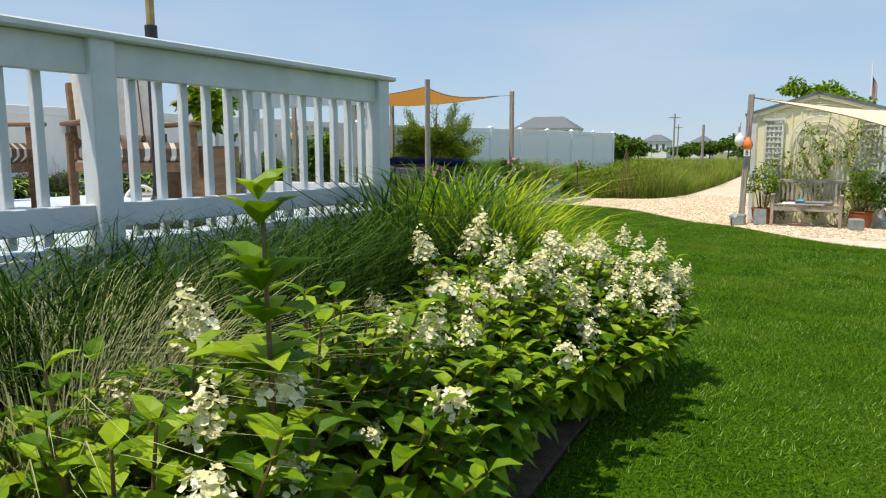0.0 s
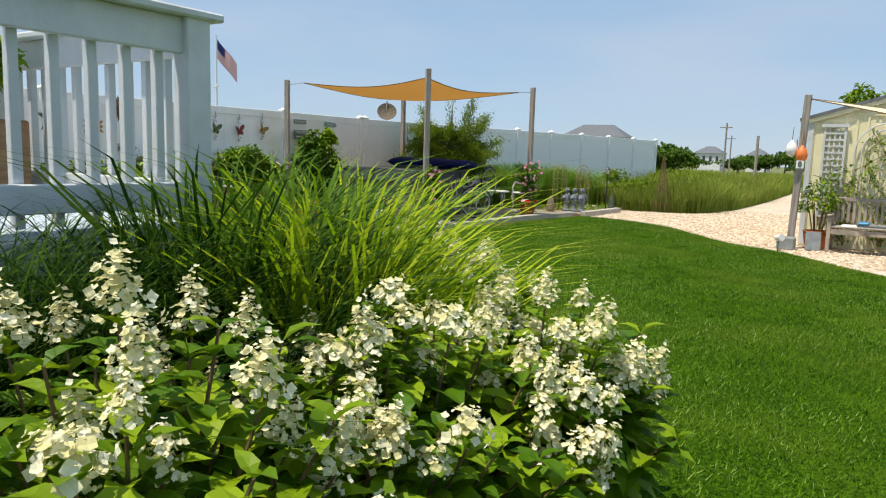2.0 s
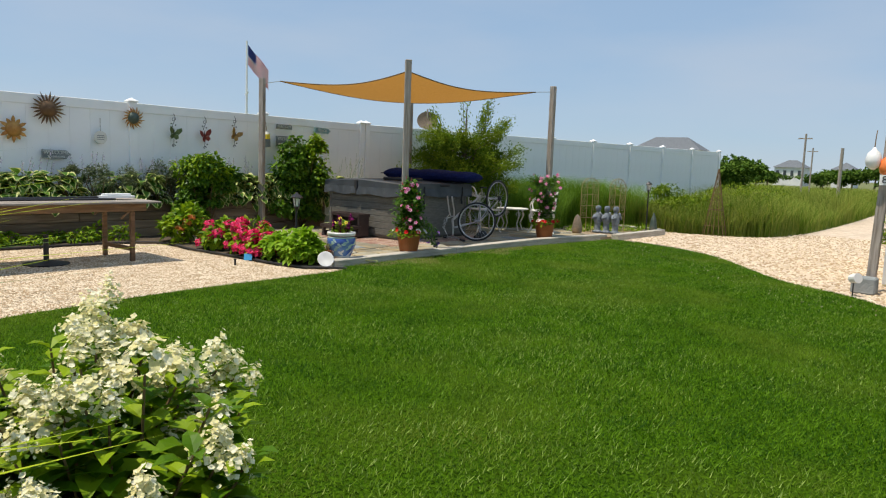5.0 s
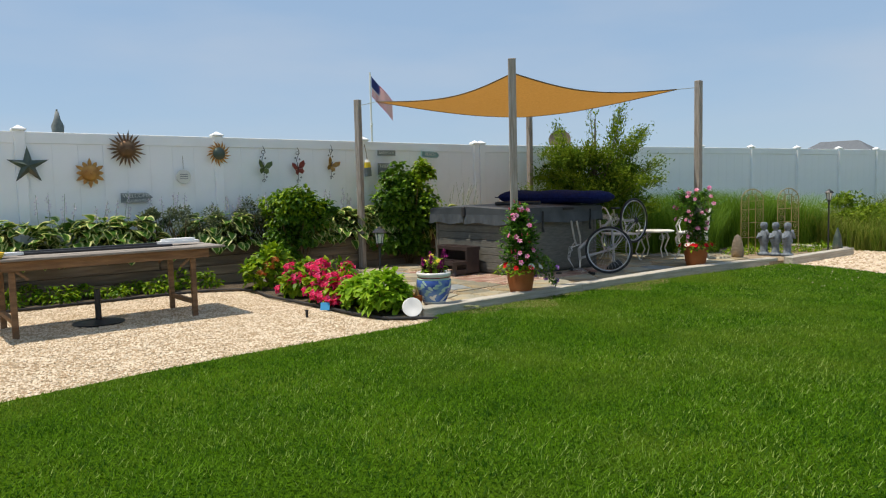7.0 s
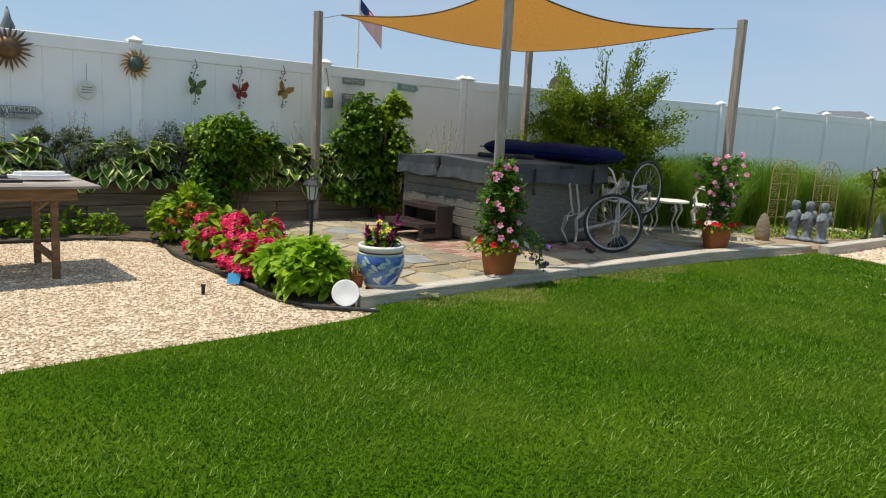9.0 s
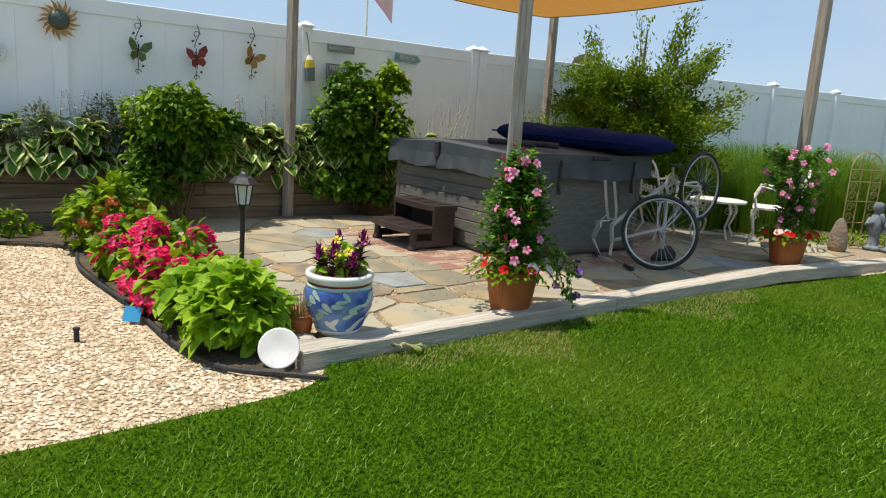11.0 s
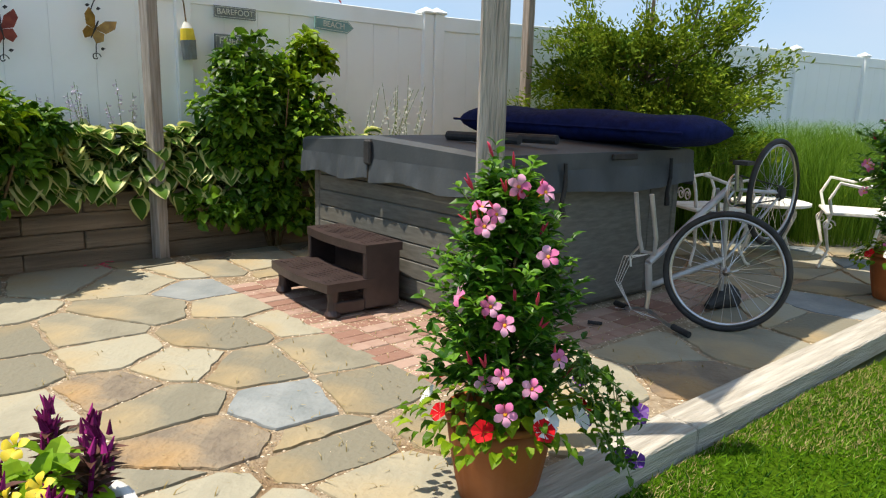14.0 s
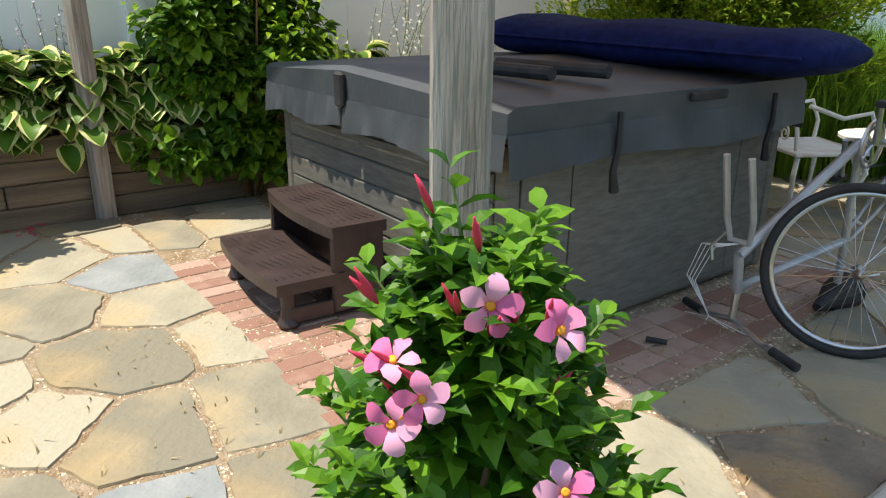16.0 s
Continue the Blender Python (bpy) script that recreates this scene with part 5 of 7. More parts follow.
for k in range(16):
    x, y = -11.28 + 0.12 * math.sin(k * 3), 4.2 + k * 0.30
    leafy_bush("low_weeds", "low green ground cover in front of the timber wall", (x, y, 0.08), (0.16, 0.22, 0.12 + 0.05 * math.sin(k)), 160, 0.07, 0.035, M["leaf"], "ground cover plants", trunk=False)
# juniper beside the hot tub
jt = thing("juniper_tree", "loose olive-green juniper tree with bare upper twigs", "tree", Matrix.Translation((-10.35, 15.95, 0)))
bm = bmesh.new()
tube(bm, [(0, 0, 0), (0.05, 0.02, 0.8), (0.0, 0.1, 1.7), (0.05, 0.05, 2.55)], [0.07, 0.055, 0.035, 0.008], 8)
limbs = []
rs = np.random.default_rng(21)
for k in range(40):
    a, z0 = k * 2.4, 0.45 + 1.3 * k / 40
    ln = (1.35 - 0.45 * (k / 40) ** 2) * rs.uniform(0.55, 1.08)
    b = Vector((0.03, 0.05, z0))
    t = b + Vector((math.cos(a) * ln, math.sin(a) * ln, 0.3 + rs.uniform(-0.15, 0.4)))
    tube(bm, [b, b.lerp(t, 0.55) + Vector((0, 0, -0.04)), t], [0.02, 0.012, 0.004], 5)
    limbs.append((b, t, 760, 0.075))
for x, y, z in ((0.75, -0.1, 2.62), (0.45, 0.2, 2.45), (-0.85, 0.0, 2.45), (-0.6, -0.2, 2.2), (0.95, 0.2, 2.15), (-0.1, 0.1, 2.75), (0.15, -0.1, 2.6)):
    b, t = Vector((x * 0.4, y * 0.4, 1.35)), Vector((x, y, z))
    tube(bm, [b, b.lerp(t, 0.55) + Vector((0.04, 0, 0)), t], [0.016, 0.009, 0.003], 5)
    limbs.append((b, t, 90 if abs(x) < 0.2 else 520, 0.065))
part("trunk", bm, M["bark"], jt)
P, D = [], []
for b, t, num, sg in limbs:
    for k in range(num):
        u = rs.uniform(0.35, 1.06) ** 0.8
        p = b.lerp(t, u) + Vector(rs.normal(0, sg, 3))
        P.append(tuple(p))
        D.append(tuple((t - b).normalized() + Vector(rs.normal(0, 0.6, 3)) + Vector((0, 0, 0.25))))
P, D = np.array(P), np.array(D)
S = rs.uniform(0.03, 0.075, len(P))
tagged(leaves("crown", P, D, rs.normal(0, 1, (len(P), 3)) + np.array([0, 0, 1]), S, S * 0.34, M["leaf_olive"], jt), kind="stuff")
# inner leaves are coloured darker to stand for shade within the crown
crown("inner_foliage", (0, 0, 1.35), (1.15, 1.05, 0.62), 11000, 0.07, 0.026, M["leaf_juniper_shaded"], jt, blobs=22, droop=-0.2)
# tall grasses behind the patio
k = 0
for x, y, h in ((-9.6, 16.3, 0.95), (-10.2, 17.2, 1.05), (-9.2, 17.6, 1.0), (-9.9, 18.4, 1.1), (-8.7, 18.5, 1.05), (-10.3, 19.3, 1.1), (-9.3, 19.4, 1.1), (-8.2, 19.3, 1.0), (-8.9, 16.9, 0.8), (-10.2, 15.2, 0.9)):
    grass_clump("meadow_grass_clump", "tall soft green grass clump behind the patio", (x, y), 0.55, 1900, h * 1.62, 0.5, 0.006, "reed", "tall grasses behind the patio", segs=4)

# field beyond the fence end
xs, ys = rng.uniform(-12, 2, 90000), 19.3 + rng.uniform(0, 1, 90000) ** 1.6 * 24
edge_x = np.interp(ys, [19.3, 19.6, 20.4, 23, 30, 42, 60], [-6.6, -5.6, -4.95, -4.7, -4.9, -5.6, -7])
fence_x = np.interp(ys, [19.3, 29.7, 30, 60], [-10.7, -9.3, -30, -30])
sel = (xs < edge_x) & (xs > fence_x)
xs, ys = xs[sel], ys[sel]
field = thing("meadow", "tall yellow-green meadow grass beyond the patio", "meadow", kind="structure")
hh = (0.78 + 0.22 * np.sin(xs * 1.3 + ys * 0.7) + 0.2 * np.sin(ys * 1.9 - xs)) * rng.uniform(0.7, 1.35, len(xs)) + 0.2
tagged(blades("meadow_grass", np.stack([xs, ys, np.full(len(xs), -0.04)], 1), hh, rng.uniform(0.1, 0.7, len(xs)), 0.012, M["meadow"], field, segs=3), kind="stuff")
xs, ys = rng.uniform(-60, 40, 60000), rng.uniform(30, 90, 60000)
sel = (np.abs(xs + 4.2) > 2.2) & ((xs < -8.5) | (ys > 42) | (xs > -2))
xs, ys = xs[sel], ys[sel]
tagged(blades("far_meadow_grass", np.stack([xs, ys, np.full(len(xs), -0.06)], 1), rng.uniform(0.5, 1.1, len(xs)), rng.uniform(0.1, 0.6, len(xs)), 0.05, M["meadow"], field, segs=2), kind="stuff")
for k, (x, y, r, h) in enumerate(((-6.9, 21.0, 0.7, 0.75), (-8.3, 22.3, 0.9, 0.85), (-6.4, 23.5, 0.9, 0.8), (-7.4, 26.5, 1.3, 1.0), (-5.9, 20.6, 0.5, 0.55), (-7.6, 20.2, 0.6, 0.7), (-9.2, 21.2, 0.6, 0.75))):
    leafy_bush("field_shrub", "wild green shrub growing in the meadow", (x, y, h * 0.55), (r, r, h * 0.6), 1900, 0.075, 0.04, M["leaf_olive"], "wild shrubs in the meadow", droop=-0.2, blobs=11)

# ---- table with beach things ----
tbl = thing("garden_table", "long weathered slatted wooden table on the gravel", "table", pose(-9.5, 6.97, -0.012))
for k in range(9):
    part("top_slat", bx((-0.46 + k * 0.115, 0, 0.745), (0.107, 2.3, 0.024), bevel=0.004), M["tabletop"], tbl)
for s in (-1, 1):
    part("apron", bx((s * 0.40, 0, 0.68), (0.03, 2.0, 0.09), bevel=0.004), M["teak"], tbl)
    part("end_apron", bx((0, s * 0.98, 0.68), (0.8, 0.03, 0.09), bevel=0.004), M["teak"], tbl)
    part("stretcher", bx((0, s * 0.84, 0.16), (0.7, 0.045, 0.05), bevel=0.004), M["teak"], tbl)
    for q in (-1, 1):
        part("leg", bx((q * 0.36, s * 0.84, 0.36), (0.045, 0.055, 0.72), bevel=0.006), M["teak"], tbl)
        part("brace", bx((q * 0.36, s * 0.77, 0.60), (0.022, 0.17, 0.025), Matrix.Rotation(s * 0.7, 4, "X"), 0.004), M["teak"], tbl)
ub = thing("parasol_stand", "black metal umbrella stand under the table", "umbrella stand", pose(-9.45, 6.92, -0.012))
part("plate", lathe([(0.24, 0), (0.25, 0.02), (0.08, 0.05)], 24), M["black"], ub)
part("tube", tb([(0, 0, 0.04), (0, 0, 0.36)], 0.03, 12), M["black"], ub)
pd = thing("kayak_paddle", "double kayak paddle with white blade lying on the table", "paddle", pose(-9.45, 7.0, 0.775, 0, 0, 2))
part("shaft", tb([(0, -0.9, 0), (0, 0.62, 0)], 0.015, 8), M["black"], pd)
bm = bmesh.new()
pr = [(0.02, 0.55), (0.07, 0.62), (0.095, 0.75), (0.085, 0.92), (0.05, 1.0), (-0.05, 1.0), (-0.085, 0.92), (-0.095, 0.75), (-0.07, 0.62), (-0.02, 0.55)]
slab([(x * 1.15, y) for x, y in pr][::-1], -0.005, 0.02, bm)
slab([(x * 0.75, 0.78 + (y - 0.78) * 0.8) for x, y in pr][::-1], 0.018, 0.045, bm)
part("blade", bm, M["whiteplastic"], pd)
pd2 = thing("kayak_paddle", "black paddle shaft with a pale blade lying on the table", "paddle", pose(-9.2, 6.5, 0.772, 0, 0, -4))
part("shaft", tb([(0, -0.3, 0), (0, 1.1, 0)], 0.014, 8), M["black"], pd2)
part("blade", slab([(0.02, -0.25), (-0.02, -0.25), (-0.08, -0.4), (-0.07, -0.7), (0.07, -0.7), (0.08, -0.4)][::-1], -0.004, 0.02), M["whiteplastic"], pd2)
bw = thing("yellow_bowl", "yellow plastic dish standing on the table", "bowl", pose(-9.15, 5.95, 0.745))
part("dish", lathe([(0.11, 0), (0.13, 0.03), (0.14, 0.06), (0.132, 0.06), (0.1, 0.015)], 24), M["yellowplastic"], bw)
pc = thing("plastic_chair", "white moulded plastic garden chair with slotted back", "chair", pose(-8.75, 5.25, -0.012, 0, 0, 60))
for sx in (-1, 1):
    for sy in (-1, 1):
        part("leg", bx((sx * 0.24, sy * 0.23, 0.2), (0.05, 0.06, 0.42), Matrix.Rotation(-sy * 0.1, 4, "X"), 0.012), M["whiteplastic"], pc)
    part("arm", tb([(sx * 0.26, -0.26, 0.4), (sx * 0.28, -0.24, 0.62), (sx * 0.29, 0.0, 0.65), (sx * 0.27, 0.26, 0.68)], 0.025, 8), M["whiteplastic"], pc)
part("seat", bx((0, 0, 0.41), (0.48, 0.48, 0.03), bevel=0.012), M["whiteplastic"], pc)
part("back_frame", tb(arc(lambda t: (0.25 * math.cos(t), 0.27 + 0.06 * math.sin(t), 0.55 + 0.36 * math.sin(t)), 0, math.pi, 15), 0.025, 8), M["whiteplastic"], pc)
for k in range(7):
    w = 0.25 * math.sqrt(max(0.05, 1 - (k / 7.5) ** 2))
    part("back_slat", bx((0, 0.28 + 0.03 * k / 6, 0.48 + 0.052 * k), (2 * w, 0.02, 0.033), Matrix.Rotation(-0.12, 4, "X"), 0.006), M["whiteplastic"], pc)


# ---- pots ----
def clay_pot(name, label, m, r, h, group=""):
    p = thing(name, label, "plant pot", m, group)
    body = lathe([(r * 0.68, 0), (r * 0.72, 0.008), (r * 0.80, h * 0.25), (r * 0.88, h * 0.5), (r * 0.95, h * 0.75), (r * 0.98, h * 0.93), (r * 0.9, h * 0.9)], 84)
    for v in body.verts:
        w = 1 + 0.012 * math.cos(28 * math.atan2(v.co.y, v.co.x)) * min(1, max(0, 1.2 - abs(v.co.z / h - 0.45) * 2))
        v.co.x, v.co.y = v.co.x * w, v.co.y * w
    part("body", body, M["terracotta"], p, smooth=True)
    part("rim", lathe([(r * 0.97, h * 0.915), (r * 1.02, h * 0.925), (r * 1.035, h * 0.97), (r * 1.0, h), (r * 0.9, h * 0.98), (r * 0.86, h * 0.86)], 36), M["terracotta"], p, smooth=True)
    part("soil", lathe([(r * 0.86, h * 0.85), (r * 0.6, h * 0.88), (0.01, h * 0.9)], 20), M["soil"], p)
    return p


bm = bmesh.new()
for k in range(5):
    a = k * 1.2566
    ca, sa = math.cos(a), math.sin(a)
    q = []
    for r, w, z in ((0.005, 0.005, 0.032), (0.017, 0.011, 0.046), (0.033, 0.0185, 0.052), (0.046, 0.014, 0.047), (0.054, 0.003, 0.040)):
        q.append((bm.verts.new((r * ca - w * sa, r * sa + w * ca, z - 0.004)), bm.verts.new((r * ca + w * sa * 1.1, r * sa - w * ca * 1.1, z + 0.004))))
    for A, B in zip(q, q[1:]):
        bm.faces.new((A[0], A[1], B[1], B[0]))
petal_src = part("flower", bm, M["pink"], smooth=True)
throat_src = part("throat", lathe([(0.002, -0.014), (0.004, 0.0), (0.007, 0.03), (0.008, 0.043), (0.002, 0.041)], 10), M["throat"], smooth=True)
bud_src = part("bud", lathe([(0.0015, 0), (0.0035, 0.010), (0.0045, 0.022), (0.003, 0.036), (0.001, 0.050)], 8), M["bloom_bud"], smooth=True)
bm = bmesh.new()
for k in range(5):
    a = k * 1.2566
    ca, sa = math.cos(a), math.sin(a)
    v = [bm.verts.new(p) for p in ((0, 0, 0), (0.025 * ca - 0.016 * sa, 0.025 * sa + 0.016 * ca, 0.012), (0.034 * ca, 0.034 * sa, 0.010), (0.025 * ca + 0.016 * sa, 0.025 * sa - 0.016 * ca, 0.012))]
    bm.faces.new(v)
petunia_w = part("petunia", bm.copy(), M["white_f"])
petunia_p = part("petunia", bm.copy(), M["purple"])
petunia_r = part("geranium", bm, M["red"])
for o in (petal_src, throat_src, bud_src, petunia_w, petunia_p, petunia_r):
    scene.collection.objects.unlink(o)


def aim(p, d, s=1.0, spin=0.0):
    return Matrix.Translation(p) @ Vector((0, 0, 1)).rotation_difference(Vector(d).normalized()).to_matrix().to_4x4() @ Matrix.Rotation(spin, 4, "Z") @ Matrix.Diagonal((s, s, s, 1))


def mandevilla(m, h0, top, prof, nleaf, nflow, nbud, label, seed, leaf_len=0.075, face=(0.6, -0.8)):
    """A climbing mandevilla on canes: prof gives its radius up the height."""
    rs = np.random.default_rng(seed)
    pl = thing("mandevilla", label, "flowering plant", m, "potted mandevillas")

    def radius(u):
        return float(np.interp(u, [q[0] for q in prof], [q[1] for q in prof]))

    bm = bmesh.new()
    for k in range(6):
        a0 = k * 1.05
        pts = []
        for i in range(9):
            u = i / 8
            r = radius(u) * 0.55
            pts.append((r * math.cos(a0 + u * 2.2), r * math.sin(a0 + u * 2.2), h0 + (top - h0) * u * 0.97))
        tube(bm, pts, 0.005, 5)
    part("vine", bm, M["stem"], pl)
    # side shoots: leaves in pairs up each one, a flower or a few buds at the end of some
    P, D, U, S = [], [], [], []
    bm = bmesh.new()
    ends = []
    face_a = math.atan2(face[1], face[0])
    for k in range(nleaf // 12):
        uu = rs.uniform(0, 1) ** 0.9
        aa = rs.uniform(0, 6.283)
        r0, r1 = radius(uu) * 0.25, radius(uu) * rs.uniform(0.6, 1.15) + 0.015
        z0 = h0 + (top - h0) * uu * 0.95
        rise = rs.uniform(0.02, 0.13)
        b = Vector((r0 * math.cos(aa), r0 * math.sin(aa), z0 - 0.03))
        t = Vector((r1 * math.cos(aa), r1 * math.sin(aa), z0 + rise))
        tube(bm, [b, t], [0.003, 0.002], 4)
        ends.append((t, aa, uu))
        dr = (t - b).normalized()
        for j in range(6):
            c = b.lerp(t, 0.3 + 0.15 * j)
            for q in (0, math.pi):
                az = aa + q * 1.0 + 1.57 * (j % 2) + rs.normal(0, 0.3)
                P.append(tuple(c))
                D.append((0.75 * math.cos(az) + 0.5 * dr.x, 0.75 * math.sin(az) + 0.5 * dr.y, 0.15 + 0.09 * j + rs.normal(0, 0.2)))
                U.append((rs.normal(0, 0.3), rs.normal(0, 0.3), 1.0))
                S.append(leaf_len * rs.uniform(0.65, 1.15) * (1.1 - 0.09 * j))
    tagged(part("side_shoot", bm, M["stem_g"], pl), kind="stuff")
    S = np.array(S)
    tagged(leaves("foliage", np.array(P), np.array(D), np.array(U), S, S * 0.5, M["leaf_mand"], pl, 0.2, 0.28), kind="stuff")
    order = sorted(ends, key=lambda e: abs((e[1] - face_a + math.pi) % 6.2832 - math.pi) + rs.uniform(0, 3.6))
    for t, aa, uu in order[:nflow]:
        o = Vector((math.cos(aa), math.sin(aa), rs.uniform(0.2, 0.9))).normalized()
        q = t + o * rs.uniform(0.02, 0.05)
        dd = (math.cos(aa) * 0.7 + face[0] * 0.3 + rs.normal(0, 0.25), math.sin(aa) * 0.7 + face[1] * 0.3 + rs.normal(0, 0.25), rs.uniform(0.0, 0.7))
        f = again(petal_src, aim(q, dd, rs.uniform(0.52, 0.7), rs.uniform(0, 6)), pl)
        again(throat_src, Matrix(), f)
        if rs.uniform() < 0.5:
            again(bud_src, aim(q + Vector((0, 0, 0.01)), (o.x + rs.normal(0, 0.3), o.y + rs.normal(0, 0.3), 1.2), rs.uniform(0.7, 1.0)), pl)
    for t, aa, uu in order[nflow:nflow + nbud // 2]:
        for j in range(2):
            again(bud_src, aim(t + Vector((0, 0, 0.012)), (math.cos(aa) + rs.normal(0, 0.25), math.sin(aa) + rs.normal(0, 0.25), 1.5 + rs.normal(0, 0.4)), rs.uniform(0.8, 1.2)), pl)
    return pl


mB, mC = pose(-7.42, 11.03, PZ - 0.004), pose(-7.49, 14.86, PZ - 0.004)
clay_pot("terracotta_pot", "large ribbed terracotta pot on the patio edge", mB, 0.168, 0.29, "large terracotta pots")
clay_pot("terracotta_pot", "large ribbed terracotta pot beside a shade post", mC, 0.185, 0.32, "large terracotta pots")
plB = mandevilla(mB, 0.27, 0.99, ((0, 0.20), (0.3, 0.22), (0.6, 0.19), (0.85, 0.12), (1, 0.05)), 2500, 14, 34, "tall potted mandevilla with pink trumpet flowers and red buds", 3, 0.072, (0.85, -0.5))
plC = mandevilla(mC, 0.30, 1.12, ((0, 0.12), (0.3, 0.17), (0.55, 0.29), (0.8, 0.37), (1, 0.24)), 1700, 26, 10, "potted mandevilla with a wide head of pink flowers", 4, face=(0.3, -0.95))


def underplant(pl, seed, colours):
    rs = np.random.default_rng(seed)
    k = 260
    a = rs.uniform(0, 6.283, k)
    r = rs.uniform(0.10, 0.29, k)
    z = 0.33 - 0.55 * np.maximum(0, r - 0.16) + rs.uniform(-0.03, 0.06, k)
    s = rs.uniform(0.03, 0.055, k)
    tagged(leaves("trailing_foliage", np.stack([r * np.cos(a), r * np.sin(a), z], 1), np.stack([np.cos(a), np.sin(a), rs.normal(-0.2, 0.4, k)], 1), np.array([[0, 0, 1.0]]) + rs.normal(0, 0.2, (k, 3)), s, s * 0.75, M["leaf"], pl), kind="stuff")
    for j in range(len(colours)):
        aa = -0.9 + rs.normal(0, 0.9)
        rr = rs.uniform(0.22, 0.27)
        again(colours[j], aim((rr * math.cos(aa), rr * math.sin(aa), 0.36 - 0.5 * max(0, rr - 0.17)), (math.cos(aa), math.sin(aa), 0.8), rs.uniform(0.9, 1.3)), pl)


underplant(plB, 6, [petunia_w] * 5 + [petunia_r] * 5)
underplant(plC, 7, [petunia_w] * 4 + [petunia_r] * 12)
tr = thing("trailing_vine", "trailing petunia vine with purple flowers spilling from the pot", "vine", mB)
bm = bmesh.new()
rs = np.random.default_rng(9)
P, D = [], []
for k in range(14):
    a = 0.9 + rs.normal(0, 0.5)
    q = [Vector((0.12 * math.cos(a), 0.12 * math.sin(a), 0.33)), Vector((0.24 * math.cos(a), 0.24 * math.sin(a), 0.38 + rs.uniform(-0.05, 0.12))), Vector((0.36 * math.cos(a + 0.2), 0.36 * math.sin(a + 0.2), 0.25 + rs.uniform(-0.15, 0.2))), Vector((0.42 * math.cos(a + 0.3), 0.42 * math.sin(a + 0.3), rs.uniform(0.03, 0.35)))]
    tube(bm, q, 0.002, 4)
    for j in range(26):
        i = rs.integers(1, 3)
        P.append(tuple(q[i].lerp(q[i + 1], rs.uniform(0, 1))))
        D.append(tuple(rs.normal(0, 1, 3)))
    if k % 2 == 0:
        again(petunia_p, aim(q[3], (0.4, -0.4, 0.6), 0.9), tr)
part("vine_stem", bm, M["stem_g"], tr)
P = np.array(P)
tagged(leaves("foliage", P, np.array(D), np.array([[0, 0, 1.0]]) + rs.normal(0, 0.3, P.shape), 0.032, 0.02, M["leaf_dark"], tr), kind="stuff")

bp = thing("glazed_pot", "blue and white glazed ceramic pot with leaf pattern", "plant pot", pose(-7.48, 9.78, PZ + 0.02))
part("body", lathe([(0.105, 0), (0.115, 0.01), (0.125, 0.03), (0.165, 0.11), (0.188, 0.19), (0.185, 0.25), (0.168, 0.295), (0.15, 0.29)], 40), M["glaze_blue"], bp, smooth=True)
part("rim", lathe([(0.165, 0.29), (0.178, 0.298), (0.188, 0.325), (0.182, 0.342), (0.16, 0.342), (0.15, 0.32), (0.15, 0.29)], 40), M["glaze_white"], bp, smooth=True)
part("lower_band", lathe([(0.112, 0.004), (0.1235, 0.02), (0.1285, 0.03), (0.1275, 0.036), (0.122, 0.03)], 40), M["glaze_white"], bp, smooth=True)
rs = np.random.default_rng(14)


def pot_r(z):
    return float(np.interp(z, [0.03, 0.11, 0.19, 0.25, 0.295], [0.125, 0.165, 0.188, 0.185, 0.168]))


part("painted_border", lathe([(0.1735, 0.283), (0.1702, 0.2925), (0.166, 0.2975), (0.16, 0.295)], 40), M["butter_r"], bp, smooth=True)
part("pale_border", lathe([(0.1805, 0.265), (0.1765, 0.276), (0.1725, 0.2835), (0.166, 0.28)], 40), M["glaze_leaf"], bp, smooth=True)
for k in range(56):
    a, z = k * 2.4, 0.05 + 0.2 * ((k * 19) % 56) / 56
    tl = rs.uniform(-0.9, 0.9)
    bm = bmesh.new()
    ln, wd = rs.uniform(0.03, 0.045), rs.uniform(0.011, 0.017)
    ring = []
    for i in range(10):
        t = 6.283 * i / 10
        lx, lz = ln * math.cos(t), wd * math.sin(t) * (1 - 0.35 * math.cos(t))
        ax = lx * math.cos(tl) - lz * math.sin(tl)
        zz = max(0.03, min(0.29, z + lx * math.sin(tl) + lz * math.cos(tl)))
        r = pot_r(zz) + 0.0025
        ring.append(bm.verts.new((r * math.cos(a + ax / r), r * math.sin(a + ax / r), zz)))
    bm.faces.new(ring)
    part("painted_leaf", bm, M["glaze_leaf"] if k % 3 else M["glaze_white"], bp)
part("soil", lathe([(0.15, 0.30), (0.01, 0.31)], 20), M["soil"], bp)
for dx, dy in ((0.09, 0.03), (-0.09, 0.04), (0, -0.1)):
    part("pot_foot", bx((dx, dy, -0.012), (0.06, 0.05, 0.03), bevel=0.006), M["teak"], bp)
cp = thing("celosia_plant", "celosia with wine red plumes and yellow blooms in the glazed pot", "flowering plant", pose(-7.48, 9.78, PZ + 0.02))
rs = np.random.default_rng(15)
P, D, S = [], [], []
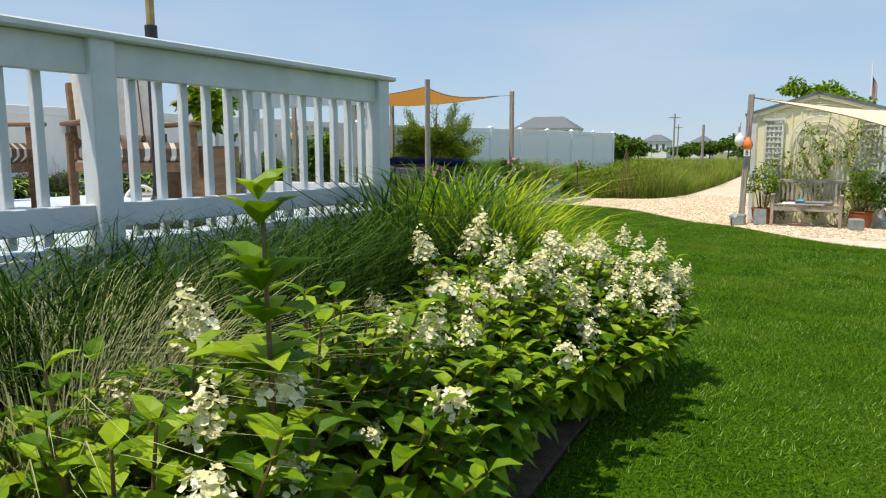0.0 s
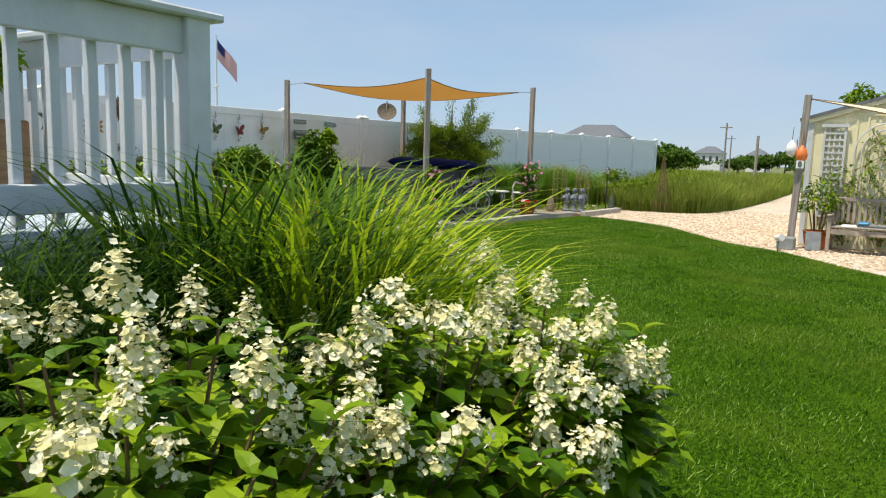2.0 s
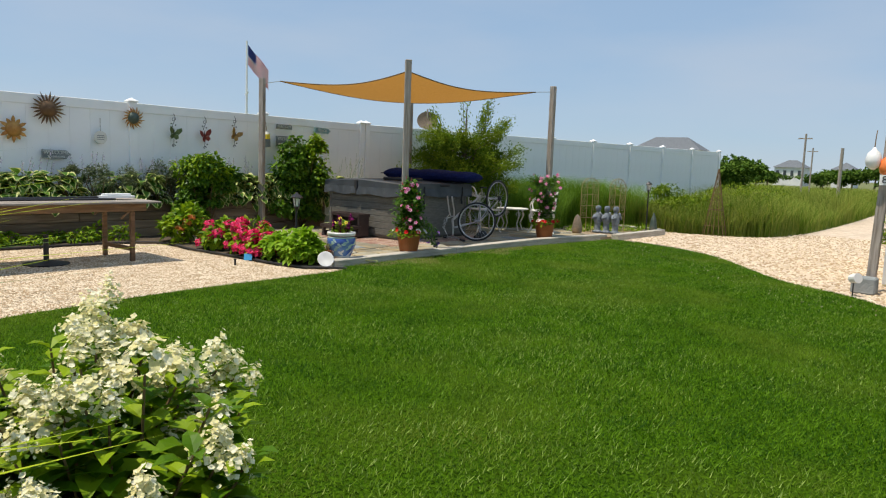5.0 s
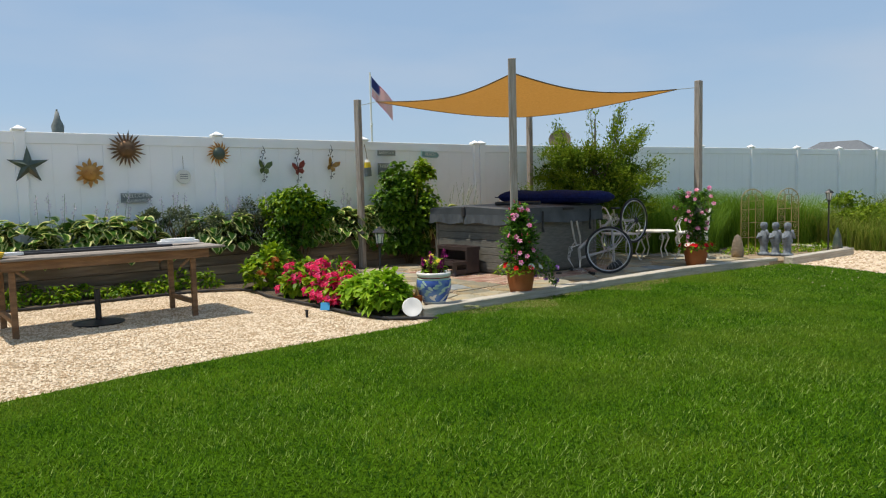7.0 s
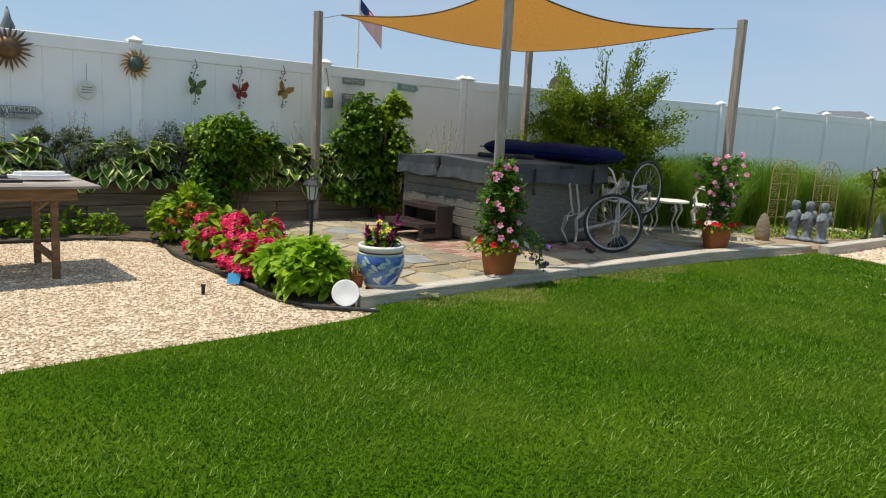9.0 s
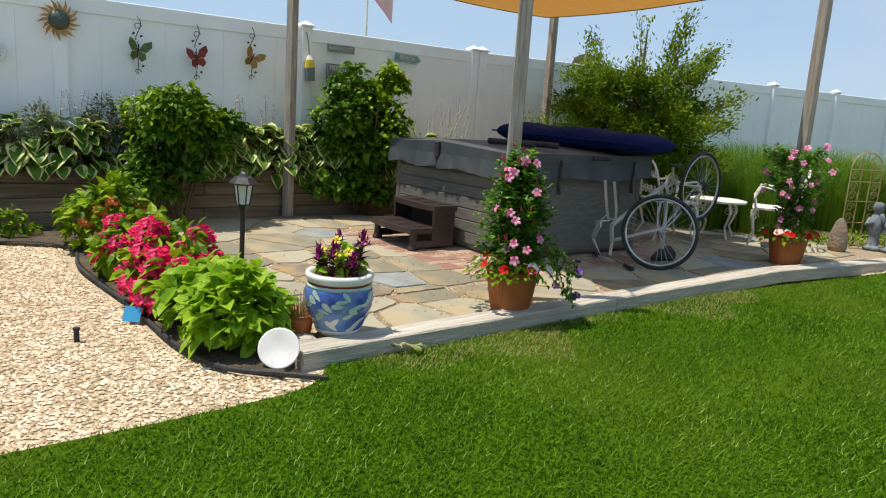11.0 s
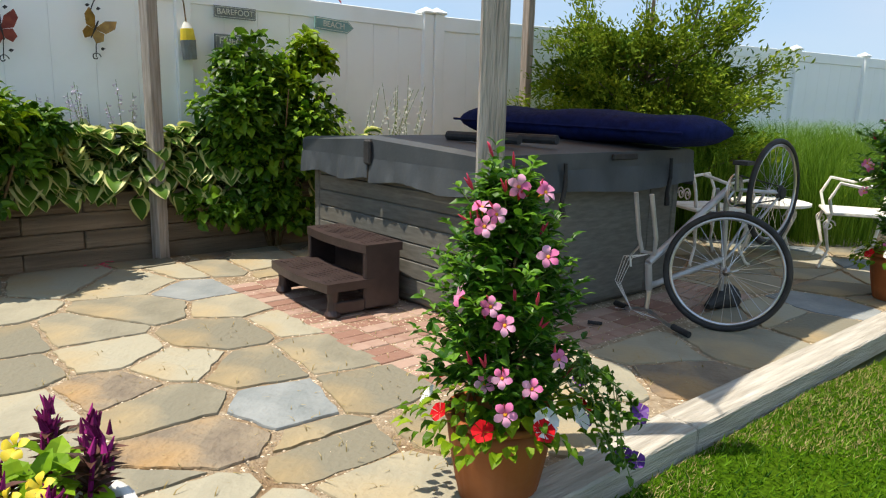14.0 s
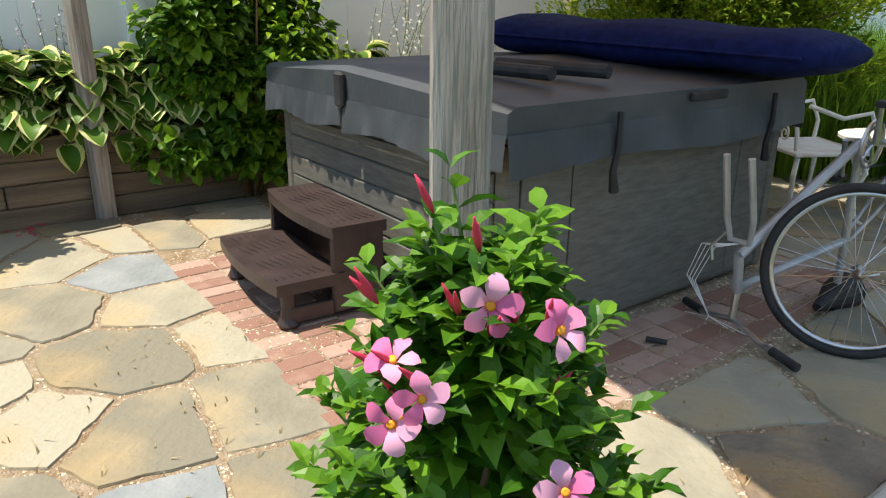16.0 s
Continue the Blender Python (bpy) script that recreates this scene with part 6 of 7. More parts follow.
for k in range(7):
    a = k * 0.9
    b = Vector((0.09 * math.cos(a), 0.09 * math.sin(a), 0.31))
    hh = (0.10, 0.21, 0.11, 0.18, 0.09, 0.13, 0.16)[k]
    t = b + Vector((0.03 * math.cos(a), 0.03 * math.sin(a), hh))
    part("stem", tb([b, t], 0.005, 5), M["wine"], cp)
    bm = bmesh.new()
    for j in range(26):
        w = 0.016 * (1 - j / 34)
        c = t + Vector((rs.normal(0, w), rs.normal(0, w), -0.03 + 0.0028 * j))
        tube(bm, [c, c + Vector((rs.normal(0, 0.01), rs.normal(0, 0.01), 0.03))], [0.007, 0.001], 5)
    part("plume", bm, M["wine"], cp)
    for j in range(40):
        u = rs.uniform(0.05, 0.95)
        P.append(tuple(b.lerp(t, u)))
        an = rs.uniform(0, 6.28)
        D.append((math.cos(an), math.sin(an), 0.7))
        S.append(rs.uniform(0.04, 0.075))
S = np.array(S)
tagged(leaves("foliage", np.array(P), np.array(D), np.array([[0, 0, 1.0]]) + 0 * np.array(P), S, S * 0.34, M["leaf_wine"], cp), kind="stuff")
crown("green_foliage", (0, 0, 0.36), (0.1, 0.1, 0.09), 60, 0.075, 0.05, M["leaf_lime"], cp)
for k, (x, y, z) in enumerate(((0.05, -0.05, 0.42), (0.0, -0.02, 0.50), (-0.05, -0.08, 0.44), (0.09, 0.0, 0.45))):
    f = again(petal_src, aim((x, y, z), (0.5, -0.6, 0.7), 0.55), cp)
    f.data = petal_src.data.copy()
    f.data.materials[0] = M["yellow"]
sp = clay_pot("small_terracotta_pot", "small terracotta pot with dried stems", pose(-7.55, 9.585, PZ), 0.075, 0.13)
grass_clump("dried_stems", "dry reddish stems in a small pot", (-7.55, 9.585, PZ + 0.1), 0.05, 60, 0.26, 0.4, 0.004, "dry", segs=3)
clay_pot("small_terracotta_pot", "small mossy clay pot behind another pot", pose(-7.69, 9.62, PZ), 0.06, 0.12)
pln = thing("white_dish", "chipped white round dish leaning on the timber corner", "dish", pose(-7.27, 9.33, 0.105, 62, 8, 52))
part("plate", lathe([(0.05, -0.010), (0.098, 0.0), (0.102, 0.010), (0.095, 0.010), (0.05, 0.0), (0.01, -0.002)], 32), M["glaze_white"], pln, smooth=True)
tg = thing("blue_tag", "small bright blue card beside the bed edging", "tag", pose(-8.32, 8.93, 0.05, 60, 0, 50))
part("card", bx((0, 0, 0), (0.10, 0.09, 0.004)), M["blueplastic"], tg)
sk = thing("sprinkler_head", "small black sprinkler head in the gravel", "sprinkler", pose(-8.12, 8.6, -0.012))
part("riser", lathe([(0.014, 0), (0.014, 0.07), (0.018, 0.072), (0.018, 0.085), (0.004, 0.088)], 12), M["rubber"], sk)


# ---- lamps ----
def path_lamp(m, h):
    la = thing("path_lamp", "black solar lantern on a slim post", "lamp", m, "solar path lanterns")
    part("post", tb([(0, 0, 0), (0, 0, h - 0.2)], 0.014, 10), M["black"], la)
    part("collar", lathe([(0.02, h - 0.22), (0.03, h - 0.2), (0.045, h - 0.185), (0.03, h - 0.18)], 6), M["black"], la)
    part("lantern_glass", lathe([(0.034, h - 0.18), (0.05, h - 0.07), (0.03, h - 0.07)], 6), M["glass"], la)
    for k in range(6):
        a = 6.283 * k / 6
        part("frame_bar", tb([(0.035 * math.cos(a), 0.035 * math.sin(a), h - 0.185), (0.053 * math.cos(a), 0.053 * math.sin(a), h - 0.065)], 0.004, 4), M["black"], la)
    part("roof", lathe([(0.075, h - 0.07), (0.08, h - 0.062), (0.05, h - 0.03), (0.03, h - 0.025), (0.02, h - 0.01), (0.008, h)], 6), M["black"], la)
    return la


l1 = path_lamp(pose(-7.98, 9.43, 0.03, 0, 1.0, 0), 0.87)
path_lamp(pose(-6.92, 18.1, 0.06), 1.08)

# ---- bicycle ----
bk = thing("bicycle", "silver bicycle standing upside down with its front wheel off", "bicycle", Matrix())
V = Vector
tipL, tipR, crownp = V((-8.25, 12.9, 0.80)), V((-8.15, 12.9, 0.80)), V((-8.2, 12.99, 0.45))
headb, headt = V((-8.2, 13.0, 0.40)), V((-8.2, 13.03, 0.24))
bbp, seatc, rear = V((-8.1, 13.62, 0.79)), V((-8.1, 13.66, 0.36)), V((-8.0, 14.02, 0.76))
part("fork", tb([tipL, tipL.lerp(V((-8.255, 12.97, 0.55)), 1), V((-8.24, 12.99, 0.46)), V((-8.16, 12.99, 0.46)), V((-8.145, 12.97, 0.55)), tipR], 0.013, 8), M["silver"], bk)
part("head_tube", tb([headb, headt], 0.02, 10), M["silver"], bk)
part("down_tube", tb([headb, bbp], 0.022, 10), M["silver"], bk)
part("top_tube", tb([headt + V((0, 0, 0.02)), seatc], 0.018, 10), M["silver"], bk)
part("seat_tube", tb([bbp, seatc, V((-8.1, 13.67, 0.16))], 0.017, 10), M["silver"], bk)
for s in (-0.05, 0.05):
    part("seat_stay", tb([seatc + V((s * 0.3, 0, 0)), rear + V((s, 0, 0))], 0.009, 8), M["silver"], bk)
    part("chain_stay", tb([bbp + V((s * 0.5, 0.02, 0)), rear + V((s, 0, 0))], 0.01, 8), M["silver"], bk)
part("stem", tb([headt, V((-8.2, 13.02, 0.13))], 0.014, 8), M["chrome"], bk)
part("handlebar", tb([V((-8.48, 13.14, PZ + 0.02)), V((-8.36, 13.08, PZ + 0.03)), V((-8.2, 13.03, 0.12)), V((-8.04, 12.99, PZ + 0.03)), V((-7.9, 12.95, PZ + 0.02))], 0.012, 8), M["chrome"], bk)
for a, b in ((V((-8.5, 13.15, PZ + 0.02)), V((-8.38, 13.09, PZ + 0.03))), (V((-7.88, 12.945, PZ + 0.02)), V((-8.0, 12.98, PZ + 0.028)))):
    part("grip", tb([a, b], 0.018, 10), M["rubber"], bk)
bm = bmesh.new()
tube(bm, [(-8.1, 13.52, PZ + 0.03), (-8.1, 13.60, PZ + 0.045), (-8.1, 13.70, PZ + 0.05), (-8.1, 13.78, PZ + 0.05)], [0.02, 0.04, 0.075, 0.085], 12)
part("saddle", bm, M["rubber"], bk, "black saddle resting on the paving")
bm = bmesh.new()
ringp = arc(lambda t: (0.045, 0.095 * math.cos(t), 0.095 * math.sin(t)), 0, 6.2832, 33)[:-1]
tube(bm, ringp, 0.007, 5, True)
tube(bm, [(0.045, p[1] * 0.75, p[2] * 0.75) for p in ringp], 0.006, 5, True)
for k in range(5):
    a = k * 1.2566
    tube(bm, [(0.045, 0, 0), (0.045, 0.09 * math.cos(a), 0.09 * math.sin(a))], 0.008, 5)
part("chainring", bm, M["chrome"], bk, m=Matrix.Translation(bbp))
part("crank_arm", tb([bbp + V((0.06, 0, 0)), bbp + V((0.07, -0.05, 0.16))], 0.012, 8), M["chrome"], bk)
part("crank_arm", tb([bbp + V((-0.06, 0, 0)), bbp + V((-0.07, 0.05, -0.16))], 0.012, 8), M["chrome"], bk)
part("pedal", bx(bbp + V((0.11, -0.05, 0.17)), (0.09, 0.1, 0.025), bevel=0.004), M["rubber"], bk)
part("pedal", bx(bbp + V((-0.11, 0.05, -0.17)), (0.09, 0.1, 0.025), bevel=0.004), M["rubber"], bk)
part("chain", tb([bbp + V((0.045, 0, 0.095)), rear + V((0.045, 0, 0.04)), rear + V((0.045, 0.04, 0)), rear + V((0.045, 0, -0.04)), bbp + V((0.045, 0, -0.095))], 0.005, 5), M["rubber"], bk)
for k in range(4):
    part("cable", tb([crownp, V((-8.28 - 0.02 * k, 12.96, 0.42)), V((-8.36 - 0.02 * k, 12.98 + 0.01 * k, 0.25)), V((-8.3, 13.02, 0.10)), V((-8.1 - 0.1 * k, 13.0, 0.09))], 0.002, 5), M["whiteplastic"], bk)
part("brake_arm", tb([crownp + V((-0.05, -0.02, 0.04)), crownp + V((-0.09, -0.04, -0.02)), crownp + V((-0.08, -0.04, -0.08))], 0.007, 6), M["chrome"], bk)


def wheel(parent, m):
    w = part("tyre", tb(arc(lambda t: (0.318 * math.cos(t), 0.318 * math.sin(t), 0), 0, 6.2832, 65)[:-1], 0.0175, 10, True), M["rubber"], parent, smooth=True, m=m)
    part("rim", tb(arc(lambda t: (0.295 * math.cos(t), 0.295 * math.sin(t), 0), 0, 6.2832, 65)[:-1], 0.010, 8, True), M["chrome"], w, smooth=True)
    part("hub", lathe([(0.006, -0.055), (0.006, -0.045), (0.022, -0.035), (0.012, -0.025), (0.012, 0.025), (0.022, 0.035), (0.006, 0.045), (0.006, 0.055)], 12), M["chrome"], w, smooth=True)
    for k in range(32):
        a = 6.2832 * k / 32
        b = a + (0.5 if k % 4 < 2 else -0.5)
        s = 0.033 if k % 2 else -0.033
        part("spoke", tb([(0.02 * math.cos(b), 0.02 * math.sin(b), s), (0.292 * math.cos(a), 0.292 * math.sin(a), 0)], 0.0016, 3), M["chrome"], w)
    return w


wheel(bk, Matrix.Translation(rear) @ Matrix.Rotation(math.radians(90), 4, "Y"))
part("sprocket", lathe([(0.05, -0.012), (0.05, -0.008), (0.035, 0.0), (0.035, 0.012), (0.02, 0.014)], 20), M["rubber"], bk, m=Matrix.Translation(rear + V((0.05, 0, 0))) @ Matrix.Rotation(math.radians(90), 4, "Y"))
fw = thing("spare_wheel", "loose front bicycle wheel leaning against the bicycle", "wheel", Matrix.Translation((-7.86, 13.24, PZ + 0.332)) @ Matrix.Rotation(math.radians(28), 4, "Z") @ Matrix.Rotation(math.radians(84), 4, "X"))
wheel(fw, Matrix())
part("quick_release", tb([(0, 0, 0.05), (0.03, 0.01, 0.07), (0.06, 0.02, 0.065)], 0.004, 5), M["chrome"], fw)
sc = thing("tyre_scrap", "small black rubber scrap on the paving", "scrap", pose(-8.33, 12.72, PZ + 0.015, 0, 0, 30))
part("piece", tb([(-0.04, 0, 0), (0.04, 0, 0)], 0.012, 6), M["rubber"], sc)


# ---- wrought iron chairs and table ----
def scroll(bm, c, r, turns, plane, rad=0.006):
    pts = []
    for i in range(22):
        t = i / 21
        a = t * turns * 6.283
        q = r * (1 - 0.78 * t)
        o = (q * math.cos(a), q * math.sin(a))
        pts.append((c[0] + (o[0] if plane == "xz" else 0), c[1] + (o[0] if plane == "yz" else 0), c[2] + o[1]))
    tube(bm, pts, rad, 5)


def iron_chair(m, label):
    ch = thing("iron_chair", label, "chair", m, "white iron patio seats")
    part("seat", bx((0, 0, 0.43), (0.48, 0.44, 0.018), bevel=0.006), M["iron_w"], ch)
    part("seat_rim", tb([(-0.25, -0.23, 0.435), (0.25, -0.23, 0.435), (0.25, 0.23, 0.435), (-0.25, 0.23, 0.435)], 0.012, 6, True), M["iron_w"], ch)
    for sx in (-1, 1):
        for sy in (-1, 1):
            part("leg", tb([(sx * 0.22, sy * 0.2, 0.43), (sx * 0.25, sy * 0.23, 0.32), (sx * 0.20, sy * 0.19, 0.14), (sx * 0.24, sy * 0.24, 0.02), (sx * 0.27, sy * 0.26, 0.0)], [0.014, 0.016, 0.011, 0.012, 0.015], 7), M["iron_w"], ch)
        part("arm", tb([(sx * 0.25, -0.2, 0.43), (sx * 0.28, -0.23, 0.55), (sx * 0.28, -0.17, 0.68), (sx * 0.28, 0.0, 0.65), (sx * 0.25, 0.2, 0.72)], 0.013, 7), M["iron_w"], ch)
        bm = bmesh.new()
        scroll(bm, (sx * 0.24, -0.21, 0.34), 0.05, 1.4, "yz")
        part("leg_scroll", bm, M["iron_w"], ch)
    part("back_frame", tb(arc(lambda t: (0.25 * math.cos(t), 0.24 + 0.05 * math.sin(t), 0.46 + 0.42 * math.sin(t) ** 0.8), 0.001, math.pi - 0.001, 19), 0.013, 7), M["iron_w"], ch)
    for k in range(7):
        bm = bmesh.new()
        x = -0.15 + 0.1 * (k % 4) + (0.05 if k > 3 else 0)
        scroll(bm, (x, 0.265, 0.55 + (0.17 if k > 3 else 0)), 0.055, 1.6, "xz")
        part("back_scroll", bm, M["iron_w"], ch)
    return ch


ic = iron_chair(pose(-8.12, 15.78, PZ, 0, 0, -62), "white wrought iron armchair with scrollwork")
copy_thing(ic, pose(-8.95, 14.95, PZ, 0, 0, 150))
it = thing("iron_table", "low white wrought iron table with scrolled legs", "table", pose(-8.75, 15.65, PZ, 0, 0, 20), "white iron patio seats")
part("top", lathe([(0.30, 0.43), (0.32, 0.435), (0.32, 0.455), (0.30, 0.46), (0.02, 0.458)], 28), M["iron_w"], it)
for k in range(4):
    a = k * 1.5708 + 0.78
    c, s = math.cos(a), math.sin(a)
    part("leg", tb([(0.22 * c, 0.22 * s, 0.44), (0.27 * c, 0.27 * s, 0.32), (0.19 * c, 0.19 * s, 0.15), (0.25 * c, 0.25 * s, 0.01)], [0.014, 0.016, 0.011, 0.014], 7), M["iron_w"], it)
    bm = bmesh.new()
    scroll(bm, (0.22 * c, 0.22 * s, 0.34), 0.05, 1.4, "xz")
    part("leg_scroll", bm, M["iron_w"], it)


# ---- statue bed ----
def trellis(m):
    t = thing("garden_trellis", "arched gold-painted iron trellis panel with scrolls", "trellis", m, "gold garden trellises")
    for x in (-0.22, -0.07, 0.07, 0.22):
        part("upright", tb([(x, 0, 0), (x, 0, 0.92 if abs(x) > 0.1 else 1.02)], 0.008, 6), M["gold"], t)
    for z in (0.3, 0.55, 0.78, 0.92):
        part("crossbar", tb([(-0.22, 0, z), (0.22, 0, z)], 0.006, 6), M["gold"], t)
    part("arch", tb(arc(lambda a: (0.22 * math.cos(a), 0, 0.92 + 0.2 * math.sin(a)), 0, math.pi, 17), 0.008, 6), M["gold"], t)
    part("inner_arch", tb(arc(lambda a: (0.11 * math.cos(a), 0, 0.92 + 0.1 * math.sin(a)), 0, math.pi, 13), 0.006, 6), M["gold"], t)
    for k in range(5):
        a = 0.52 + 0.52 * k
        part("ray", tb([(0.11 * math.cos(a), 0, 0.92 + 0.1 * math.sin(a)), (0.22 * math.cos(a), 0, 0.92 + 0.2 * math.sin(a))], 0.005, 5), M["gold"], t)
    for z in (0.36, 0.48, 0.62, 0.72, 0.85):
        for x in (-0.15, 0.15):
            bm = bmesh.new()
            scroll(bm, (x, 0, z), 0.055, 1.4, "xz", 0.005)
            part("scroll", bm, M["gold"], t)
    return t


t1 = trellis(pose(-7.66, 16.88, PZ, 0, 0, 66))
copy_thing(t1, pose(-7.3, 17.42, PZ, 0, 0, 68))


def figure(m, label):
    b = lathe([(0.10, 0), (0.10, 0.035), (0.075, 0.04), (0.06, 0.06), (0.062, 0.2), (0.085, 0.24), (0.075, 0.33), (0.055, 0.40), (0.03, 0.425), (0.05, 0.455), (0.058, 0.49), (0.062, 0.51), (0.045, 0.55), (0.01, 0.56)], 18)
    tube(b, [(-0.07, 0, 0.37), (-0.1, -0.04, 0.29), (-0.03, -0.08, 0.33)], 0.022, 7)
    tube(b, [(0.07, 0, 0.37), (0.1, -0.04, 0.3), (0.04, -0.07, 0.43)], 0.022, 7)
    ob = part("garden_statue", b, M["statue"], smooth=True, m=m)
    return tagged(ob, label, "statue", "grey garden statues")


for x, y, a in ((-7.50, 16.98, 20), (-7.31, 17.0, 35), (-7.12, 17.02, 50)):
    figure(pose(x, y, PZ, 0, 0, a), "small grey cast stone garden figure on a round base")
gn = tagged(part("stone_cone", lathe([(0.085, 0), (0.1, 0.05), (0.1, 0.12), (0.08, 0.24), (0.05, 0.34), (0.01, 0.38)], 16), M["stone_rust"], smooth=True, m=pose(-7.63, 16.35, PZ)), "tan carved stone cone ornament", "ornament")
gc = tagged(part("metal_cone", lathe([(0.08, 0), (0.085, 0.03), (0.06, 0.22), (0.01, 0.38)], 12), M["star"], m=pose(-6.86, 18.33, 0.08)), "dark green metal cone ornament", "ornament")
ob_ = thing("willow_obelisk", "brown woven twig obelisk at the meadow edge", "obelisk", pose(-5.95, 19.55, -0.04))
for k in range(14):
    a = 6.283 * k / 14
    part("twig", tb([(0.26 * math.cos(a), 0.26 * math.sin(a), 0), (0.12 * math.cos(a), 0.12 * math.sin(a), 0.8), (0.015 * math.cos(a), 0.015 * math.sin(a), 1.5)], [0.008, 0.006, 0.003], 4), M["stem"], ob_)
for z in (0.25, 0.6, 0.95):
    r = 0.26 - 0.17 * z
    part("hoop", tb(arc(lambda t: (r * math.cos(t), r * math.sin(t), z), 0, 6.2832, 21)[:-1], 0.007, 4, True), M["stem"], ob_)
for k in range(9):
    leafy_bush("ground_cover", "low green plants around the statue bed", (-8.0 + 0.12 * k, 16.9 + 0.2 * k, 0.06), (0.18, 0.2, 0.12), 120, 0.06, 0.03, M["leaf"], "ground cover plants", trunk=False)


# ---- things on the fence ----
FF = FX + 0.075


def on_fence(y, z, turn=0.0, out=0.0):
    return Matrix.Translation((FF + out, y, z)) @ Euler((radians(90), 0, radians(90))).to_matrix().to_4x4() @ Matrix.Rotation(radians(turn), 4, "Z")


def sun_face(y, z, r, n, inner, ray_mat, face_mat, label, twist=0.0):
    s = thing("metal_sun", label, "wall ornament", on_fence(y, z), "metal suns on the fence")
    part("face", lathe([(inner, 0.004), (inner * 0.96, 0.02), (inner * 0.6, 0.045), (0.01, 0.055)], 24), face_mat, s, smooth=True)
    part("nose", lathe([(inner * 0.12, 0.05), (inner * 0.08, 0.066), (0.002, 0.07)], 8), face_mat, s)
    for q in (-1, 1):
        part("eye", lathe([(inner * 0.13, 0.045), (inner * 0.1, 0.058), (0.002, 0.06)], 8, c=(q * inner * 0.35, inner * 0.22, -0.006)), face_mat, s)
    for k in range(n):
        a = 6.2832 * k / n
        rr = r * (1.0 if k % 2 else 0.86)
        w = inner * 3.0 / n
        bm = bmesh.new()
        bxp = [(inner * 0.9, -w), (inner * 0.9, w), ((inner + rr) / 2, w * 0.8 + twist * 0.3 * r), (rr, twist * r), ((inner + rr) / 2, -w * 0.8 + twist * 0.3 * r)]
        slab([(x * math.cos(a) - yv * math.sin(a), x * math.sin(a) + yv * math.cos(a)) for x, yv in bxp], 0.004, 0.012, bm)
        bmesh.ops.recalc_face_normals(bm, faces=bm.faces)
        part("ray", bm, ray_mat, s)
    return s


sun_face(7.5, 1.62, 0.2, 12, 0.11, M["rust"], M["rust"], "gold and rust metal sun ornament on the fence")
sun_face(7.98, 1.945, 0.26, 22, 0.12, M["brownm"], M["brownm"], "dark bronze metal sun ornament with many rays")
sun_face(9.28, 1.905, 0.19, 18, 0.095, M["rust"], M["star"], "copper swirling-ray metal sun on a fence post", 0.22)
s = thing("metal_star", "large weathered five-pointed barn star on the fence", "wall ornament", on_fence(6.78, 1.715, 0))
bm = bmesh.new()
c = bm.verts.new((0, 0, 0.07))
ring = [bm.verts.new(((0.25 if k % 2 == 0 else 0.085) * math.sin(6.2832 * k / 10), (0.25 if k % 2 == 0 else 0.085) * math.cos(6.2832 * k / 10), 0.006)) for k in range(10)]
for k in range(10):
    bm.faces.new((ring[k], c, ring[(k + 1) % 10]))
bm.faces.new(ring)
part("star_body", bm, M["star"], s)
s = thing("round_plaque", "pale round stone plaque hanging on a cord", "plaque", on_fence(8.74, 1.565))
part("disc", lathe([(0.10, 0.0), (0.105, 0.008), (0.1, 0.018), (0.02, 0.02)], 28), M["letter"], s)
part("cord", tb([(0, 0.1, 0.01), (0, 0.3, 0.006)], 0.003, 4), M["stem"], s)
for z in (0.03, 0.0, -0.03):
    part("text_bar", bx((0, z, 0.021), (0.11, 0.009, 0.002)), M["slate"], s)
s = thing("square_plaque", "small tan rectangular plaque on the fence", "plaque", on_fence(6.28, 1.77))
part("tile", bx((0, 0, 0.01), (0.16, 0.25, 0.02), bevel=0.004), M["stone_rust"], s)
part("motif", lathe([(0.045, 0.02), (0.04, 0.03), (0.01, 0.034)], 14), M["stone"], s)


def sign(y, z, w, h, lines, mtl, label, arrow=False, turn=0.0, bars=()):
    s = thing("wooden_sign", label, "sign", on_fence(y, z, turn), "painted signs on the fence")
    if arrow:
        pts = [(-w / 2, -h / 2), (w / 2 - h * 0.6, -h / 2), (w / 2, 0), (w / 2 - h * 0.6, h / 2), (-w / 2, h / 2)]
    else:
        pts = [(-w / 2, -h / 2), (w / 2, -h / 2), (w / 2, h / 2), (-w / 2, h / 2)]
    part("board", slab(pts, 0.0, 0.02), mtl, s)
    inset = [(x * 0.96, yv * 0.82) for x, yv in pts]
    part("border", tb([(x, yv, 0.02) for x, yv in inset], 0.003, 4, True), M["letter"], s)
    for words, size, dy in lines:
        me = text_mesh(words, size)
        me.materials.clear()
        me.materials.append(M["letter"])
        o = new("lettering", me)
        o.parent = s
        o.matrix_basis = Matrix.Translation((-0.01 if arrow else 0, dy, 0.0225))
    for dy, bw_, bh in bars:
        part("text_bar", bx((0, dy, 0.022), (bw_, bh, 0.003)), M["letter"], s)
    return s


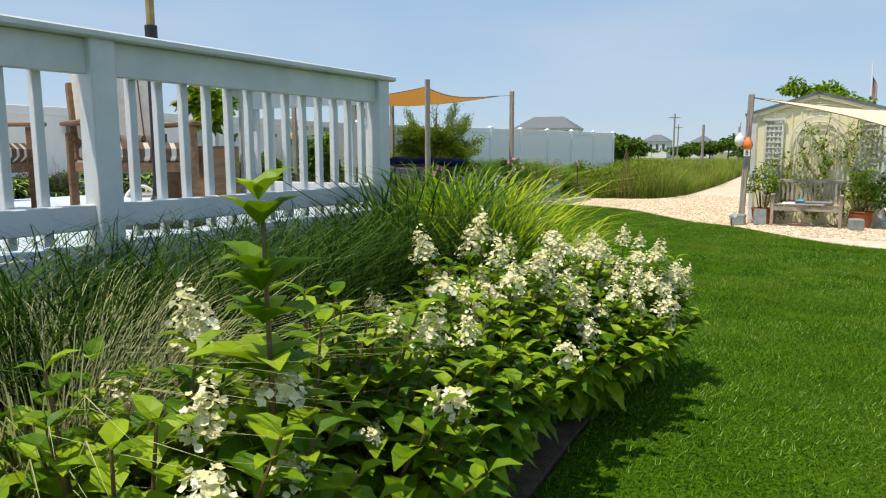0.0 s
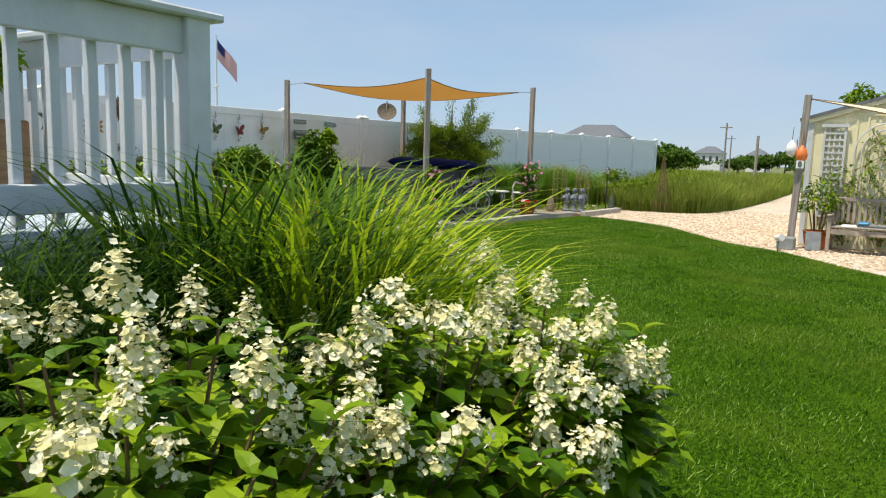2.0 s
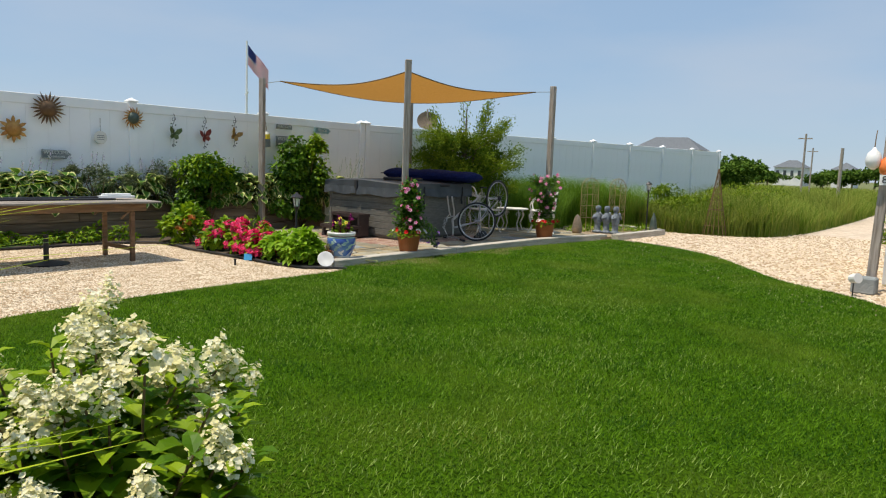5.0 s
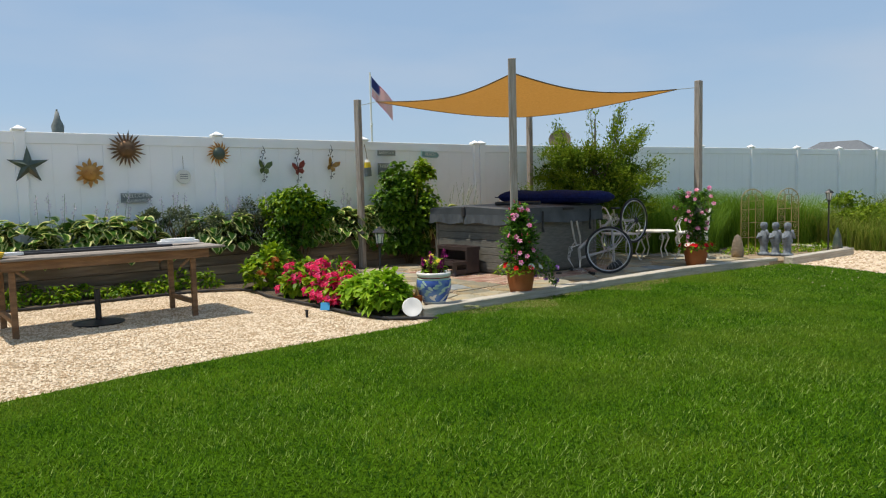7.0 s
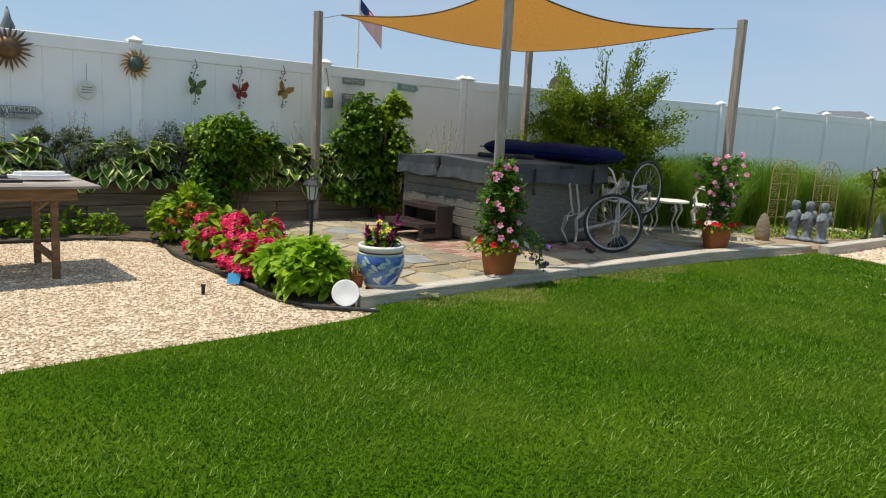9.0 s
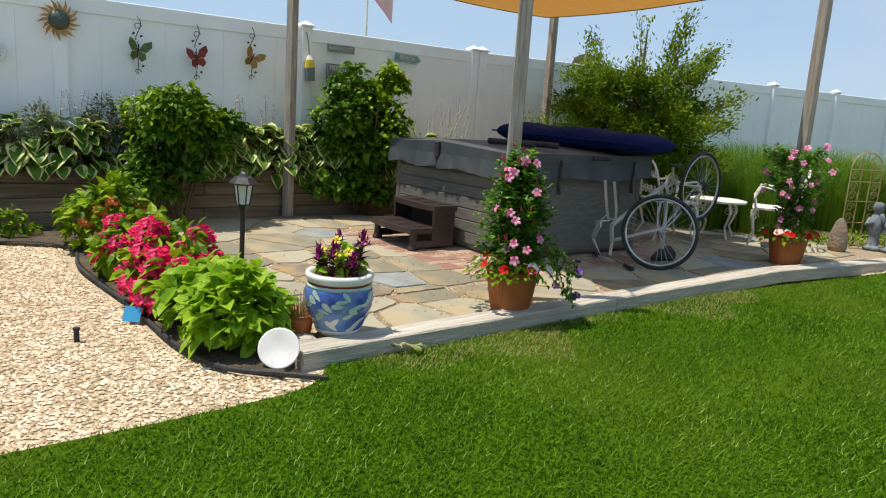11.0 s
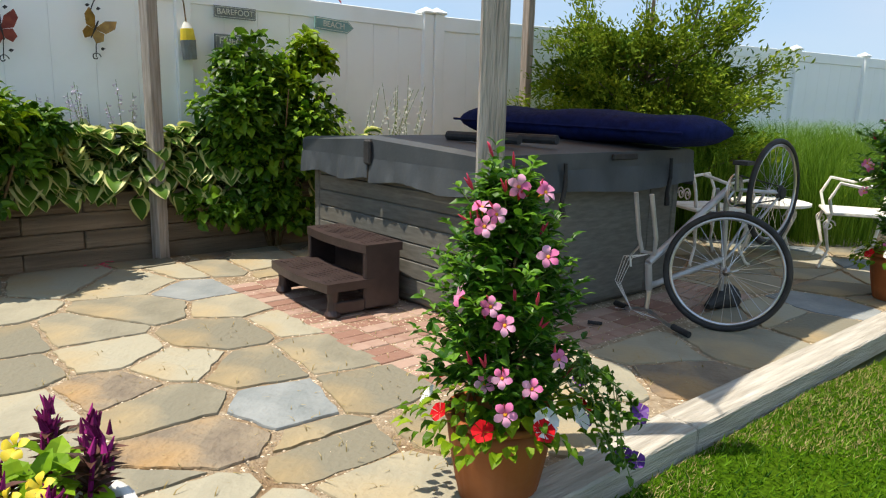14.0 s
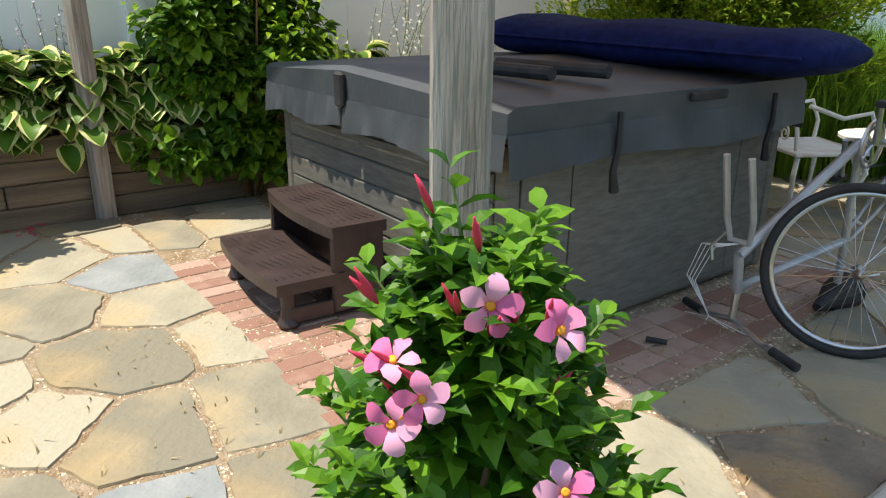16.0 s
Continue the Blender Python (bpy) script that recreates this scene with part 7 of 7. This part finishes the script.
sign(8.08, 1.28, 0.42, 0.13, [("WELCOME", 0.075, 0.025), ("TO PARADISE", 0.042, -0.036)], M["slate"], "slate grey arrow sign reading welcome to paradise", True)
sign(12.30, 1.955, 0.37, 0.095, [("BAREFOOT", 0.065, 0)], M["slate"], "slate grey sign reading barefoot")
sign(12.30, 1.675, 0.37, 0.2, [("FRIENDS", 0.08, 0.045)], M["slate"], "slate grey sign reading friends", bars=((-0.05, 0.28, 0.03),))
sign(13.28, 1.94, 0.42, 0.11, [("BEACH", 0.075, 0)], M["teal"], "teal arrow sign reading beach", True, -3)


def butterfly(y, z, mtl, label, turn):
    b = thing("metal_butterfly", label, "wall ornament", on_fence(y, z, 0, 0.0), "butterfly hangers on the fence")
    bm = bmesh.new()
    tube(bm, arc(lambda t: (0.035 * math.sin(t * 1.1) * (1 - t / 9), 0.34 - 0.055 * t, 0.008), 0, 4.2, 20), 0.0045, 5)
    scroll_pts = arc(lambda t: (0.04 * (1 - t / 8) * math.cos(t), 0.24 + 0.04 * (1 - t / 8) * math.sin(t), 0.008), 0, 6.0, 18)
    tube(bm, scroll_pts, 0.004, 5)
    tube(bm, arc(lambda t: (0.035 * (1 - t / 8) * math.cos(t), -0.2 + 0.035 * (1 - t / 8) * math.sin(t), 0.008), 0, 6.0, 18), 0.004, 5)
    tube(bm, [(0.0, 0.1, 0.008), (0.01, -0.05, 0.008), (0.0, -0.2, 0.008)], 0.004, 5)
    part("wire_scroll", bm, M["black"], b)
    r = Matrix.Rotation(radians(turn), 4, "Z")
    for q in (-1, 1):
        for pts in ([(0.005, 0.0), (0.05, 0.085), (0.125, 0.12), (0.135, 0.06), (0.09, 0.0)], [(0.005, 0.0), (0.08, -0.005), (0.095, -0.06), (0.055, -0.095), (0.015, -0.06)]):
            w = slab([(q * x, yv) for x, yv in pts], 0.0, 0.004)
            bmesh.ops.recalc_face_normals(w, faces=w.faces)
            part("wing", w, mtl, b, m=r @ Matrix.Rotation(-q * 0.45, 4, "Y") @ Matrix.Translation((0, 0, 0.015)))
    part("insect_body", tb([(0, 0.07, 0.018), (0, 0, 0.02), (0, -0.07, 0.016)], [0.005, 0.009, 0.004], 7), M["black"], b, m=r)
    for (x, yv) in ((-0.04, 0.17), (0.035, 0.15), (0.05, -0.14)):
        part("wire_leaf", slab([(x - 0.015, yv), (x, yv - 0.012), (x + 0.02, yv + 0.005), (x, yv + 0.015)], 0.006, 0.009), M["black"], b)
    return b


butterfly(9.98, 1.69, M["butter_g"], "green metal butterfly on a scrolled wire hanger", -8)
butterfly(10.57, 1.68, M["butter_r"], "red metal butterfly on a scrolled wire hanger", 12)
butterfly(11.18, 1.73, M["butter_y"], "amber metal butterfly on a scrolled wire hanger", -25)
b = thing("fence_buoy", "wooden lobster buoy painted yellow and blue", "buoy", on_fence(11.87, 1.68, 4, 0.06))
part("upper_half", tb([(0, 0.0, 0), (0, 0.1, 0), (0, 0.16, 0)], [0.058, 0.05, 0.02], 14), M["letter"], b)
part("yellow_band", tb([(0, 0.02, 0), (0, 0.11, 0)], [0.06, 0.05], 14), M["yellow"], b)
part("lower_half", tb([(0, -0.13, 0), (0, 0.02, 0)], [0.055, 0.06], 14), M["slate"], b)
part("rope", tb([(0, 0.15, 0), (0.005, 0.3, -0.02), (0, 0.42, -0.05)], 0.006, 5), M["stem"], b)


# ---- shed and its corner ----
SY = 14.0
shed = thing("shed", "pale yellow garden shed with a low gable roof", "shed")
xl, xr, xp, ze, zp, yb = -1.93, 0.36, -0.79, 2.05, 2.40, 17.2
bm = bmesh.new()
f = [bm.verts.new(p) for p in ((xl, SY, -0.02), (xr, SY, -0.02), (xr, SY, ze), (xp, SY, zp), (xl, SY, ze))]
g = [bm.verts.new(p) for p in ((xl, yb, -0.02), (xr, yb, -0.02), (xr, yb, ze), (xp, yb, zp), (xl, yb, ze))]
bm.faces.new(f)
bm.faces.new(g[::-1])
for i in range(5):
    bm.faces.new((f[i], g[i], g[(i + 1) % 5], f[(i + 1) % 5]))
bmesh.ops.recalc_face_normals(bm, faces=bm.faces)
part("wall", bm, M["shed"], shed)
for k in range(15):
    x = xl + 0.08 + k * 0.155
    if x < xr:
        ht = ze + (zp - ze) * (1 - abs(x - xp) / (xp - xl)) - 0.06
        part("batten", bx((x, SY - 0.008, ht / 2), (0.03, 0.016, ht)), M["shed"], shed)
for q, x0 in ((1, xl), (-1, xr)):
    a, e = V((xp, 0, zp)), V((x0 - q * 0.12, 0, ze - 0.03))
    mid, ln = (a + e) / 2, (a - e).length
    ang = math.atan2(a.z - e.z, a.x - e.x)
    part("roof", bx((mid.x, (SY + yb) / 2 + 0.02, mid.z + 0.045), (ln + 0.02, yb - SY + 0.2, 0.05), Matrix.Rotation(-ang, 4, "Y")), M["roof"], shed, "grey shingled roof slope")
    part("verge_board", bx((mid.x, SY - 0.05, mid.z), (ln, 0.025, 0.09), Matrix.Rotation(-ang, 4, "Y")), M["shed"], shed)
    part("corner_board", bx((x0 + q * 0.04, SY - 0.014, ze / 2), (0.08, 0.028, ze - 0.02)), M["paint"], shed)
for k in range(4):
    part("vent_slat", bx((xp, SY - 0.02, 2.14 + 0.04 * k), (0.42 - 0.07 * k, 0.03, 0.02)), M["shed"], shed)


def lattice(cx, w, z0, z1):
    t = thing("lattice_panel", "white wooden lattice panel fixed to the shed wall", "trellis", Matrix.Translation((cx, SY - 0.045, 0)), "white shed lattices")
    for s in (-1, 1):
        part("stile", bx((s * w / 2, 0, (z0 + z1) / 2), (0.035, 0.03, z1 - z0)), M["paint"], t)
    n = int((z1 - z0) / 0.1)
    for k in range(n + 1):
        part("slat", bx((0, -0.004, z0 + k * (z1 - z0) / n), (w, 0.014, 0.028)), M["paint"], t)
    for k in range(1, 4):
        part("upright", bx((-w / 2 + k * w / 4, 0.006, (z0 + z1) / 2), (0.022, 0.012, z1 - z0)), M["paint"], t)
    part("cap", bx((0, -0.01, z1 + 0.02), (w + 0.1, 0.05, 0.05)), M["paint"], t)
    return t


lattice(-1.53, 0.3, 0.5, 1.95)
lattice(0.08, 0.3, 0.5, 1.95)
ar = thing("arched_trellis", "white arched wire trellis with a climbing rose", "trellis", Matrix.Translation((xp + 0.02, SY - 0.06, 0)))
for r in (0.46, 0.36):
    part("arch", tb([(-r, 0, 0.4)] + arc(lambda t: (-r * math.cos(t), 0, 1.55 + r * math.sin(t)), 0, math.pi, 15) + [(r, 0, 0.4)], 0.012, 6), M["paint"], ar)
for x in (-0.24, -0.08, 0.08, 0.24):
    part("bar", tb([(x, 0, 0.4), (x, 0, 1.7)], 0.007, 5), M["paint"], ar)
rs = np.random.default_rng(33)
for cx, wid, zt, n in ((-1.3, 0.35, 1.35, 260), (-0.75, 0.55, 1.85, 480), (-0.1, 0.5, 1.95, 520)):
    cl = thing("climbing_rose", "sparse green climbing rose trained on the shed wall", "climber", Matrix.Translation((cx, SY - 0.12, 0)), "shed climbers")
    bm = bmesh.new()
    P, D = [], []
    for k in range(9):
        pts = [V((rs.uniform(-0.1, 0.1), 0, 0.1))]
        for i in range(5):
            pts.append(V((rs.normal(0, wid * 0.5), rs.uniform(-0.06, 0.03), 0.1 + (i + 1) / 5 * zt * rs.uniform(0.75, 1.05))))
        pts = sorted(pts, key=lambda q: q.z)
        tube(bm, pts, 0.005, 4)
        for j in range(n // 9):
            i = int(rs.integers(0, 5))
            P.append(tuple(pts[i].lerp(pts[i + 1], rs.uniform(0, 1)) + V(rs.normal(0, 0.05, 3))))
            D.append(tuple(rs.normal(0, 1, 3)))
    part("cane", bm, M["stem"], cl)
    P = np.array(P)
    tagged(leaves("foliage", P, np.array(D), rs.normal(0, 0.5, P.shape) + np.array([[0, -0.5, 1.0]]), 0.06, 0.036, M["leaf"], cl), kind="stuff")
be = thing("garden_bench", "weathered slatted teak bench against the shed", "bench", pose(-0.86, 13.42, -0.016))
for s in (-1, 1):
    part("front_leg", bx((s * 0.56, -0.22, 0.28), (0.055, 0.055, 0.56), bevel=0.005), M["bench"], be)
    part("back_leg", bx((s * 0.56, 0.22, 0.42), (0.055, 0.05, 0.84), bevel=0.005), M["bench"], be)
    part("arm", bx((s * 0.56, -0.02, 0.58), (0.07, 0.52, 0.03), bevel=0.006), M["bench"], be)
for k in range(5):
    part("seat_slat", bx((0, -0.2 + k * 0.09, 0.40), (1.1, 0.075, 0.022), bevel=0.003), M["bench"], be)
part("front_rail", bx((0, -0.22, 0.33), (1.08, 0.03, 0.08)), M["bench"], be)
part("top_rail", bx((0, 0.22, 0.82), (1.1, 0.04, 0.06), bevel=0.006), M["bench"], be)
for k in range(14):
    part("back_slat", bx((-0.5 + k * 0.077, 0.22, 0.63), (0.04, 0.018, 0.34)), M["bench"], be)
for k, (mt, x, wd) in enumerate((("whiteplastic", -0.05, 0.5), ("slate", 0.12, 0.44), ("blueplastic", -0.1, 0.1))):
    o = thing("beach_mat", "folded pale mat lying on the bench", "mat", pose(-0.86 + x, 13.32 - 0.02 * k, 0.405 + 0.03 * k), "mats on the bench")
    part("fold", bx((0, 0, 0), (wd * 1.4, 0.3, 0.03), bevel=0.01), M[mt], o)
for x, h in ((-1.62, 0.62), (0.02, 0.5)):
    cpot = clay_pot("shed_pot", "terracotta pot with a leafy shrub beside the bench", pose(x, 13.55, -0.016), 0.2, 0.3, "pots beside the bench")
    leafy_bush("potted_shrub", "loose green shrub growing in a terracotta pot", (x, 13.55, h), (0.3, 0.26, 0.38), 700, 0.06, 0.03, M["leaf"], "potted shrubs by the shed", zb=0.1)
leafy_bush("potted_shrub", "dark leafy shrub beside the shed corner", (0.5, 13.5, 0.5), (0.35, 0.35, 0.55), 900, 0.07, 0.04, M["leaf_dark"], "potted shrubs by the shed")
blk = tagged(part("stone_block", bx((0, 0, 0.1), (0.22, 0.2, 0.2), bevel=0.02), M["stone_blue"], m=pose(-0.05, 13.05, -0.016, 0, 0, 20)), "small pale stone block beside the bench", "stone block")
sl = thing("slate_board", "grey slate board leaning on a pot", "board", pose(-1.62, 13.2, 0.14, 70, 0, 8))
part("board", bx((0, 0, 0), (0.22, 0.3, 0.015), bevel=0.003), M["slate"], sl)
pD = (-1.97, 13.35)
o = part("sail_post", bx((0, 0, 1.22), (0.1, 0.1, 2.44), bevel=0.006), M["post"], m=pose(pD[0], pD[1], -0.02, 0, 1.8, 0))
tagged(o, "weathered grey post with hanging buoys beside the path", "post")
o = part("post_footing", bx((0, 0, 0.1), (0.26, 0.22, 0.2), bevel=0.02), M["stone_blue"], m=pose(-1.99, 13.1, -0.016))
tagged(o, "pale concrete footing block at the post", "footing")
for k, (dx, z, mt, nm) in enumerate(((-0.13, 1.58, "whiteplastic", "white round mooring buoy hanging on the post"), (0.02, 1.5, "orangeplastic", "orange buoy with a number tag hanging on the post"))):
    b = thing("mooring_buoy", nm, "buoy", pose(pD[0] + dx + 0.05, pD[1] - 0.12, z), "buoys on the post")
    part("float", lathe([(0.02, -0.13), (0.075, -0.09), (0.09, -0.02), (0.07, 0.06), (0.03, 0.1), (0.012, 0.13)], 18), M[mt], b, smooth=True)
    part("rope", tb([(0, 0, 0.12), (0, 0.03, 0.25), (0, 0.07, 0.33)], 0.006, 5), M["stem"], b)
    if k:
        part("tag", bx((0, -0.09, -0.17), (0.11, 0.012, 0.12)), M["whiteplastic"], b)
        me = text_mesh("8", 0.12)
        me.materials.clear()
        me.materials.append(M["black"])
        t = new("numeral", me)
        t.parent = b
        t.matrix_basis = Matrix.Translation((0, -0.099, -0.17)) @ Matrix.Rotation(radians(90), 4, "X")
sl2 = thing("spotlight", "small white and black garden spotlight on a spike", "lamp", pose(-2.05, 12.75, -0.016))
part("spike", tb([(0, 0, 0), (0, 0, 0.18)], 0.008, 6), M["black"], sl2)
part("head", tb([(-0.03, 0.02, 0.2), (0.05, -0.04, 0.22)], [0.05, 0.06], 12), M["glaze_white"], sl2)
cs = thing("cream_sail", "cream fabric shade sail stretched from the post past the shed", "shade sail")
sail_mesh([V((-1.9, 13.32, 2.36)), V((0.75, 12.5, 1.58)), V((2.6, 12.7, 2.1)), V((0.6, 13.2, 1.92))], 0.2, M["sail_pale"], cs, 16, 0.0)
part("tie_rope", tb([V((-1.9, 13.32, 2.36)), V((-1.94, 13.35, 2.38))], 0.006, 5), M["chrome"], cs)


# ---- far things ----
def flagpole(x, y, h, arm, size, droop, label):
    f = thing("flagpole", label, "flagpole", Matrix.Translation((x, y, 0)), "white flagpoles")
    part("pole", tb([(0, 0, -0.1), (0, 0, h)], [0.06, 0.035], 8), M["whiteplastic"], f)
    part("yard_arm", tb([(-0.6, 0.35, arm), (0.6, -0.35, arm)], 0.03, 6), M["whiteplastic"], f)
    fl = thing("national_flag", "striped red and white flag with a blue canton", "flag", Matrix.Translation((x, y, h)) @ Matrix.Rotation(radians(58), 4, "Z"), "flags on poles")
    w, hh = size
    for k in range(13):
        v, fc = [], []
        n = 10
        z0, z1 = -0.15 - hh * k / 13, -0.15 - hh * (k + 1) / 13
        x0 = 0.4 * w if k < 7 else 0.0
        for i in range(n + 1):
            u = x0 + (w - x0) * i / n
            yv = 0.07 * w * math.sin(u / w * 7)
            du, dz = 0.05 + u * math.cos(radians(droop)), u * math.sin(radians(droop))
            v += [(du, yv, z0 - dz), (du, yv, z1 - dz)]
        fc = [(2 * i, 2 * i + 2, 2 * i + 3, 2 * i + 1) for i in range(n)]
        link_mesh("stripe", v, np.array(fc), M["flag_white"] if k % 2 else M["flag_red"], fl)
    v, n = [], 6
    for i in range(n + 1):
        u = 0.4 * w * i / n
        yv = 0.07 * w * math.sin(u / w * 7)
        du, dz = 0.05 + u * math.cos(radians(droop)), u * math.sin(radians(droop))
        v += [(du, yv, -0.15 - dz), (du, yv, -0.15 - hh * 7 / 13 - dz)]
    link_mesh("canton", v, np.array([(2 * i, 2 * i + 2, 2 * i + 3, 2 * i + 1) for i in range(n)]), M["flag_blue"], fl)


flagpole(-26.3, 21.6, 6.17, 4.02, (1.3, 0.8), 50, "white flagpole with a yard arm beyond the fence")
flagpole(0.3, 40.0, 5.6, 3.3, (1.5, 1.0), 75, "white flagpole with a yard arm beyond the shed")


def far_house(x, y, w, d, ze, zr, label, turn=0.0, wall="housewall", nwin=4):
    h = thing("house", label, "house", pose(x, y, -0.1, 0, 0, turn), "distant houses")
    part("wall", bx((0, 0, ze / 2), (w, d, ze)), M[wall], h)
    bm = bmesh.new()
    e = [bm.verts.new(p) for p in ((-w / 2 - 0.3, -d / 2 - 0.3, ze), (w / 2 + 0.3, -d / 2 - 0.3, ze), (w / 2 + 0.3, d / 2 + 0.3, ze), (-w / 2 - 0.3, d / 2 + 0.3, ze))]
    r0, r1 = bm.verts.new((-w / 2 + d * 0.35, 0, zr)), bm.verts.new((w / 2 - d * 0.35, 0, zr))
    for q in ((e[0], e[1], r1, r0), (e[1], e[2], r1), (e[2], e[3], r0, r1), (e[3], e[0], r0), (e[3], e[2], e[1], e[0])):
        bm.faces.new(q)
    part("roof", bm, M["roof"], h)
    for k in range(nwin):
        wx = -w / 2 + w * (k + 0.5) / nwin
        wn_ = part("window", bx((wx, -d / 2 - 0.03, ze - 1.1), (w / nwin * 0.5, 0.06, 1.2)), M["paint"], h)
        part("pane", bx((wx, -d / 2 - 0.07, ze - 1.1), (w / nwin * 0.4, 0.03, 1.05)), M["pane"], wn_)
    return h


far_house(-66.5, 166.7, 15.0, 11.0, 6.9, 9.9, "house with a grey hipped roof beyond the fence", 8)
far_house(-36, 150, 5, 5, 3.4, 4.8, "white house on the horizon among trees")
far_house(-27, 150, 3.5, 5, 3.2, 4.6, "white house on the horizon among trees")
far_house(-52, 80, 5, 5, 3.3, 4.6, "low house with a grey roof behind the fence")


def far_tree(x, y, r, h, seed, mtl="leaf_far", n=1600):
    t = thing("tree", "distant green tree on the horizon", "tree", Matrix.Translation((x, y, -0.1)), "distant trees")
    part("trunk", tb([(0, 0, 0), (0.1, 0, h * 0.5), (0, 0.1, h * 0.8)], [0.12, 0.09, 0.03], 6), M["bark"], t)
    for k in range(3):
        crown("crown", (r * 0.4 * math.cos(seed + k * 2.1), 0.3 * r * math.sin(seed + k), h * (0.55 + 0.12 * k)), (r * 0.75, r * 0.75, h * 0.28), n // 3, r * (0.12 if n < 2500 else 0.075), r * (0.08 if n < 2500 else 0.05), M[mtl], t, lump=0.25, blobs=7)
    return t


rs = np.random.default_rng(51)
for k in range(30):
    yv = rs.uniform(70, 120)
    far_tree(-42 + 1.9 * k * yv / 95 + rs.normal(0, 0.8), yv, rs.uniform(1.5, 2.6), rs.uniform(1.9, 3.2), k)
for k, (x, y, r, h) in enumerate(((-12.6, 42, 1.9, 2.1), (-14.5, 47, 2.1, 2.4), (-7.6, 60, 1.8, 2.3), (-16.5, 52, 1.9, 2.2))):
    far_tree(x, y, r, h, 40 + k)
far_tree(-1.4, 27.5, 2.1, 3.9, 60, "leaf", 7000)
for x, y, h, r in ((-10.1, 45, 3.75, 0.05), (-9.2, 49.7, 3.2, 0.085), (-13.0, 60, 3.6, 0.05), (-8.6, 62, 3.4, 0.05), (-40.0, 27.4, 3.6, 0.07)):
    u = thing("utility_pole", "dark wooden pole standing in the field", "pole", Matrix.Translation((x, y, -0.08)), "poles in the field")
    part("pole", tb([(0, 0, 0), (0.02, 0, h)], [r * 1.2, r], 8), M["post"], u)
    if y > 26 and h > 3.5:
        part("cross_arm", bx((0, 0, h - 0.25), (0.7, 0.06, 0.06)), M["post"], u)
w = thing("overhead_wire", "thin overhead wires beyond the fence", "wire")
for k in range(3):
    part("wire", tb([(-40, 27.4, 3.4 - 0.12 * k), (-40, 14, 3.1 - 0.12 * k), (-40, 0, 3.3 - 0.12 * k), (-40, -12, 3.5 - 0.12 * k)], 0.012, 4), M["black"], w)
um = thing("closed_umbrella", "closed grey patio umbrella showing above the fence", "umbrella", Matrix.Translation((-32.1, 11.16, 0)) @ Matrix.Scale(1.41, 4))
part("pole", tb([(0, 0, 0), (0, 0, 3.35)], 0.025, 8), M["post"], um)
part("folded_canopy", lathe([(0.05, 2.0), (0.16, 2.2), (0.13, 2.6), (0.16, 2.9), (0.08, 3.1), (0.04, 3.3)], 14), M["slate"], um, smooth=True)
di = thing("mesh_dish", "round rusty wire-mesh dish on a pole behind the fence", "dish antenna", Matrix.Translation((-22.6, 28.9, 0)))
part("pole", tb([(0, 0, 0), (0, 0, 3.9)], 0.035, 8), M["post"], di)
part("reflector", lathe([(0.02, 0.0), (0.45, 0.08), (0.75, 0.22), (0.77, 0.24), (0.45, 0.10), (0.02, 0.02)], 28), M["bark"], di, m=Matrix.Translation((0.05, -0.05, 3.3)) @ Matrix.Scale(0.62, 4) @ Euler((radians(62), 0, radians(40))).to_matrix().to_4x4())


# pulled weed on the grass and fallen petals on the paving
wd = thing("weed_sprig", "wilted pale green weed sprig lying on the grass", "weed", pose(-7.23, 9.92, 0.03, 0, 0, 60))
part("stem", tb([(-0.2, 0, 0), (-0.05, 0.03, 0.006), (0.08, 0.0, 0.01), (0.2, 0.03, 0.012)], 0.004, 5), M["stem_g"], wd)
rs = np.random.default_rng(77)
P = np.stack([rs.uniform(0, 0.2, 26), rs.normal(0.01, 0.015, 26), np.full(26, 0.012)], 1)
tagged(leaves("foliage", P, np.stack([rs.normal(0.5, 0.4, 26), rs.normal(0, 1, 26), np.full(26, 0.15)], 1), np.array([[0, 0, 1.0]]) + 0 * P, 0.07, 0.014, M["reed_pale"], wd), kind="stuff")
fp = thing("fallen_petals", "fallen pink petals scattered on the paving", "petals", pose(-11.39, 10.98, PZ + 0.004))
for k in range(14):
    part("petal", slab([(0, 0), (0.02, 0.008), (0.026, 0.02), (0.012, 0.024)], 0, 0.002), M["magenta"], fp, m=Matrix.Translation((rs.normal(0, 0.09), rs.normal(0, 0.05), 0)) @ Matrix.Rotation(rs.uniform(0, 6), 4, "Z"))
